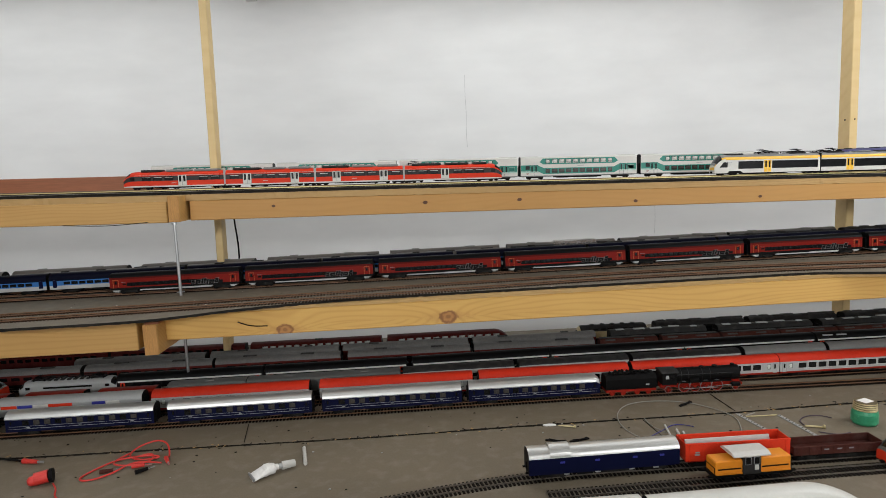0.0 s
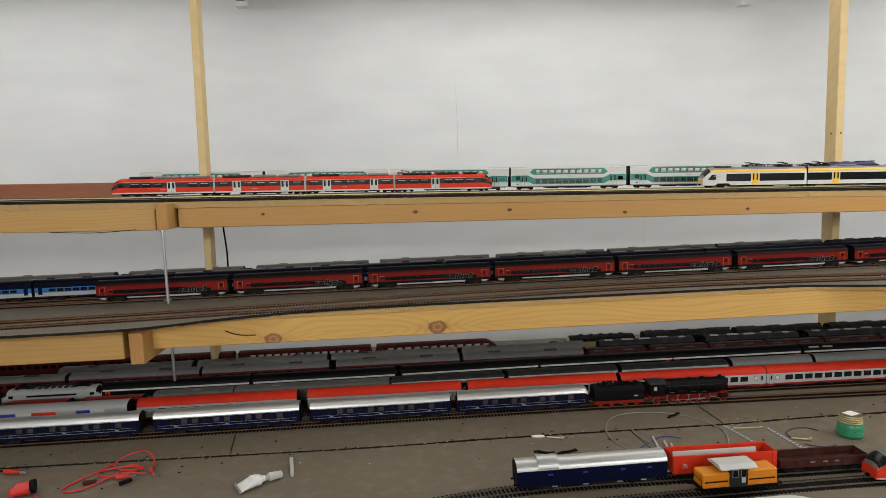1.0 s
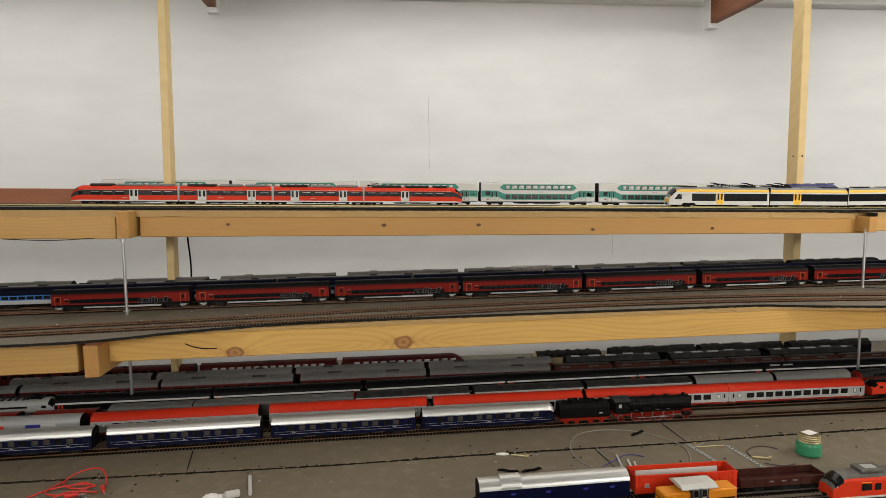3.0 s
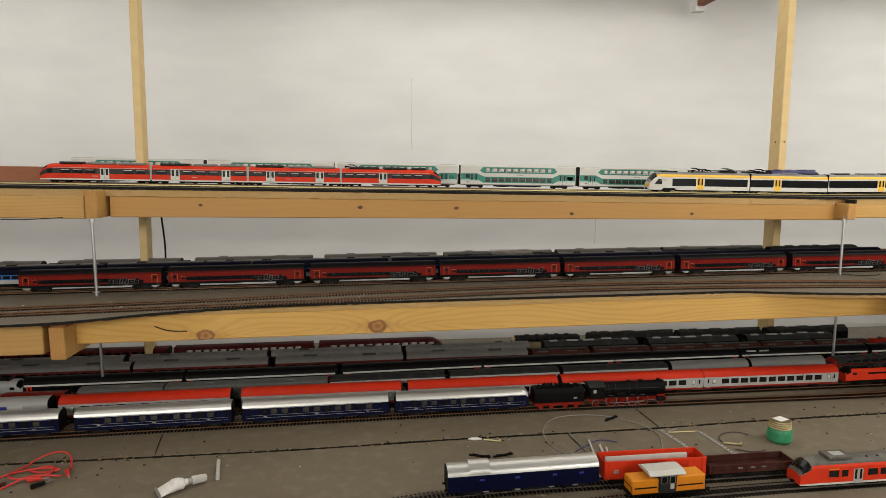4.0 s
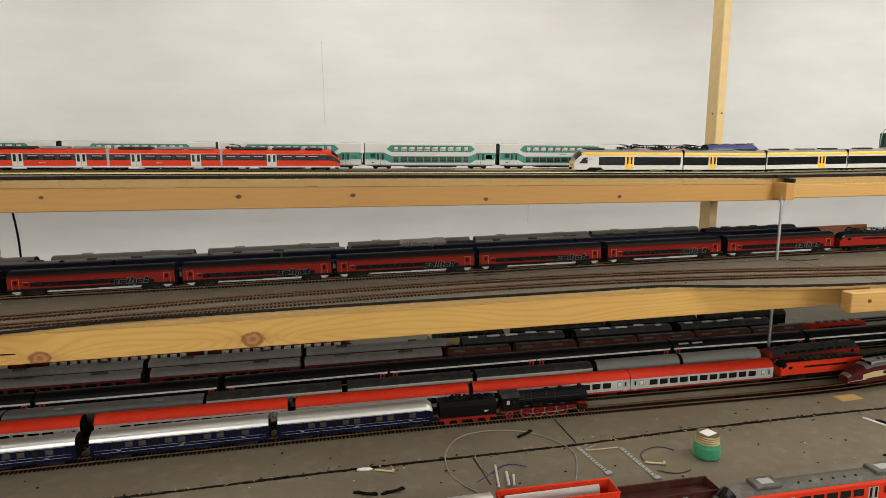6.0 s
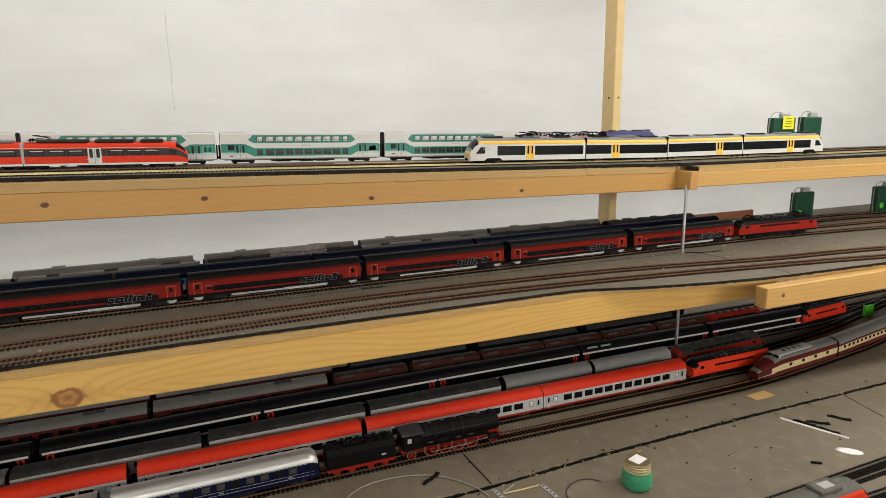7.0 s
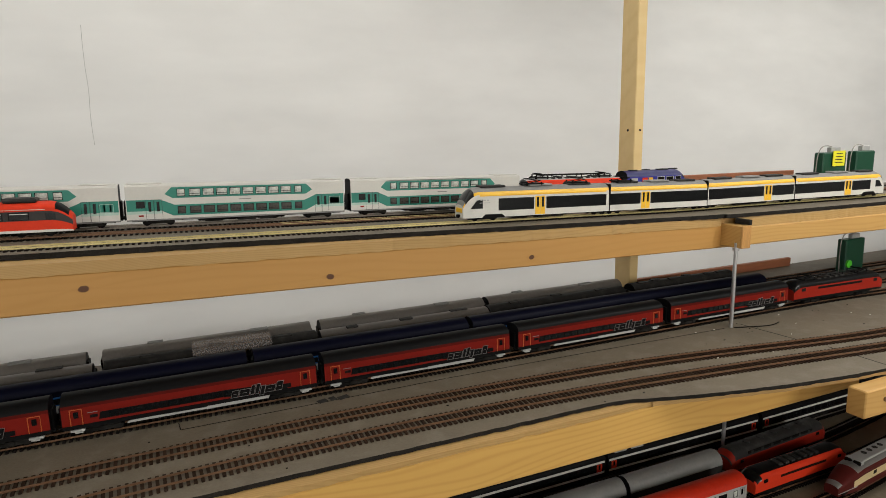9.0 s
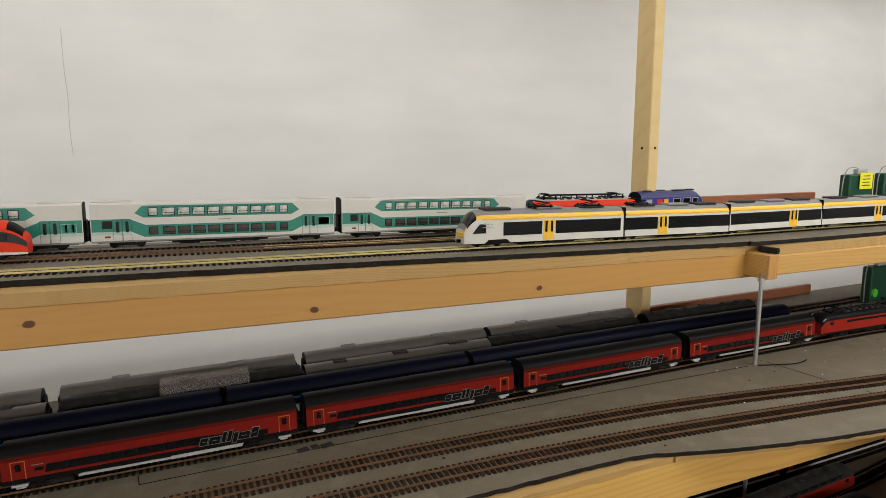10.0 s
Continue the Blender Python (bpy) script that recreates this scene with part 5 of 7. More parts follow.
def steam_engine():
    ob = thing("steam_locomotive", "black model steam locomotive with red wheels", "locomotive")
    L = S * 0.182
    x0, x1 = -L / 2, L / 2
    b = bmesh.new()
    rod(b, (x0 + 0.034, 0, 0.0325), (x1 - 0.020, 0, 0.0325), 0.0140, 20)
    rod(b, (x1 - 0.022, 0, 0.0325), (x1 - 0.006, 0, 0.0325), 0.0146, 20)
    rod(b, (x1 - 0.006, 0, 0.0325), (x1 - 0.003, 0, 0.0325), 0.0095, 20, r2=0.006)
    part("boiler", b, "black", ob)
    b = bmesh.new()
    box(b, x0 + 0.006, x0 + 0.036, -0.0165, 0.0165, 0.0175, 0.0425, bevel=0.001)
    part("cab", b, "black", ob)
    b = bmesh.new()
    loft(b, [[(x, 0.018 * math.cos(a), 0.0420 + 0.0055 * math.sin(a)) for a in (math.pi * k / 8 for k in range(9))] for x in (x0 + 0.004, x0 + 0.038)], [0] * 8, (0, 0))
    part("cab_roof", b, "dkgrey", ob)
    pane(ob, "cab_window", x0 + 0.016, 0.0335, 0.006, 0.007, 0.0332, "ltgrey")
    pane(ob, "cab_window", x0 + 0.027, 0.0335, 0.006, 0.007, 0.0332, "glass")
    for x, r, h in ((x1 - 0.016, 0.0042, 0.0505), (x1 - 0.052, 0.006, 0.0485), (x1 - 0.078, 0.0055, 0.0480), (x1 - 0.096, 0.003, 0.0470)):
        part("chimney" if r < 0.005 and h > 0.045 else "dome", rod(bmesh.new(), (x, 0, 0.040), (x, 0, h), r, 14, r2=r * 0.85), "black", ob)
    b = bmesh.new()
    for y in (-0.0150, 0.0150):
        box(b, x0 + 0.036, x1 - 0.024, y - 0.004, y + 0.004, 0.0208, 0.0218)
        box(b, x0 + 0.060, x0 + 0.080, y - 0.003, y + 0.003, 0.0220, 0.0285, bevel=0.001)
        rod(b, (x0 + 0.04, y, 0.0335), (x1 - 0.012, y, 0.0335), 0.0006, 5)
    part("running_board", b, "black", ob)
    b = bmesh.new()
    for y in (-0.0132, 0.0132):
        box(b, x1 - 0.024, x1 - 0.006, y - 0.0045, y + 0.0045, 0.0085, 0.0165, bevel=0.002)
    part("cylinder", b, "black", ob)
    for x, r in ((x0 + 0.020, 0.0068), (x0 + 0.052, 0.0112), (x0 + 0.074, 0.0112), (x0 + 0.096, 0.0112), (x0 + 0.118, 0.0112), (x1 - 0.014, 0.0060)):
        for y in (-0.0105, 0.0105):
            b = bmesh.new()
            n = 24
            for k in range(n):
                a0, a1 = 2 * math.pi * k / n, 2 * math.pi * (k + 1) / n
                vs = [b.verts.new((rr * math.cos(a), yy, rr * math.sin(a))) for yy in (-0.0012, 0.0012) for a in (a0, a1) for rr in (r, r * 0.82)]
                for q in ((0, 1, 3, 2), (4, 5, 7, 6), (0, 2, 6, 4), (1, 3, 7, 5)):
                    b.faces.new([vs[i] for i in q])
            for k in range(9):
                a = 2 * math.pi * k / 9
                rod(b, (0, 0, 0), (r * 0.86 * math.cos(a), 0, r * 0.86 * math.sin(a)), 0.0005, 5)
            rod(b, (0, -0.0015, 0), (0, 0.0015, 0), r * 0.25, 10)
            wheel = part("wheel", b, "red_deep", ob, "red spoked wheel", at=pose(x, y, r))
            b = bmesh.new()
            for k in range(n):
                a0, a1 = 2 * math.pi * k / n, 2 * math.pi * (k + 1) / n
                vs = [b.verts.new((rr * math.cos(a), yy, rr * math.sin(a))) for yy in (-0.0015, 0.0015) for a in (a0, a1) for rr in (r * 1.01, r * 0.95)]
                for q in ((0, 1, 3, 2), (4, 5, 7, 6), (0, 2, 6, 4), (1, 3, 7, 5)):
                    b.faces.new([vs[i] for i in q])
            part("tyre", b, "metal_trim", wheel, "bright steel tyre")
    for y in (-0.0128, 0.0128):
        part("coupling_rod", box(bmesh.new(), x0 + 0.050, x0 + 0.120, y - 0.0004, y + 0.0004, 0.0071, 0.0080), "steel", ob, "steel coupling rod")
        part("main_rod", rod(bmesh.new(), (x0 + 0.074, y * 1.08, 0.0078), (x1 - 0.024, y * 1.08, 0.0120), 0.0005, 6), "steel", ob, "steel main rod")
        part("sand_pipe", rod(bmesh.new(), (x0 + 0.070, y * 0.95, 0.0215), (x0 + 0.064, y * 0.95, 0.0060), 0.0004, 5), "black", ob)
    for x in (x0 + 0.046, x0 + 0.060, x0 + 0.088, x0 + 0.104):
        part("boiler_band", rod(bmesh.new(), (x - 0.0005, 0, 0.0325), (x + 0.0005, 0, 0.0325), 0.01425, 20), "dkgrey", ob, "dark boiler band")
    for z, y in ((0.0405, -0.0100), (0.0365, -0.0136)):
        part("boiler_pipe", rod(bmesh.new(), (x0 + 0.036, y, z), (x1 - 0.020, y, z), 0.0007, 6), "dkgrey", ob, "thin pipe along the boiler")
    part("frame", box(bmesh.new(), x0 + 0.006, x1 - 0.004, -0.007, 0.007, 0.010, 0.020), "red_deep", ob)
    part("buffer_beam", box(bmesh.new(), x1 - 0.005, x1 - 0.002, -0.015, 0.015, 0.0105, 0.0155, bevel=0.0005), "red_deep", ob)
    return ob


run(steam_engine(), LOW["R2"], [(0.668, 0.850)])


def tender():
    ob = thing("coal_tender", "black model coal tender on red bogies", "tender")
    L = S * 0.108
    b = bmesh.new()
    loft(b, [[(x, y, z) for y, z in ((-0.0155, 0.0140), (-0.0165, 0.020), (-0.0165, 0.0340), (-0.011, 0.0415), (0.011, 0.0415), (0.0165, 0.0340), (0.0165, 0.020), (0.0155, 0.0140))] for x in (-L / 2, L / 2)], [0] * 7, (0, 0))
    part("tank", b, "black", ob)
    b = bmesh.new()
    rnd = random.Random(5)
    for k in range(60):
        x, y = rnd.uniform(-L * 0.4, L * 0.42), rnd.uniform(-0.010, 0.010)
        blob(b, (x, y, 0.0415 + 0.004 * (1 - (x / L) ** 2 * 4) * rnd.uniform(0.3, 1.1)), (rnd.uniform(0.0012, 0.003),) * 3, seg=6)
    tagged(part("coal", b, "underframe", ob, "heaped black coal"), kind="stuff")
    part("frame", box(bmesh.new(), -L / 2, L / 2, -0.0145, 0.0145, 0.0085, 0.0135, bevel=0.0006), "red_deep", ob, "red frame")
    for x in (-L * 0.36, -L * 0.14, L * 0.14, L * 0.36):
        b = bmesh.new()
        for y in (-0.0085, 0.0085):
            rod(b, (0, y - 0.0012, 0.0055), (0, y + 0.0012, 0.0055), 0.0055, 14)
        part("wheelset", b, "red_deep", ob, at=pose(x, 0, 0))
    pane(ob, "number_bar", L * 0.32, 0.0225, 0.007, 0.0025, 0.0332, "ltgrey")
    return ob


run(tender(), LOW["R2"], [(0.552, 0.664)])


def red_white_coach(L):
    ob = thing("passenger_coach", "light grey model coach with a red roof and dark windows", "coach", "red-roofed train")
    w = 0.0335
    hull(ob, L, w, 0.0095, 0.0335, 0.0465, [(0.0130, "red_deep"), (0.0335, "ltgrey")], "red_roof", arc=9)
    chassis(ob, L, w)
    add_bogies(ob, (-L * 0.36, L * 0.36))
    n = 11
    step = L * 0.76 / n
    for k in range(n):
        pane(ob, "window", -L * 0.38 + step * (k + 0.5), 0.0245, step * 0.80, 0.0112, w - 0.0003, "glass", "offwhite", 0.0005)
    for s in (-1, 1):
        pane(ob, "window", s * (L / 2 - 0.0225), 0.0245, 0.007, 0.0088, w - 0.0003, "glass_lit", "dkgrey", 0.0004)
        pane(ob, "door", s * (L / 2 - 0.0095), 0.0215, 0.0080, 0.0190, w - 0.0004, "ltgrey", "grey", 0.0003)
        pane(ob, "door_window", s * (L / 2 - 0.0095), 0.0250, 0.0034, 0.0090, w + 0.0002, "glass")
    return ob


run(red_white_coach(0.308), LOW["R3"], [(-0.418, -0.066), (-0.062, 0.285), (0.290, 0.624), (0.630, 0.964), (0.969, 1.290)])
flag = roofed_wagon(0.276, "grey-roofed model coach with a red, blue and white stripe", "red-roofed train", "ltgrey", "ltgrey", low="dkgrey", nbits=0, windows=0)
for x, wd, m in ((-0.115, 0.03, "red"), (-0.085, 0.028, "violet"), (-0.055, 0.028, "white"), (-0.018, 0.045, "red"), (0.055, 0.026, "violet"), (0.082, 0.026, "white")):
    pane(flag, "stripe", x, 0.0315, wd, 0.006, 0.0332, m)
run(flag, LOW["R3"], [(-0.723, -0.428), (-1.03, -0.735)])


def diesel_loco(L, label, group, body, roof):
    ob = thing("diesel_locomotive", label, "locomotive", group)
    w = 0.0345
    hull(ob, L, w, 0.0095, 0.0305, 0.0440, [(0.0125, "anthracite"), (0.0305, body)], roof, nose=((0.013, 0.60, 0.90, 1.8), (0.013, 0.60, 0.90, 1.8)), screen=body, arc=5)
    chassis(ob, L, w - 0.002, ends=())
    add_bogies(ob, (-L * 0.29, L * 0.29))
    for s in (-1, 1):
        pane(ob, "cab_window", s * L * 0.40, 0.0255, 0.008, 0.0052, w - 0.0002, "glass")
        pane(ob, "headlight", s * (L / 2 - 0.002), 0.0160, 0.003, 0.003, w * 0.7, "ltgrey")
    for s in (-1, 1):
        part("engine_recess", box(bmesh.new(), -L * 0.34, L * 0.34, *sorted((s * 0.0115, s * 0.0165)), 0.0325, 0.0375, bevel=0.0006), "black", ob, "dark louvred recess under the roof")
        for k in range(7):
            x = L * (-0.30 + 0.1 * k)
            part("louvre", box(bmesh.new(), x - 0.003, x + 0.003, *sorted((s * 0.0160, s * 0.0168)), 0.0330, 0.0370), "dkgrey", ob)
    for k in range(5):
        x = L * (-0.28 + 0.14 * k)
        part("roof_fan", rod(bmesh.new(), (x, 0, 0.0435), (x, 0, 0.0455), 0.006, 14), "dkgrey", ob)
    return ob


run(diesel_loco(0.238, "red model locomotive with a broad grey roof beside the coaches", "row of grey vans", "red_deep", "dkgrey"), LOW["R3b"], [(1.333, 1.590)])
run(electric_loco(0.206, "bright red electric model locomotive with dark roof gear", "red-roofed train", "red", "black", "red", seed=17, h=0.0405, arms=()), LOW["R3"], [(1.316, 1.538)])


# -- coaches behind: grey boxes, dark roofs, silver roofs
run(roofed_wagon(0.158, "light grey model goods van with a flat roof", "row of grey vans", "van_grey", "van_grey", name="goods_van", cat="wagon", h=0.0445, zs=0.040, nbits=1, bits="grey"), LOW["R3b"], [(-0.395, -0.222), (-0.217, -0.055), (-0.049, 0.116)])
run(roofed_wagon(0.236, "white-sided model coach with a dark grey roof", "row of grey coaches", "dkgrey", "offwhite", windows=8, nbits=0, zs=0.039), LOW["R3b"], [(0.124, 0.378), (0.386, 0.646), (0.654, 0.905)])
run(roofed_wagon(0.180, "model goods van with a rounded silver-grey roof", "row of grey vans", "grey", "dkgrey", name="goods_van", cat="wagon", h=0.0480, nbits=0, zs=0.030), LOW["R3b"], [(0.917, 1.112), (1.120, 1.312)])
run(roofed_wagon(0.115, "flat red model wagon", "left yard wagons", "red_deep", "red_deep", name="goods_wagon", cat="wagon", h=0.0385, zs=0.033, nbits=0), LOW["R3b"], [(-0.70, -0.575), (-0.545, -0.42), (-0.86, -0.74)])


def black_coach(L, double=False):
    ob = thing("passenger_coach", "black model coach with a white stripe and red doors", "coach", "black and white train")
    w = 0.0335
    hull(ob, L, w, 0.0095, 0.0345, 0.0465, [(0.0345, "black")], "anthracite", arc=9)
    chassis(ob, L, w)
    add_bogies(ob, (-L * 0.36, L * 0.36))
    pane(ob, "stripe", 0, 0.0325, L * 0.985, 0.0036, w - 0.0002, "white", label="white stripe under the roof")
    pane(ob, "stripe", 0, 0.0155, L * 0.985, 0.0036, w - 0.0002, "white", label="white stripe along the sill")
    for s in (-1, 1):
        pane(ob, "door", s * (L / 2 - 0.012), 0.0235, 0.010, 0.0125, w - 0.0001, "red", label="red door")
        pane(ob, "door_window", s * (L / 2 - 0.012), 0.0250, 0.0036, 0.0072, w + 0.0004, "glass")
    n = 12
    step = L * 0.8 / n
    for k in range(n):
        pane(ob, "window", -L * 0.4 + step * (k + 0.5), 0.0250, step * 0.8, 0.008, w - 0.0003, "glass")
    if double:
        for x in (-0.42, -0.32):
            part("roof_panel", box(bmesh.new(), L * x - 0.012, L * x + 0.012, -0.0150, -0.0095, 0.0405, 0.0432, bevel=0.0004), "ltgrey", ob)
        pane(ob, "stripe", 0, 0.0378, L * 0.98, 0.0012, w * 0.93, "ltgrey")
    return ob


run(black_coach(0.310), LOW["R4"], [(-0.53, -0.215), (-0.208, 0.139), (0.146, 0.476), (0.483, 0.809), (0.816, 1.138)])
run(black_coach(0.279), LOW["R4"], [(1.510, 1.811)])
run(black_coach(0.328, True), LOW["R4"], [(1.148, 1.502)])
run(electric_loco(0.170, "bright red electric model locomotive at the end of the black train", "black and white train", "red", "dkgrey", "red", seed=2), LOW["R4"], [(1.821, 2.004)])


def silver_engine():
    ob = electric_loco(0.205, "silver-grey streamlined model locomotive with dark windows", "left yard locomotives", "ltgrey", "ltgrey", "ltgrey", seed=11)
    return ob


run(silver_engine(), LOW["R4"], [(-0.765, -0.535)])
run(electric_loco(0.20, "red and grey electric model locomotive", "left yard locomotives", "red", "grey", "red", seed=12), LOW["R4"], [(-1.02, -0.80)])

MAROON = [(-0.98, -0.66), (-0.65, -0.356), (-0.35, -0.027), (-0.021, 0.295), (0.301, 0.608)]
run(roofed_wagon(0.286, "dark maroon model coach with a dusty grey roof", "maroon coaches", "roof_dusty", "red_dark", windows=9, nbits=2, bits="dkgrey", seed=6), LOW["R5"], MAROON)


def hopper(L):
    ob = thing("goods_wagon", "brown model goods wagon with sloping dark roof and pale plate", "wagon", "brown goods wagons")
    b = bmesh.new()
    loft(b, [[(x, y, z) for y, z in ((-0.0165, 0.011), (-0.0165, 0.030), (-0.010, 0.040), (-0.004, 0.0425), (0.004, 0.0425), (0.010, 0.040), (0.0165, 0.030), (0.0165, 0.011))] for x in (-L / 2, L / 2)], [0] * 7, (0, 0))
    part("body", b, "brown", ob)
    chassis(ob, L, 0.0335, gangway=False)
    add_bogies(ob, (-L * 0.33, L * 0.33))
    b = bmesh.new()
    for k in range(9):
        x = L * (-0.44 + 0.11 * k)
        box(b, x - 0.001, x + 0.001, -0.0172, 0.0172, 0.012, 0.030)
    part("ribs", b, "brown", ob)
    part("roof_walk", box(bmesh.new(), -L * 0.48, L * 0.48, -0.0055, 0.0055, 0.0425, 0.0440, bevel=0.0004), "dkgrey", ob)
    pane(ob, "plate", L * 0.1, 0.0215, 0.02, 0.005, 0.0332, "grey")
    for x in (-0.32, 0.18):
        part("hatch", box(bmesh.new(), L * x - 0.012, L * x + 0.012, -0.0125, -0.0075, 0.0385, 0.0412, bevel=0.0005), "sooty", ob)
    return ob


run(hopper(0.139), LOW["R5"], [(0.622, 0.774), (0.784, 0.936), (0.942, 1.091), (1.099, 1.240), (1.250, 1.399), (1.407, 1.556)])
run(diesel_loco(0.170, "dark red model diesel locomotive under the shelf", "brown goods wagons", "red_deep", "red_deep"), LOW["R5"], [(1.563, 1.746)])
run(roofed_wagon(0.304, "dark model coach with a grey roof", "back row of coaches", "roof_dusty", "red_dark", windows=8, nbits=2, seed=9), LOW["R5b"], [(-0.715, -0.385), (-0.375, -0.046), (-0.038, 0.292), (0.302, 0.630)])
run(roofed_wagon(0.24, "dark coach with a silver-edged black roof", "back row of coaches", "dkgrey", "anthracite", windows=8, nbits=5, bits="ltgrey", seed=13), LOW["R5b"], [(0.662, 0.936), (0.948, 1.228), (1.240, 1.505)])
run(roofed_wagon(0.325, "dark maroon model railcar coach with unlit windows", "maroon railcar train", "red_dark", "red_dark", windows=14, wmat="glass", nbits=1, zs=0.0405, h=0.047, wz=0.0355), LOW["R6"], [(-1.01, -0.66), (-0.654, -0.303)])
run(roofed_wagon(0.325, "maroon model railcar coach with a row of small windows", "maroon railcar train", "red_dark", "red_dark", windows=14, wmat="glass_lit", nbits=1, zs=0.0405, h=0.047, wz=0.0355), LOW["R6"], [(-0.297, 0.068)])
run(roofed_wagon(S * 0.336, "maroon model railcar end coach with a sloping nose", "maroon railcar train", "red_dark", "red_dark", windows=12, wmat="glass_lit", nbits=0, zs=0.0405, h=0.047, wz=0.0355, nose=(None, (0.04, 0.35, 0.8, 2.0)), screen="red_dark"), LOW["R6"], [(0.076, 0.412)])
run(diesel_loco(0.188, "cream and black model locomotive with a rounded cab", "old dark train", "cream", "dkgrey"), LOW["R6"], [(0.599, 0.80)])
run(roofed_wagon(0.230, "old black model coach with a riveted roof", "old dark train", "dkgrey", "black", windows=9, nbits=7, bits="dkgrey", seed=21), LOW["R6"], [(0.815, 1.068), (1.078, 1.332), (1.349, 1.602)])


# -- maroon and cream diesel train entering from the curve
def cream_train(L, nose, label):
    ob = thing("railcar", label, "railcar", "maroon and cream train")
    w = 0.0335
    hull(ob, L, w, 0.0075, 0.0335, 0.0445, [(0.0150, "red_dark"), (0.0170, "red_dark"), (0.0290, "cream"), (0.0335, "red_dark")], "cream_roof", nose=nose, screen="red_dark", roof_sides=1, side_roof="red_dark" if nose[0] else "cream_roof", cap="red_dark", hood=((0.0165, 0.0335, 0.42, "red_dark"), (0.0150, 0.0170, 0.62, "ltgrey")) if nose[0] else ())
    chassis(ob, L, w, ends=(1,) if nose[0] else (-1, 1))
    add_bogies(ob, (-L * 0.33, L * 0.33))
    lo = -L * 0.22 if nose[0] else -L * 0.44
    n = 4 if nose[0] else 13
    step = (L * 0.44 - lo) / n
    for k in range(n):
        pane(ob, "window", lo + step * (k + 0.5), 0.0245, min(0.009, step * 0.6), 0.0058, w - 0.0002, "glass")
    if nose[0]:
        part("roof_cover", box(bmesh.new(), -L / 2 + 0.062, L * 0.18, -0.0105, 0.0105, 0.0425, 0.0462, bevel=0.0012), "ltgrey", ob, "silver roof cover of the engine room")
        for k in range(4):
            part("roof_vent", rod(bmesh.new(), (-L * 0.13 + 0.016 * k, 0.002, 0.0458), (-L * 0.13 + 0.016 * k, 0.002, 0.0468), 0.0042, 12), "dkgrey", ob)
        for y in (-0.0062, 0.0062):
            part("windscreen", box(bmesh.new(), -L / 2 + 0.052, -L / 2 + 0.060, y - 0.0052, y + 0.0052, 0.0400, 0.0462, bevel=0.001), "glass", ob)
        part("window_frame", box(bmesh.new(), -L / 2 + 0.055, -L / 2 + 0.0635, -0.0118, 0.0118, 0.0400, 0.0468, bevel=0.001), "ltgrey", ob)
    return ob


run(cream_train(0.243, ((0.064, 0.40, 0.60, 1.75), None), "maroon and cream model diesel power car with a rounded nose"), LOW["R2"], [(1.430, 1.692)])
run(cream_train(0.262, (None, None), "maroon and cream model coach with a silver roof"), LOW["R2"], [(1.696, 1.972), (1.978, 2.254)])

# -- front siding
baggage = thing("baggage_coach", "dark blue model baggage coach with a silver roof", "coach")
LB = S * 0.243
hull(baggage, LB, 0.0335, 0.0095, 0.0335, 0.0455, [(0.0335, "blue")], "silver", arc=9)
chassis(baggage, LB, 0.0335, gangway=False)
add_bogies(baggage, (-LB * 0.34, LB * 0.34))
b = bmesh.new()
loft(b, [[(x, 0.0166 * math.cos(a), 0.0345 + 0.0145 * math.sin(a)) for a in (math.pi * k / 20 for k in range(21))] for x in (-LB * 0.36, -LB * 0.225)], [0] * 20, (0, 0))
part("lookout", b, "silver", baggage, "raised silver lookout on the roof")
for x in (-0.28, -0.05, 0.2, 0.38):
    pane(baggage, "plate", LB * x, 0.0265, 0.007, 0.003, 0.0332, "violet")
    pane(baggage, "axle_box", LB * x * 0.9, 0.0075, 0.008, 0.0014, 0.031, "ltgrey")
part("hand_rail", rod(bmesh.new(), (-LB / 2 - 0.003, -0.012, 0.011), (-LB / 2 - 0.003, -0.012, 0.030), 0.0006, 5), "black", baggage)
run(baggage, LOW["R1"], [(0.329, 0.572)])


def open_wagon(L, label, mat, h, inner):
    ob = thing("open_wagon", label, "wagon", "open goods wagons")
    w, t = 0.034, 0.0012
    part("floor_plate", box(bmesh.new(), -L / 2, L / 2, -w / 2, w / 2, 0.0115, 0.0130), inner, ob)
    for y in (-w / 2, w / 2 - t):
        b = box(bmesh.new(), -L / 2, L / 2, y, y + t, 0.0128, h, bevel=0.0003)
        for k in range(8):
            x = L * (-0.46 + 0.92 * k / 7)
            y0 = y - 0.0008 if y < 0 else y + t
            box(b, x - 0.0009, x + 0.0009, y0, y0 + 0.0008, 0.0128, h - 0.001)
        box(b, -L / 2 - 0.0005, L / 2 + 0.0005, y - 0.0006, y + t + 0.0006, h - 0.0012, h + 0.0004, bevel=0.0003)
        part("side_wall", b, mat, ob)
    for s in (-1, 1):
        x0, x1 = sorted((s * (L / 2 - t), s * L / 2))
        part("end_wall", box(bmesh.new(), x0, x1, -w / 2 + t, w / 2 - t, 0.0128, h, bevel=0.0003), mat, ob)
    chassis(ob, L, w, 0.005, 0.0115, gangway=False)
    add_bogies(ob, (-L * 0.32, L * 0.32))
    return ob


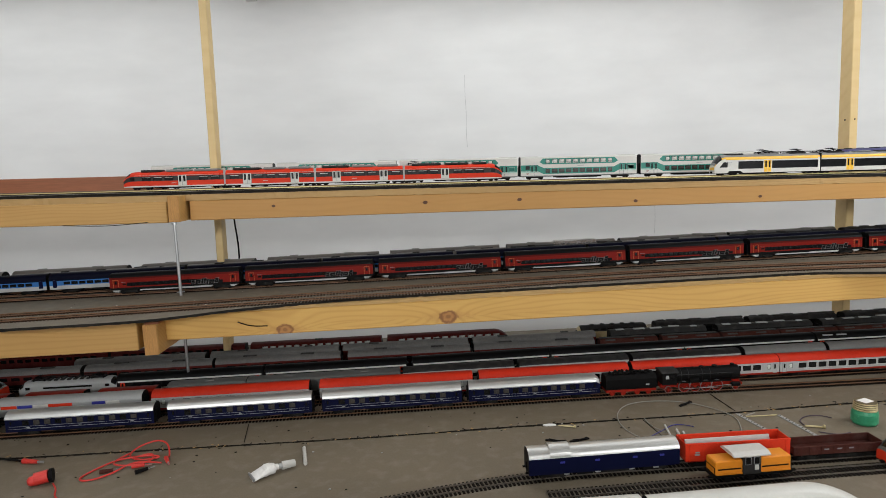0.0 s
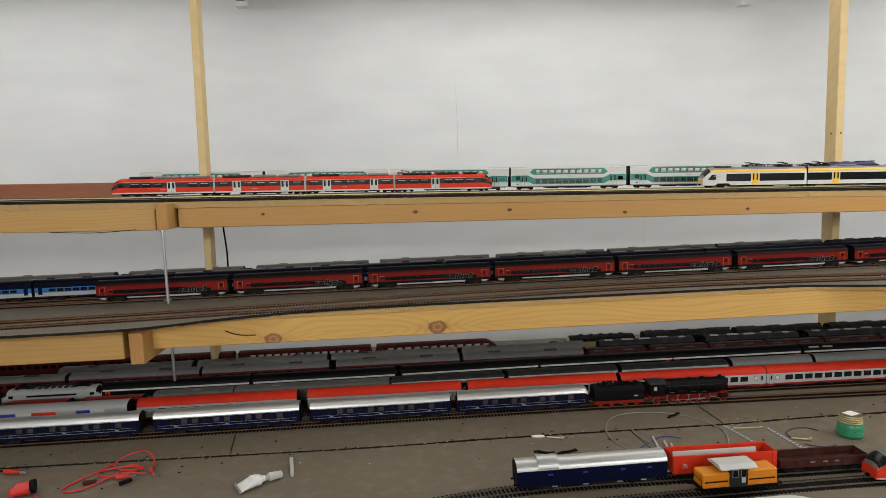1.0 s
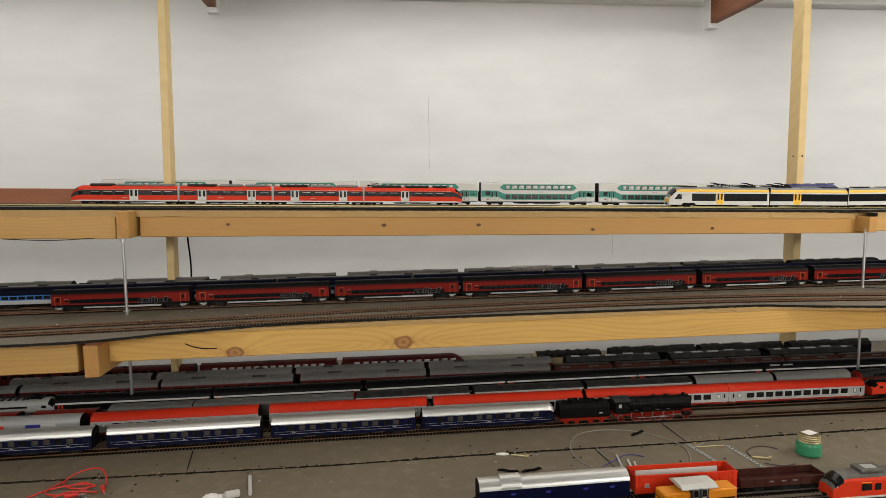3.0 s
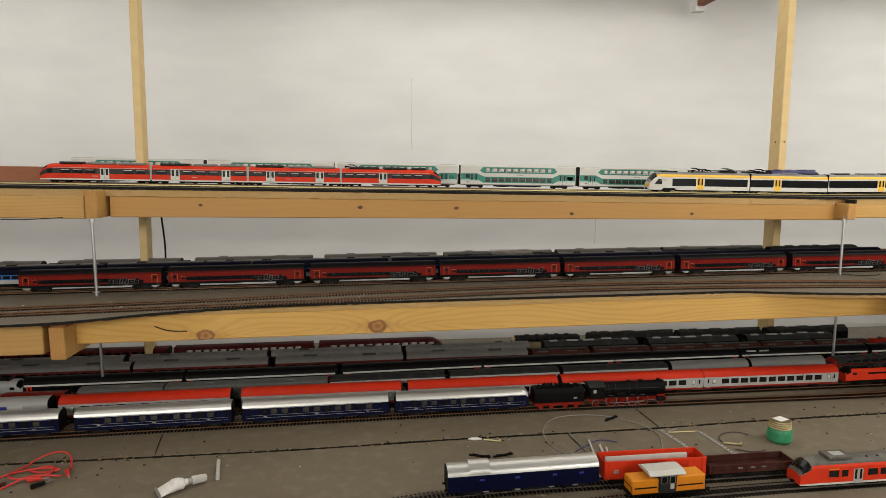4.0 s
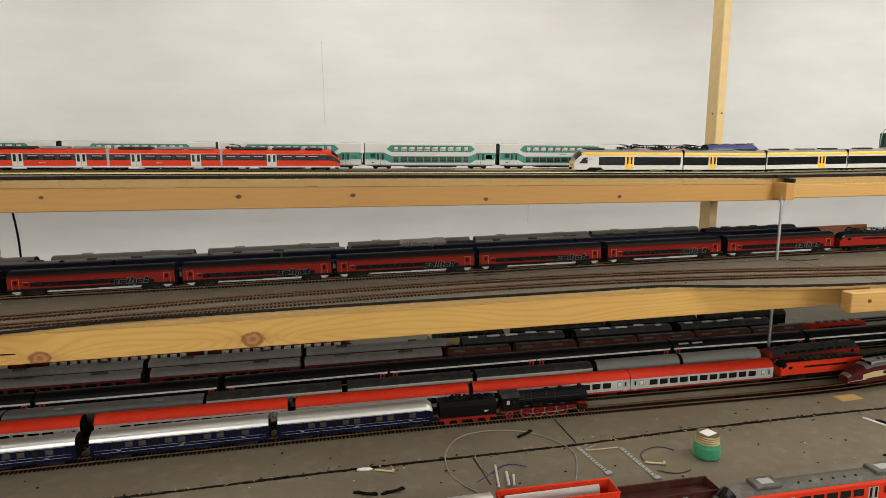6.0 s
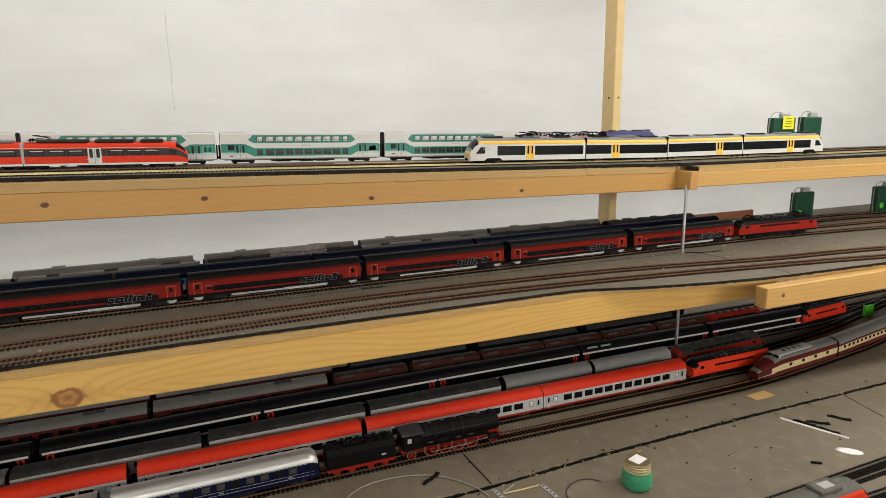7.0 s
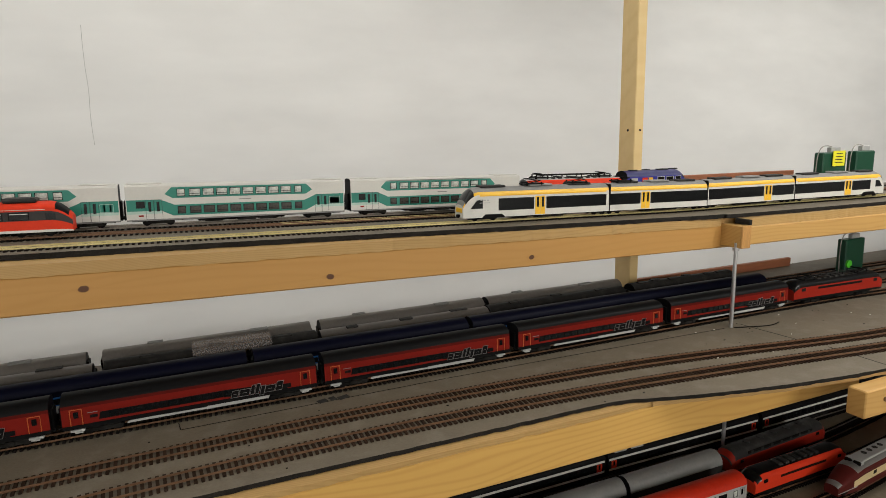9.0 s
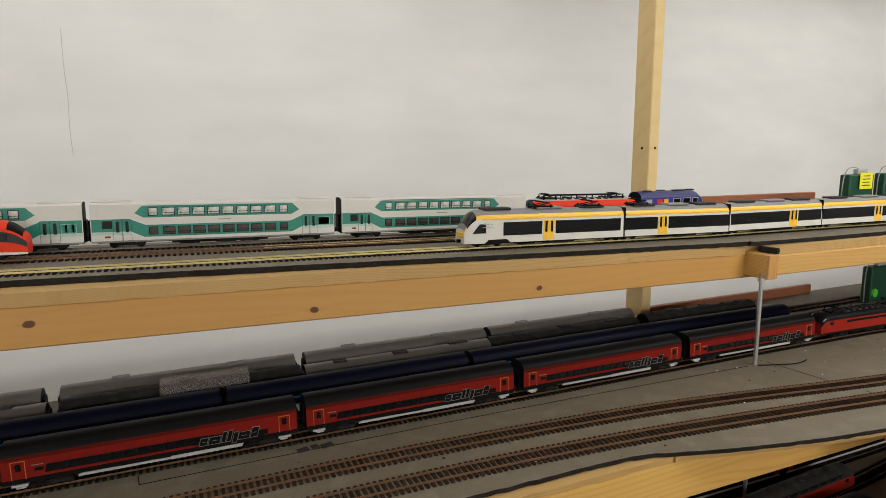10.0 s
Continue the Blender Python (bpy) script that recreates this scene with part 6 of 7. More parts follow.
red_wagon = open_wagon(S * 0.170, "bright red open model goods wagon", "red", 0.0395, "red_deep")
for k, z in enumerate((0.0225, 0.026)):
    x0, x1 = -S * 0.066 - 0.004 + 0.001 * k, -S * 0.066 + 0.004 - 0.001 * k
    plate(red_wagon, "lettering_bar", [(x0, z - 0.0011), (x1, z - 0.0011), (x1, z + 0.0011), (x0, z + 0.0011)], 0.0342, "ltgrey", label="pale worn lettering bar")
run(red_wagon, LOW["R1"], [(0.581, 0.753)])
brown_wagon = open_wagon(S * 0.151, "dark brown open model goods wagon", "brown", 0.0245, "brown")
for x in (-0.02, 0.0, 0.018):
    plate(brown_wagon, "lettering_bar", [(x - 0.0035, 0.0180), (x + 0.0035, 0.0180), (x + 0.0035, 0.0200), (x - 0.0035, 0.0200)], 0.0342, "grey")
run(brown_wagon, LOW["R1"], [(0.758, 0.909)])
solid("plastic_strip", box(bmesh.new(), -0.066, 0.066, -0.0012, 0.0012, 0, 0.0225, bevel=0.0004), "offwhite", "white plastic strip leaning in the red wagon", "strip", m=pose(S * 0.664, S * 0.962 + 0.006, Z_LOW + RAIL + 0.0132, -18, 0, 1.0))


def shunter():
    ob = thing("shunting_locomotive", "orange model shunting locomotive with a grey cab and white roof", "locomotive")
    L = S * 0.125
    for x0, x1, h in ((-L * 0.48, -L * 0.12, 0.0335), (L * 0.08, L * 0.49, 0.0350)):
        b = box(bmesh.new(), x0, x1, -0.0130, 0.0130, 0.0145, h, bevel=0.0016)
        part("hood", b, "orange", ob, "orange engine hood")
        part("grille", box(bmesh.new(), x0 + 0.004, x1 - 0.004, -0.0134, 0.0134, 0.0205, 0.0225), "anthracite", ob)
        part("sill", box(bmesh.new(), x0 + 0.001, x1 - 0.001, -0.0140, 0.0140, 0.0135, 0.0160), "orange", ob)
    part("cab", box(bmesh.new(), -L * 0.135, L * 0.095, -0.0155, 0.0155, 0.0125, 0.0415, bevel=0.0008), "dkgrey", ob, "dark grey cab")
    b = bmesh.new()
    loft(b, [[(x, y, z) for y, z in ((-0.0185, 0.0400), (-0.0185, 0.0415), (-0.010, 0.0450), (0.010, 0.0450), (0.0185, 0.0415), (0.0185, 0.0400))] for x in (-L * 0.27, L * 0.20)], [0] * 5, (0, 0))
    part("cab_roof", b, "offwhite", ob, "white cab roof with worn patches")
    for x in (-0.075, 0.035):
        pane(ob, "cab_window", L * x, 0.0325, 0.0075, 0.0100, 0.0312, "glass", "metal_trim", 0.0005)
    pane(ob, "plate", L * 0.035, 0.0225, 0.006, 0.0075, 0.0313, "offwhite")
    part("frame", box(bmesh.new(), -L / 2, L / 2, -0.0140, 0.0140, 0.0090, 0.0135, bevel=0.0005), "black", ob)
    for x in (-L * 0.49, L * 0.49):
        b = bmesh.new()
        for y in (-0.013, 0.013):
            rod(b, (x, y, 0.0135), (x, y, 0.0245), 0.0005, 5)
        rod(b, (x, -0.013, 0.0245), (x, 0.013, 0.0245), 0.0005, 5)
        part("hand_rail", b, "black", ob)
    for s in (-1, 1):
        for y in (-0.0105, 0.0105):
            part("buffer", rod(bmesh.new(), (s * L / 2, y, 0.0115), (s * (L / 2 + 0.006), y, 0.0115), 0.0022, 10), "black", ob)
    for x in (-L * 0.3, 0.0, L * 0.3):
        part("wheelset", wheelset_mesh(), None, ob, at=pose(x, 0, 0))
    return ob


run(shunter(), LOW["R0"], [(0.602, 0.727)])


def light_railcar(L):
    ob = thing("railcar", "red and white regional model railcar with a dusty grey roof", "railcar")
    w = 0.0335
    hull(ob, L, w, 0.0065, 0.0325, 0.0425, [(0.0095, "white"), (0.0325, "red")], "railcar_roof", nose=((0.025, 0.46, 0.88, 2.2), (0.020, 0.46, 0.88, 2.2)), screen="glass", roof_sides=1, side_roof="red")
    chassis(ob, L, w, 0.004, 0.0075, ends=())
    add_bogies(ob, (-L * 0.34, L * 0.34))
    for s in (-1, 1):
        pane(ob, "cab_window", s * (L / 2 - 0.0275), 0.0220, 0.014, 0.0095, w - 0.0008, "glass")
        pane(ob, "window", s * (L / 2 - 0.0515), 0.0230, 0.0165, 0.0105, w - 0.0002, "glass", "red", 0.0004)
        pane(ob, "window", s * (L / 2 - 0.0695), 0.0230, 0.0105, 0.0105, w - 0.0002, "glass", "red", 0.0004)
        pane(ob, "yellow_line", s * (L / 2 - 0.0515), 0.0300, 0.016, 0.0010, w, "yellow")
        for dx in (-0.0040, 0.0040):
            leaf = s * (L / 2 - 0.0915) + dx
            pane(ob, "door", leaf, 0.0180, 0.0074, 0.0215, w - 0.0001, "ltgrey", label="light grey door leaf")
            pane(ob, "door_window", leaf, 0.0205, 0.0036, 0.0150, w + 0.0005, "glass")
        x0, x1 = sorted((s * (L / 2 - 0.046), s * (L / 2 - 0.084)))
        unit = part("roof_unit", box(bmesh.new(), x0, x1, -0.0115, 0.0115, 0.0412, 0.0468, bevel=0.0012), "railcar_roof", ob, "raised grey roof unit")
        part("roof_plate", box(bmesh.new(), x0 + 0.010, x1 - 0.009, -0.0070, 0.0050, 0.0465, 0.0474, bevel=0.0003), "ltgrey", unit, "pale plate on the roof unit")
        for y in (-0.011, 0.011):
            h0, h1 = sorted((s * (L / 2 - 0.001), s * (L / 2 - 0.006)))
            part("headlight", box(bmesh.new(), h0, h1, y - 0.002, y + 0.002, 0.0125, 0.0150, bevel=0.0005), "white", ob)
        part("coupler", box(bmesh.new(), *sorted((s * (L / 2 - 0.004), s * (L / 2 + 0.005))), -0.003, 0.003, 0.0065, 0.0090, bevel=0.0005), "black", ob)
    for x in (-0.041, -0.0205, 0.0, 0.0205, 0.041):
        pane(ob, "window", x, 0.0230, 0.0165, 0.0105, w - 0.0002, "glass", "red", 0.0004)
    for k in range(6):
        part("roof_cap", rod(bmesh.new(), (-0.044 + 0.0176 * k, -0.006, 0.0408), (-0.044 + 0.0176 * k, -0.006, 0.0425), 0.0018, 8), "black", ob)
    return ob


run(light_railcar(0.312), LOW["R0"], [(0.887, 1.223)])

white_train = thing("high_speed_car", "white model high-speed train end car with a long sloping nose", "railcar")
LW = S * 0.303
hull(white_train, LW, 0.0335, 0.0075, 0.0335, 0.0440, [(0.0100, "grey"), (0.0335, "white")], "white", nose=(None, (0.085, 0.22, 0.62, 2.0)), screen=None, arc=9)
chassis(white_train, LW, 0.0335, ends=())
add_bogies(white_train, (-LW * 0.36, LW * 0.2))
pane(white_train, "window_band", -LW * 0.18, 0.0250, LW * 0.46, 0.0075, 0.0333, "glass")
pane(white_train, "cab_window", LW * 0.26, 0.0255, 0.020, 0.0075, 0.0325, "glass")
pane(white_train, "door", LW * 0.105, 0.0220, 0.0085, 0.0190, 0.0333, "white", "grey", 0.0003)
WHITE_LINE = LOW["ICE"]
track(WHITE_LINE, "rail_grey", "sleeper", "dusty model railway track at the front of the low table")
run(white_train, WHITE_LINE, [(0.460, 0.766)])
white_coach = roofed_wagon(0.29, "white model high-speed coach with a smooth roof", "white high-speed train", "white", "white", low="grey", windows=0, nbits=0)
pane(white_coach, "window_band", 0, 0.025, 0.25, 0.0075, 0.0333, "glass")
run(white_coach, WHITE_LINE, [(0.141, 0.453), (-0.178, 0.134)])

# ---- clutter on the low table ----
pot = thing("paint_pot", "small green paint pot with a ridged brass lid and paper label", "pot")
pot.matrix_basis = pose(S * 0.979, S * 1.086, Z_LOW)
b = bmesh.new()
for z0, z1, r0, r1 in ((0.0, 0.003, 0.0175, 0.0198), (0.003, 0.019, 0.0198, 0.0202), (0.019, 0.0245, 0.0202, 0.0188)):
    rod(b, (0, 0, z0), (0, 0, z1), r0, 28, r2=r1)
part("jar", b, "jade", pot)
# The core is darker than the ridges, so the grooves read dark.
lid = part("lid", rod(bmesh.new(), (0, 0, 0.0245), (0, 0, 0.0392), 0.0172, 28), "lid_dark", pot, "brass screw lid")
for k in range(4):
    ring = rod(bmesh.new(), (0, 0, 0.0252 + 0.0036 * k), (0, 0, 0.0264 + 0.0036 * k), 0.0186 - 0.0003 * k, 28)
    rod(ring, (0, 0, 0.0264 + 0.0036 * k), (0, 0, 0.0276 + 0.0036 * k), 0.0186 - 0.0003 * k, 28, r2=0.0174)
    part("thread_ring", ring, "brass", lid, "bright brass ridge")
for k in range(3):
    part("jar_rib", rod(bmesh.new(), (0, 0, 0.0045 + 0.0055 * k), (0, 0, 0.0056 + 0.0055 * k), 0.0205, 28), "jade", pot)
part("paper_label", box(bmesh.new(), -0.0105, 0.0105, -0.0085, 0.0085, 0.0393, 0.0397), "paper", pot, "square of white paper", at=pose(0, 0, 0, 0, 0, 20))


def on_table(name, points, r, mat, label, cat, lift=0.0012):
    return wire(name, [(S * x, S * y, Z_LOW + lift + (h[0] if h else 0)) for x, y, *h in points], r, mat, label, cat)


lead = thing("test_lead", "tangled red test lead with crocodile clips", "cable")
lead.matrix_basis = pose(S * -0.350, S * 1.074, Z_LOW)
wire("cable", [(0.055, 0.028, 0.004), (0.045, 0.06, 0.010), (0.02, 0.078, 0.014), (-0.01, 0.070, 0.008), (-0.02, 0.04, 0.004), (0.01, 0.02, 0.003), (0.045, 0.028, 0.004), (0.02, 0.034, 0.006), (-0.03, 0.03, 0.003), (-0.055, -0.005, 0.002), (-0.065, -0.035, 0.002), (-0.04, -0.04, 0.002), (-0.015, -0.02, 0.003), (0.0, 0.01, 0.005), (0.03, 0.012, 0.004), (0.05, 0.008, 0.003)], 0.0015, "wire_red", "red insulated wire", "cable", lead)
wire("cable", [(-0.02, 0.05, 0.003), (-0.035, 0.02, 0.004), (-0.02, 0.0, 0.006), (0.012, 0.002, 0.004), (0.035, 0.018, 0.005), (0.02, 0.045, 0.006), (0.0, 0.03, 0.005)], 0.0015, "wire_red", "red insulated wire", "cable", lead)
for (x, y, a, m) in ((0.058, 0.012, -60, "wire_red"), (0.02, 0.0, 10, "wire_red"), (0.032, -0.016, 40, "black"), (-0.025, -0.012, 15, "brown")):
    b = bmesh.new()
    rod(b, (-0.013, 0, 0.004), (0.006, 0, 0.004), 0.0036, 10, r2=0.0026)
    box(b, 0.006, 0.017, -0.0014, 0.0014, 0.003, 0.005, mat=1, bevel=0.0004)
    part("clip", b, [m, "metal_trim"], lead, at=pose(x, y, 0, 0, 0, a))
plug = thing("terminal_plug", "round red terminal plug with a black ring", "plug")
plug.matrix_basis = pose(S * -0.474, S * 1.034, Z_LOW)
b = bmesh.new()
rod(b, (-0.008, -0.003, 0.010), (0.010, 0.003, 0.012), 0.0098, 16)
blob(b, (-0.010, -0.006, 0.009), (0.008, 0.008, 0.008))
part("knob", b, "wire_red", plug)
part("ring", rod(bmesh.new(), (0.011, 0.0033, 0.012), (0.016, 0.005, 0.012), 0.0108, 16), "black", plug)
clip = thing("crocodile_clip", "red-sleeved crocodile clip on a black lead", "clip")
clip.matrix_basis = pose(S * -0.54, S * 1.115, Z_LOW, 0, 0, -12)
part("sleeve", rod(bmesh.new(), (-0.015, 0, 0.0045), (0.012, 0, 0.0045), 0.0045, 12, r2=0.003), "wire_red", clip)
part("jaw", box(bmesh.new(), 0.012, 0.024, -0.0016, 0.0016, 0.003, 0.006, bevel=0.0005), "metal_trim", clip)
part("lead", rod(bmesh.new(), (-0.10, 0.01, 0.003), (-0.014, 0, 0.0045), 0.002, 8), "black", clip)
tube = thing("glue_tube", "crumpled white glue tube with a ribbed cap", "tube")
tube.matrix_basis = pose(S * -0.092, S * 1.022, Z_LOW, 0, 0, 30)
b = bmesh.new()
rings = []
for k in range(15):
    t = k / 14
    x = -0.030 + 0.036 * t
    wide, high = 0.0150 - 0.0050 * t ** 2, 0.0012 + 0.0066 * min(1, t * 1.5)
    ring = []
    for j in range(17):
        a = 2 * math.pi * j / 16
        dent = 1 + 0.34 * noise.noise((x * 130, 1.7 * math.cos(a), 1.7 * math.sin(a) + 4)) - 0.10 * (k % 3 == 1)
        ring.append((x + 0.0012 * noise.noise((k, math.cos(a) * 2, 9)), wide * math.cos(a) * (0.9 + 0.1 * dent), high + 0.0012 + high * math.sin(a) * dent))
    rings.append(ring)
rings += [[(x, r * math.cos(2 * math.pi * j / 16), 0.0085 + r * math.sin(2 * math.pi * j / 16)) for j in range(17)] for x, r in ((0.0085, 0.0052), (0.013, 0.0046))]
loft(b, rings, [0] * 16, (0, 0))
part("body", b, "paper", tube)
part("shoulder", rod(bmesh.new(), (0.0125, 0, 0.0085), (0.019, 0, 0.0084), 0.0042, 14), "ltgrey", tube, "grey threaded neck")
part("band", box(bmesh.new(), -0.0305, -0.0275, -0.0148, 0.0148, 0.0022, 0.0062, bevel=0.0004), "metal_trim", tube)
b = bmesh.new()
rod(b, (0.019, 0, 0.0082), (0.040, 0, 0.0072), 0.0062, 16, r2=0.0050)
cap = part("cap", b, "offwhite", tube, "ribbed white cap")
for k in range(12):
    a = 2 * math.pi * k / 12
    part("rib", rod(bmesh.new(), (0.020, 0.0061 * math.cos(a), 0.0082 + 0.0061 * math.sin(a)), (0.039, 0.0050 * math.cos(a), 0.0073 + 0.0050 * math.sin(a)), 0.0005, 5), "offwhite", cap)


def pin(x, y, length, turn, mat, label, r=0.0018):
    return solid("metal_pin", rod(bmesh.new(), (-length / 2, 0, r), (length / 2, 0, r), r, 8), mat, label, "pin", m=pose(S * x, S * y, Z_LOW, 0, 0, turn))


# Off-white colour stands in for the bright sheen of the metal tube.
pin(-0.0445, 1.078, 0.062, 102, "offwhite", "short pale metal tube on the table", 0.0030)
pin(1.277, 1.025, 0.014, -32, "black", "tiny black pin on the table")
pin(0.614, 1.089, 0.062, 80, "offwhite", "thin white plastic rod on the table")
pin(0.6285, 1.078, 0.037, 80, "offwhite", "short white plastic rod on the table", 0.0022)
pin(0.637, 1.073, 0.030, 76, "offwhite", "short white plastic rod on the table")
screw = solid("wood_screw", rod(rod(bmesh.new(), (-0.012, 0, 0.002), (0.016, 0, 0.002), 0.0014, 8), (0.015, 0, 0.0025), (0.018, 0, 0.0025), 0.0032, 10), "brass", "brass wood screw lying on the table", "screw", m=pose(S * 0.436, S * 1.142, Z_LOW, 0, 0, -20))
solid("glue_blob", blob(bmesh.new(), (0, 0, 0.001), (0.013, 0.004, 0.0025)), "paper", "dried white glue blob on the table joint", "glue", m=pose(S * 0.408, S * 1.153, Z_LOW, 0, 0, -5))
on_table("wire_loop", [(0.575, 1.05), (0.553, 1.078), (0.538, 1.126), (0.548, 1.187), (0.58, 1.232), (0.632, 1.246), (0.70, 1.234), (0.743, 1.194), (0.767, 1.145), (0.754, 1.098), (0.733, 1.055)], 0.0009, "wire_clear", "loop of thin grey wire on the table", "wire")
on_table("wire_loop", [(0.595, 1.16), (0.59, 1.12), (0.61, 1.09)], 0.0008, "wire_clear", "short bent grey wire on the table", "wire")
on_table("wire_loop", [(0.58, 1.081), (0.607, 1.10), (0.645, 1.131), (0.669, 1.109)], 0.0007, "violet", "thin blue wire on the table", "wire")
on_table("wire_loop", [(0.868, 1.082), (0.865, 1.099), (0.88, 1.12), (0.906, 1.13), (0.926, 1.125), (0.935, 1.112)], 0.0009, "wire_dark", "curl of dark violet wire on the table", "wire")
on_table("wire_loop", [(0.874, 1.058), (0.888, 1.046), (0.91, 1.042), (0.927, 1.049)], 0.0009, "wire_dark", "short bent dark wire beside a metal strip", "wire")
on_table("wire_loop", [(0.786, 1.141), (0.815, 1.139), (0.845, 1.14)], 0.0011, "brass", "thin brass wire on the table", "wire")
on_table("wire_loop", [(0.786, 1.143), (0.811, 1.156)], 0.0010, "wire_clear", "short grey wire on the table", "wire")
on_table("wire_loop", [(-0.455, 1.032), (-0.437, 1.012), (-0.428, 0.985), (-0.40, 0.962)], 0.0012, "wire_red", "thin red wire leading to the terminal plug", "wire")
for x, y, turn in ((0.881, 1.0775, -20),):
    solid("wood_screw", rod(rod(bmesh.new(), (-0.016, 0, 0.002), (0.012, 0, 0.002), 0.0017, 8), (0.0115, 0, 0.0028), (0.0145, 0, 0.0028), 0.0036, 10), "brass", "brass wood screw beside a curled wire", "screw", m=pose(S * x, S * y, Z_LOW, 0, 0, turn))
for x, y, ln, a in ((0.784, 1.112, 0.084, -80), (0.855, 1.089, 0.093, -83)):
    b = box(bmesh.new(), -ln / 2, ln / 2, -0.003, 0.003, 0, 0.0016, bevel=0.0003)
    for k in range(12):
        box(b, -ln / 2 + ln * (k + 0.3) / 12, -ln / 2 + ln * (k + 0.6) / 12, -0.0012, 0.0012, 0.0016, 0.0019, mat=1)
    box(b, ln / 2 - 0.002, ln / 2 + 0.006, -0.0055, 0.0055, 0, 0.0032, bevel=0.0008)
    solid("metal_strip", b, ["ltgrey", "black"], "thin perforated metal strip lying on the table", "strip", m=pose(S * x, S * y, Z_LOW, 0, 0, a))
for x, y, a in ((0.405, 1.083, -20), (0.447, 1.081, 15), (0.702, 1.219, 32), (1.377, 1.126, -66), (1.390, 1.092, -70), (1.400, 1.118, -40), (1.451, 1.116, -55)):
    b = bmesh.new()
    box(b, -0.018, 0.018, -0.0025, 0.0025, 0, 0.0022, bevel=0.0006)
    rod(b, (-0.012, 0.002, 0.002), (0.010, -0.005, 0.003), 0.0014, 6)
    rod(b, (-0.004, -0.004, 0.002), (0.016, 0.003, 0.002), 0.0012, 6)
    solid("coupling_part", b, "black", "small black plastic coupling part on the table", "plastic part", m=pose(S * x, S * y, Z_LOW, 0, 0, a))
solid("plaster_patch", blob(bmesh.new(), (0, 0, 0), (0.020, 0.010, 0.0012)), "paper", "flat white plaster patch on the table", "patch", m=pose(S * 1.360, S * 1.031, Z_LOW, 0, 0, -42))
solid("white_stick", box(bmesh.new(), -0.05, 0.05, -0.0016, 0.0016, 0, 0.0024, bevel=0.0004), "paper", "thin white plastic stick on the table", "stick", m=pose(S * 1.375, S * 1.1075, Z_LOW, 0, 0, -66))
solid("wood_insert", box(bmesh.new(), -0.024, 0.024, -0.011, 0.011, -0.001, 0.0006), "ply", "small pale wood insert in the table", "insert", m=pose(S * 1.401, S * 1.242, Z_LOW, 0, 0, 4))
for x0, y0, x1, y1 in ((-0.173, 1.16, -0.187, 1.243), (0.59, 1.156, 0.599, 1.07), (0.776, 1.267, 0.781, 1.172), (1.55, 1.178, 1.53, 1.09)):
    a, c = Vector((S * x0, S * y0)), Vector((S * x1, S * y1))
    d = c - a
    solid("saw_cut", box(bmesh.new(), -d.length / 2, d.length / 2, -0.0008, 0.0008, -0.0005, 0.0003), "black", "thin dark saw cut in the table top", "cut", "structure", m=pose((a.x + c.x) / 2, (a.y + c.y) / 2, Z_LOW, 0, 0, math.degrees(math.atan2(d.y, d.x))))
rnd = random.Random(77)
b = bmesh.new()
for k in range(150):
    x, y = rnd.uniform(-0.7, 1.7), rnd.uniform(0.93, 1.24)
    r = rnd.uniform(0.0004, 0.0012)
    box(b, S * x - r * 1.6, S * x + r * 1.6, S * y - r, S * y + r, Z_LOW, Z_LOW + r, mat=1 if k % 6 == 0 else 0)
solid("crumbs", b, ["deck_edge", "ltgrey"], "scattered crumbs and dust specks on the table", "debris", "stuff")
b = bmesh.new()
for k in range(260):
    x = rnd.uniform(-0.62, 1.75)
    y = float(np.interp(x, [q[0] for q in JOINT], [q[1] for q in JOINT])) + rnd.gauss(0, 0.006)
    ln, wd, turn = rnd.uniform(0.0008, 0.0040), rnd.uniform(0.0003, 0.0009), rnd.uniform(0, math.pi)
    c, q = Vector((S * x, S * y)), Vector((math.cos(turn), math.sin(turn)))
    n = Vector((-q.y, q.x))
    vs = [b.verts.new((v.x, v.y, Z_LOW + z)) for z in (0.0001, wd) for v in (c - q * ln - n * wd, c + q * ln - n * wd, c + q * ln + n * wd, c - q * ln + n * wd)]
    for f in ((0, 1, 2, 3), (4, 5, 6, 7), (0, 1, 5, 4), (1, 2, 6, 5), (2, 3, 7, 6), (3, 0, 4, 7)):
        b.faces.new([vs[i] for i in f]).material_index = k % 3
solid("splinters", b, ["ply", "deck_edge", "deck_edge"], "wood splinters and crumbs along the table joint", "debris", "stuff")
b = bmesh.new()
for k in range(110):
    x, y = rnd.uniform(-0.6, 1.9), rnd.uniform(1.30, 1.47)
    r = rnd.uniform(0.0003, 0.0008)
    box(b, S * x - r * 1.6, S * x + r * 1.6, S * y - r, S * y + r, Z_MID, Z_MID + r, mat=0 if k % 3 else 1)
solid("crumbs", b, ["black", "paper"], "scattered crumbs on the middle shelf", "debris", "stuff")


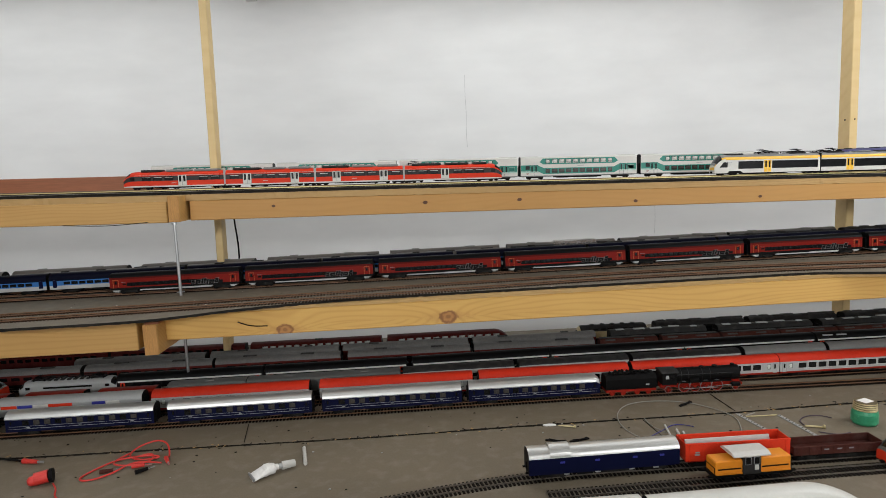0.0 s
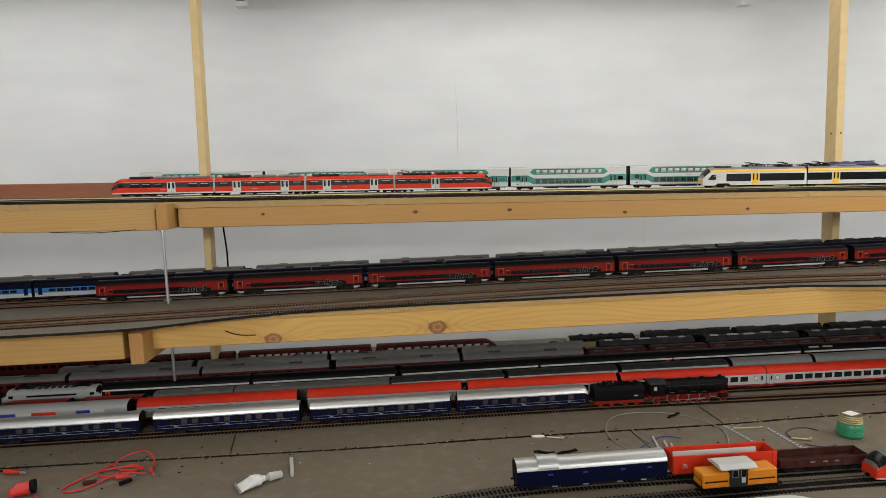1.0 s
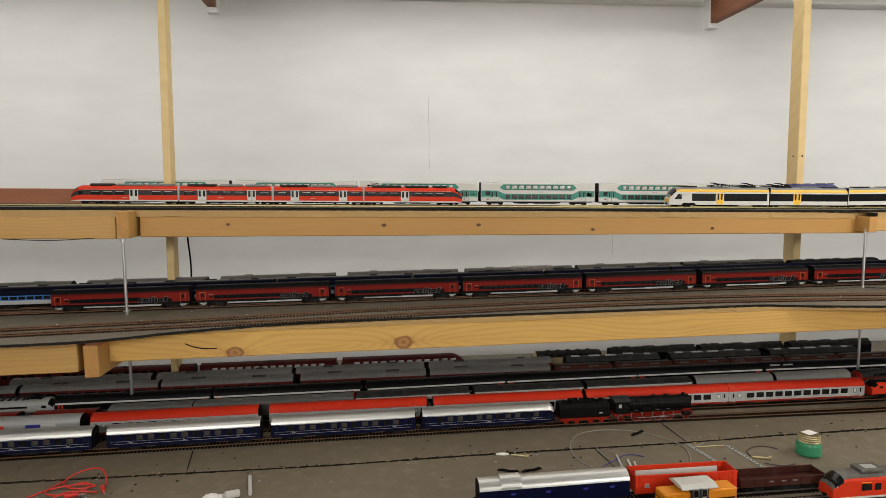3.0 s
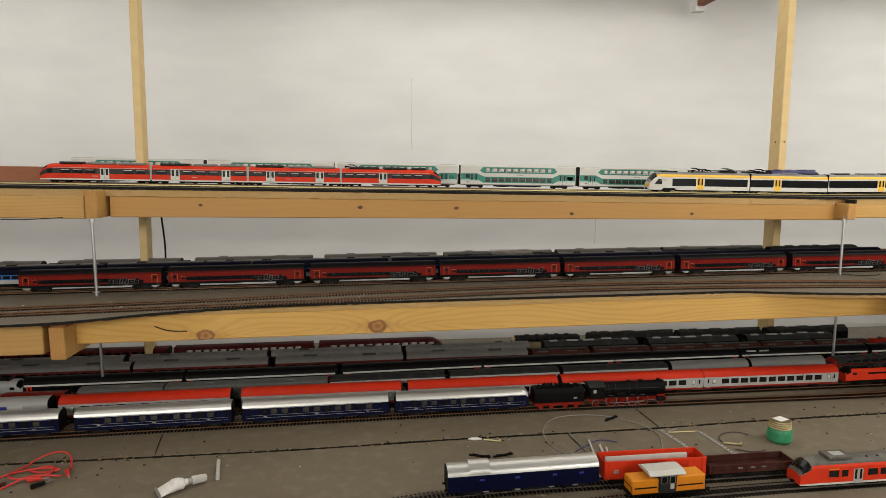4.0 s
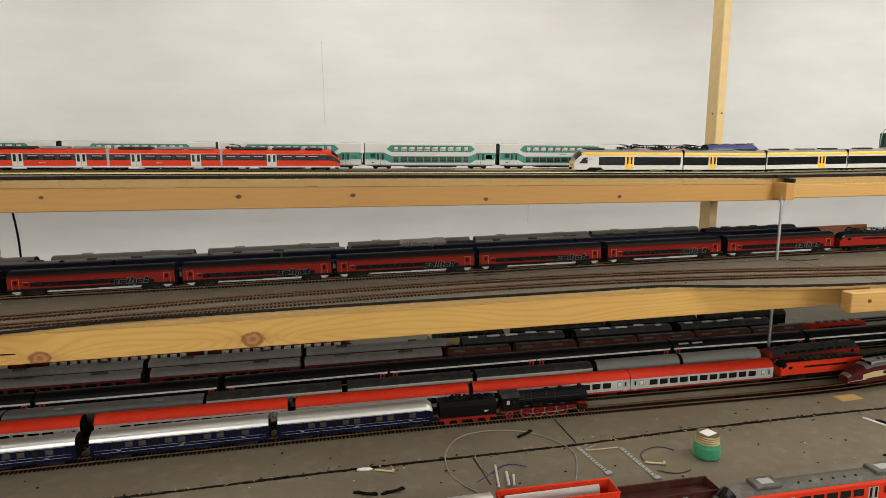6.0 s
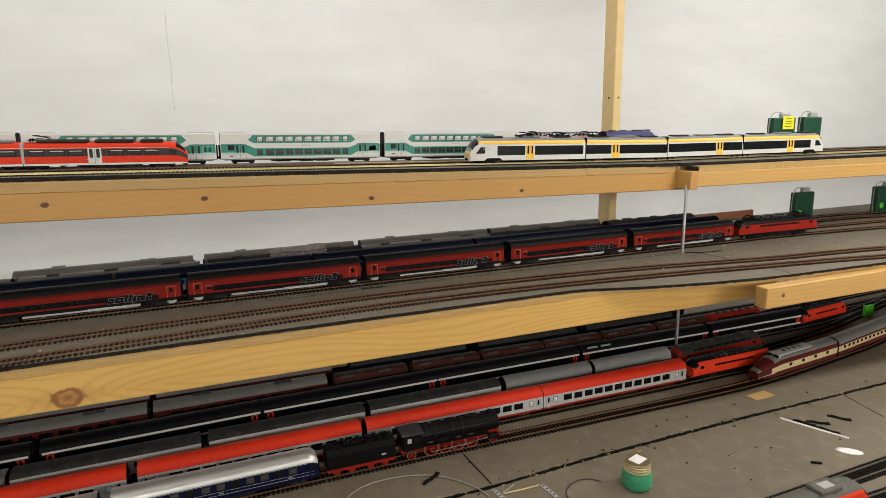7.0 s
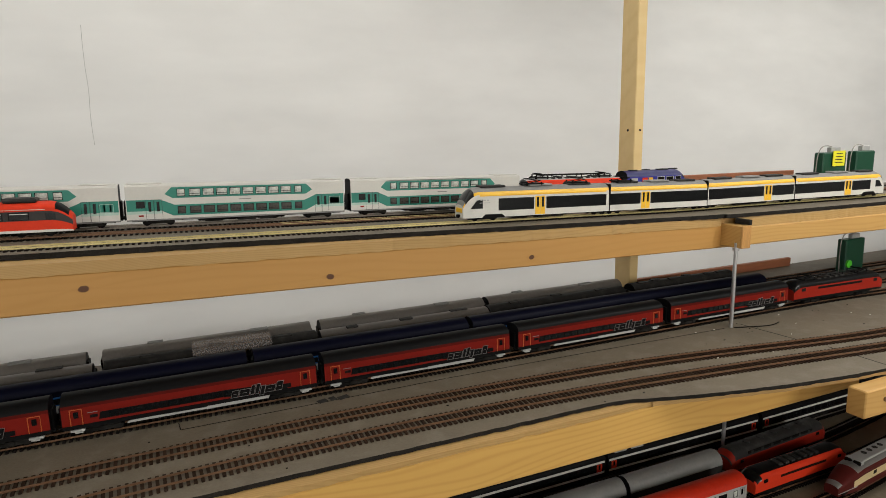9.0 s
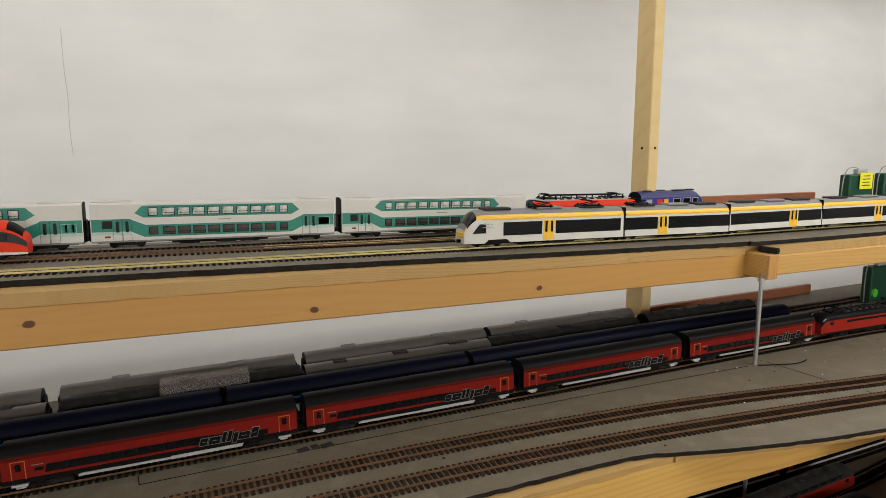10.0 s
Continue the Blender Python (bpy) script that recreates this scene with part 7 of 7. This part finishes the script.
# ---- signal boxes and wires on the shelves ----
def signal_box(x, y, z, w, d, h, knob):
    ob = thing("relay_box", "dark green plastic relay box with a grey switch and looped wire", "box", "green relay boxes")
    ob.matrix_basis = pose(S * x, S * y, z, 0, 0, 4)
    part("case", box(bmesh.new(), -w / 2, w / 2, -d / 2, d / 2, 0, h, bevel=0.002), "green", ob)
    part("switch", box(bmesh.new(), -w * 0.1, w * 0.32, -d * 0.25, d * 0.2, h, h + 0.010, bevel=0.001), "ltgrey", ob)
    if knob:
        part("knob", rod(bmesh.new(), (-w * 0.36, -d / 2, h * 0.3), (-w * 0.36, -d / 2 - 0.004, h * 0.3), 0.0085, 14), knob, ob)
    wire("lead", [(w * 0.1, 0, h + 0.009), (-w * 0.2, 0, h + 0.016), (-w * 0.55, 0, h + 0.006), (-w * 0.6, 0, h * 0.5), (-w * 0.55, 0, 0.002)], 0.001, "wire_clear", "grey looped wire", "wire", ob)
    return ob


UPPER.append(signal_box(1.822, 1.611, Z_UP, 0.076, 0.020, 0.0855, "ltgrey"))
UPPER.append(signal_box(1.923, 1.611, Z_UP, 0.064, 0.020, 0.0865, None))
tag = thing("yellow_tag", "bright yellow label card with small print bars", "label")
tag.matrix_basis = pose(S * 1.830, S * 1.5975, S * 1.4745, 0, 0, 3)
part("card", box(bmesh.new(), -0.019, 0.019, -0.0006, 0.0006, 0, 0.030), "label_yellow", tag)
for k in range(4):
    part("print_bar", box(bmesh.new(), -0.013 + 0.001 * k, 0.012 - 0.002 * (k % 2), -0.0009, -0.0005, 0.006 + 0.0058 * k, 0.0076 + 0.0058 * k), "dkgrey", tag, "small dark print bar")
UPPER.append(tag)
signal_box(1.951, 1.631, Z_MID, 0.067, 0.020, 0.074, "lime")
signal_box(2.286, 1.631, Z_MID, 0.085, 0.020, 0.072, "lime")
solid("lime_clip", box(bmesh.new(), -0.016, 0.016, -0.004, 0.004, 0, 0.028, bevel=0.001), "lime", "bright lime green plastic clip", "clip", m=pose(S * 2.08, S * 1.50, Z_LOW))
wire("loose_wire", [(S * x, S * 1.735, S * z) for x, z in ((-0.326, 1.40), (-0.3255, 1.36), (-0.321, 1.31), (-0.320, 1.27), (-0.322, 1.22))], 0.0022, "black", "black cable hanging beside the post", "cable")
wire("loose_wire", [(S * x, S * 1.4605, S * z) for x, z in ((-0.63, 1.374), (-0.56, 1.369), (-0.5, 1.369), (-0.44, 1.373))], 0.0008, "black", "thin black wire under the top shelf", "wire")
wire("loose_wire", [(S * x, S * 1.2855, S * z) for x, z in ((-0.205, 1.178), (-0.19, 1.170), (-0.165, 1.166), (-0.145, 1.166))], 0.001, "black", "short black wire stapled to the beam", "wire")
wire("loose_wire", [(S * x, S * y, Z_MID + 0.001) for x, y in ((1.378, 1.446), (1.42, 1.43), (1.45, 1.425), (1.47, 1.433))], 0.0008, "black", "thin black wire on the shelf", "wire")
for points in (((0.499, 1.484), (0.501, 1.463)), ((0.501, 1.463), (0.846, 1.465)), ((0.848, 1.465), (1.04, 1.462)), ((1.043, 1.462), (1.362, 1.452)), ((1.405, 1.455), (1.416, 1.356)), ((1.427, 1.312), (1.426, 1.224)), ((0.66, 1.272), (0.664, 1.245))):
    (x0, y0), (x1, y1) = points
    ln = S * math.hypot(x1 - x0, y1 - y0)
    m = pose(S * (x0 + x1) / 2, S * (y0 + y1) / 2, Z_MID, 0, 0, math.degrees(math.atan2(y1 - y0, x1 - x0)))
    if y1 > 1.26 or x0 > 1:
        solid("sheet_seam", box(bmesh.new(), -ln / 2, ln / 2, -0.0005, 0.0005, -0.0004, 0.0003), "black", "fine dark cut in the grey sheet of the middle shelf", "cut", "structure", m=m)
for x, y, w, h in ((0.672, 1.468, 0.006, 0.010), (0.686, 1.470, 0.004, 0.011), (0.70, 1.468, 0.007, 0.010)):
    solid("pencil_mark", box(bmesh.new(), -w, w, -h / 2, h / 2, 0, 0.0003), "dkgrey", "faded dark marking bar on the shelf", "marking", m=pose(S * x, S * y, Z_MID, 0, 0, 15))

# ---- single sleepers of the nearest tracks ----
tie_mesh = {}
for tr, single, tie in PIECES:
    if not single:
        continue
    if tie not in tie_mesh:
        tie_mesh[tie] = finish("sleeper", box(bmesh.new(), -0.0016, 0.0016, -0.0155, 0.0155, 0, 0.0017), tie)
    z = Z_MID if tie == "sleeper_brown" else Z_UP
    for p, way in single:
        ob = new("sleeper", tie_mesh[tie])
        ob.parent = tr
        ob.matrix_basis = pose(p.x, p.y, z, 0, 0, math.degrees(math.atan2(way.y, way.x)))

# ---- the shelves' slopes: the top one sinks and the middle one rises towards +x ----
bpy.context.view_layer.update()
RISE = 0.5


def lowest(ob):
    return min((o.matrix_world @ Vector(c)).z for o in (ob, *ob.children_recursive) if o.data and o.type in ("MESH", "CURVE") for c in o.bound_box)


middle = []
for ob in list(scene.objects):
    if ob.parent or ob in UPPER or ob.type in ("CAMERA", "LIGHT") or ob.name.startswith(("wall", "ceiling", "trim", "rafter")):
        continue
    if 1.04 < lowest(ob) < 1.16:
        middle.append(ob)
LEVEL = S * 1.345   # from here on the top shelf runs level


def bend_level(ob, world, slope):
    """Lifts what lies past LEVEL back to the height of the shelf there."""
    if ob.data and ob.type == "MESH":
        if ob.data.users > 1:
            lift = slope * max(0.0, world.translation.x - LEVEL)
            ob.matrix_basis = Matrix.Translation((0, 0, lift)) @ ob.matrix_basis
        else:
            for v in ob.data.vertices:
                v.co.z += slope * max(0.0, (world @ v.co).x - LEVEL)
    for child in ob.children:
        bend_level(child, world @ child.matrix_basis, slope)


for group, z, angle, x in ((UPPER, Z_UP, SINK, 1.3), (middle, Z_MID, -RISE, 0.5)):
    pivot = Matrix.Translation((S * x, 0, z))
    slope = math.tan(math.radians(angle))
    for ob in group:
        if group is UPPER and not ob.name.startswith(("shelf", "side_board", "railway_track")) and ob.matrix_basis.translation.x > LEVEL:
            ob.matrix_basis = Matrix.Translation((0, 0, -slope * (LEVEL - S * x))) @ ob.matrix_basis
            continue
        ob.matrix_basis = pivot @ pose(0, 0, 0, 0, angle, 0) @ pivot.inverted() @ ob.matrix_basis
        if group is UPPER and ob.name.startswith(("shelf", "side_board", "railway_track")):
            bend_level(ob, ob.matrix_basis, slope)
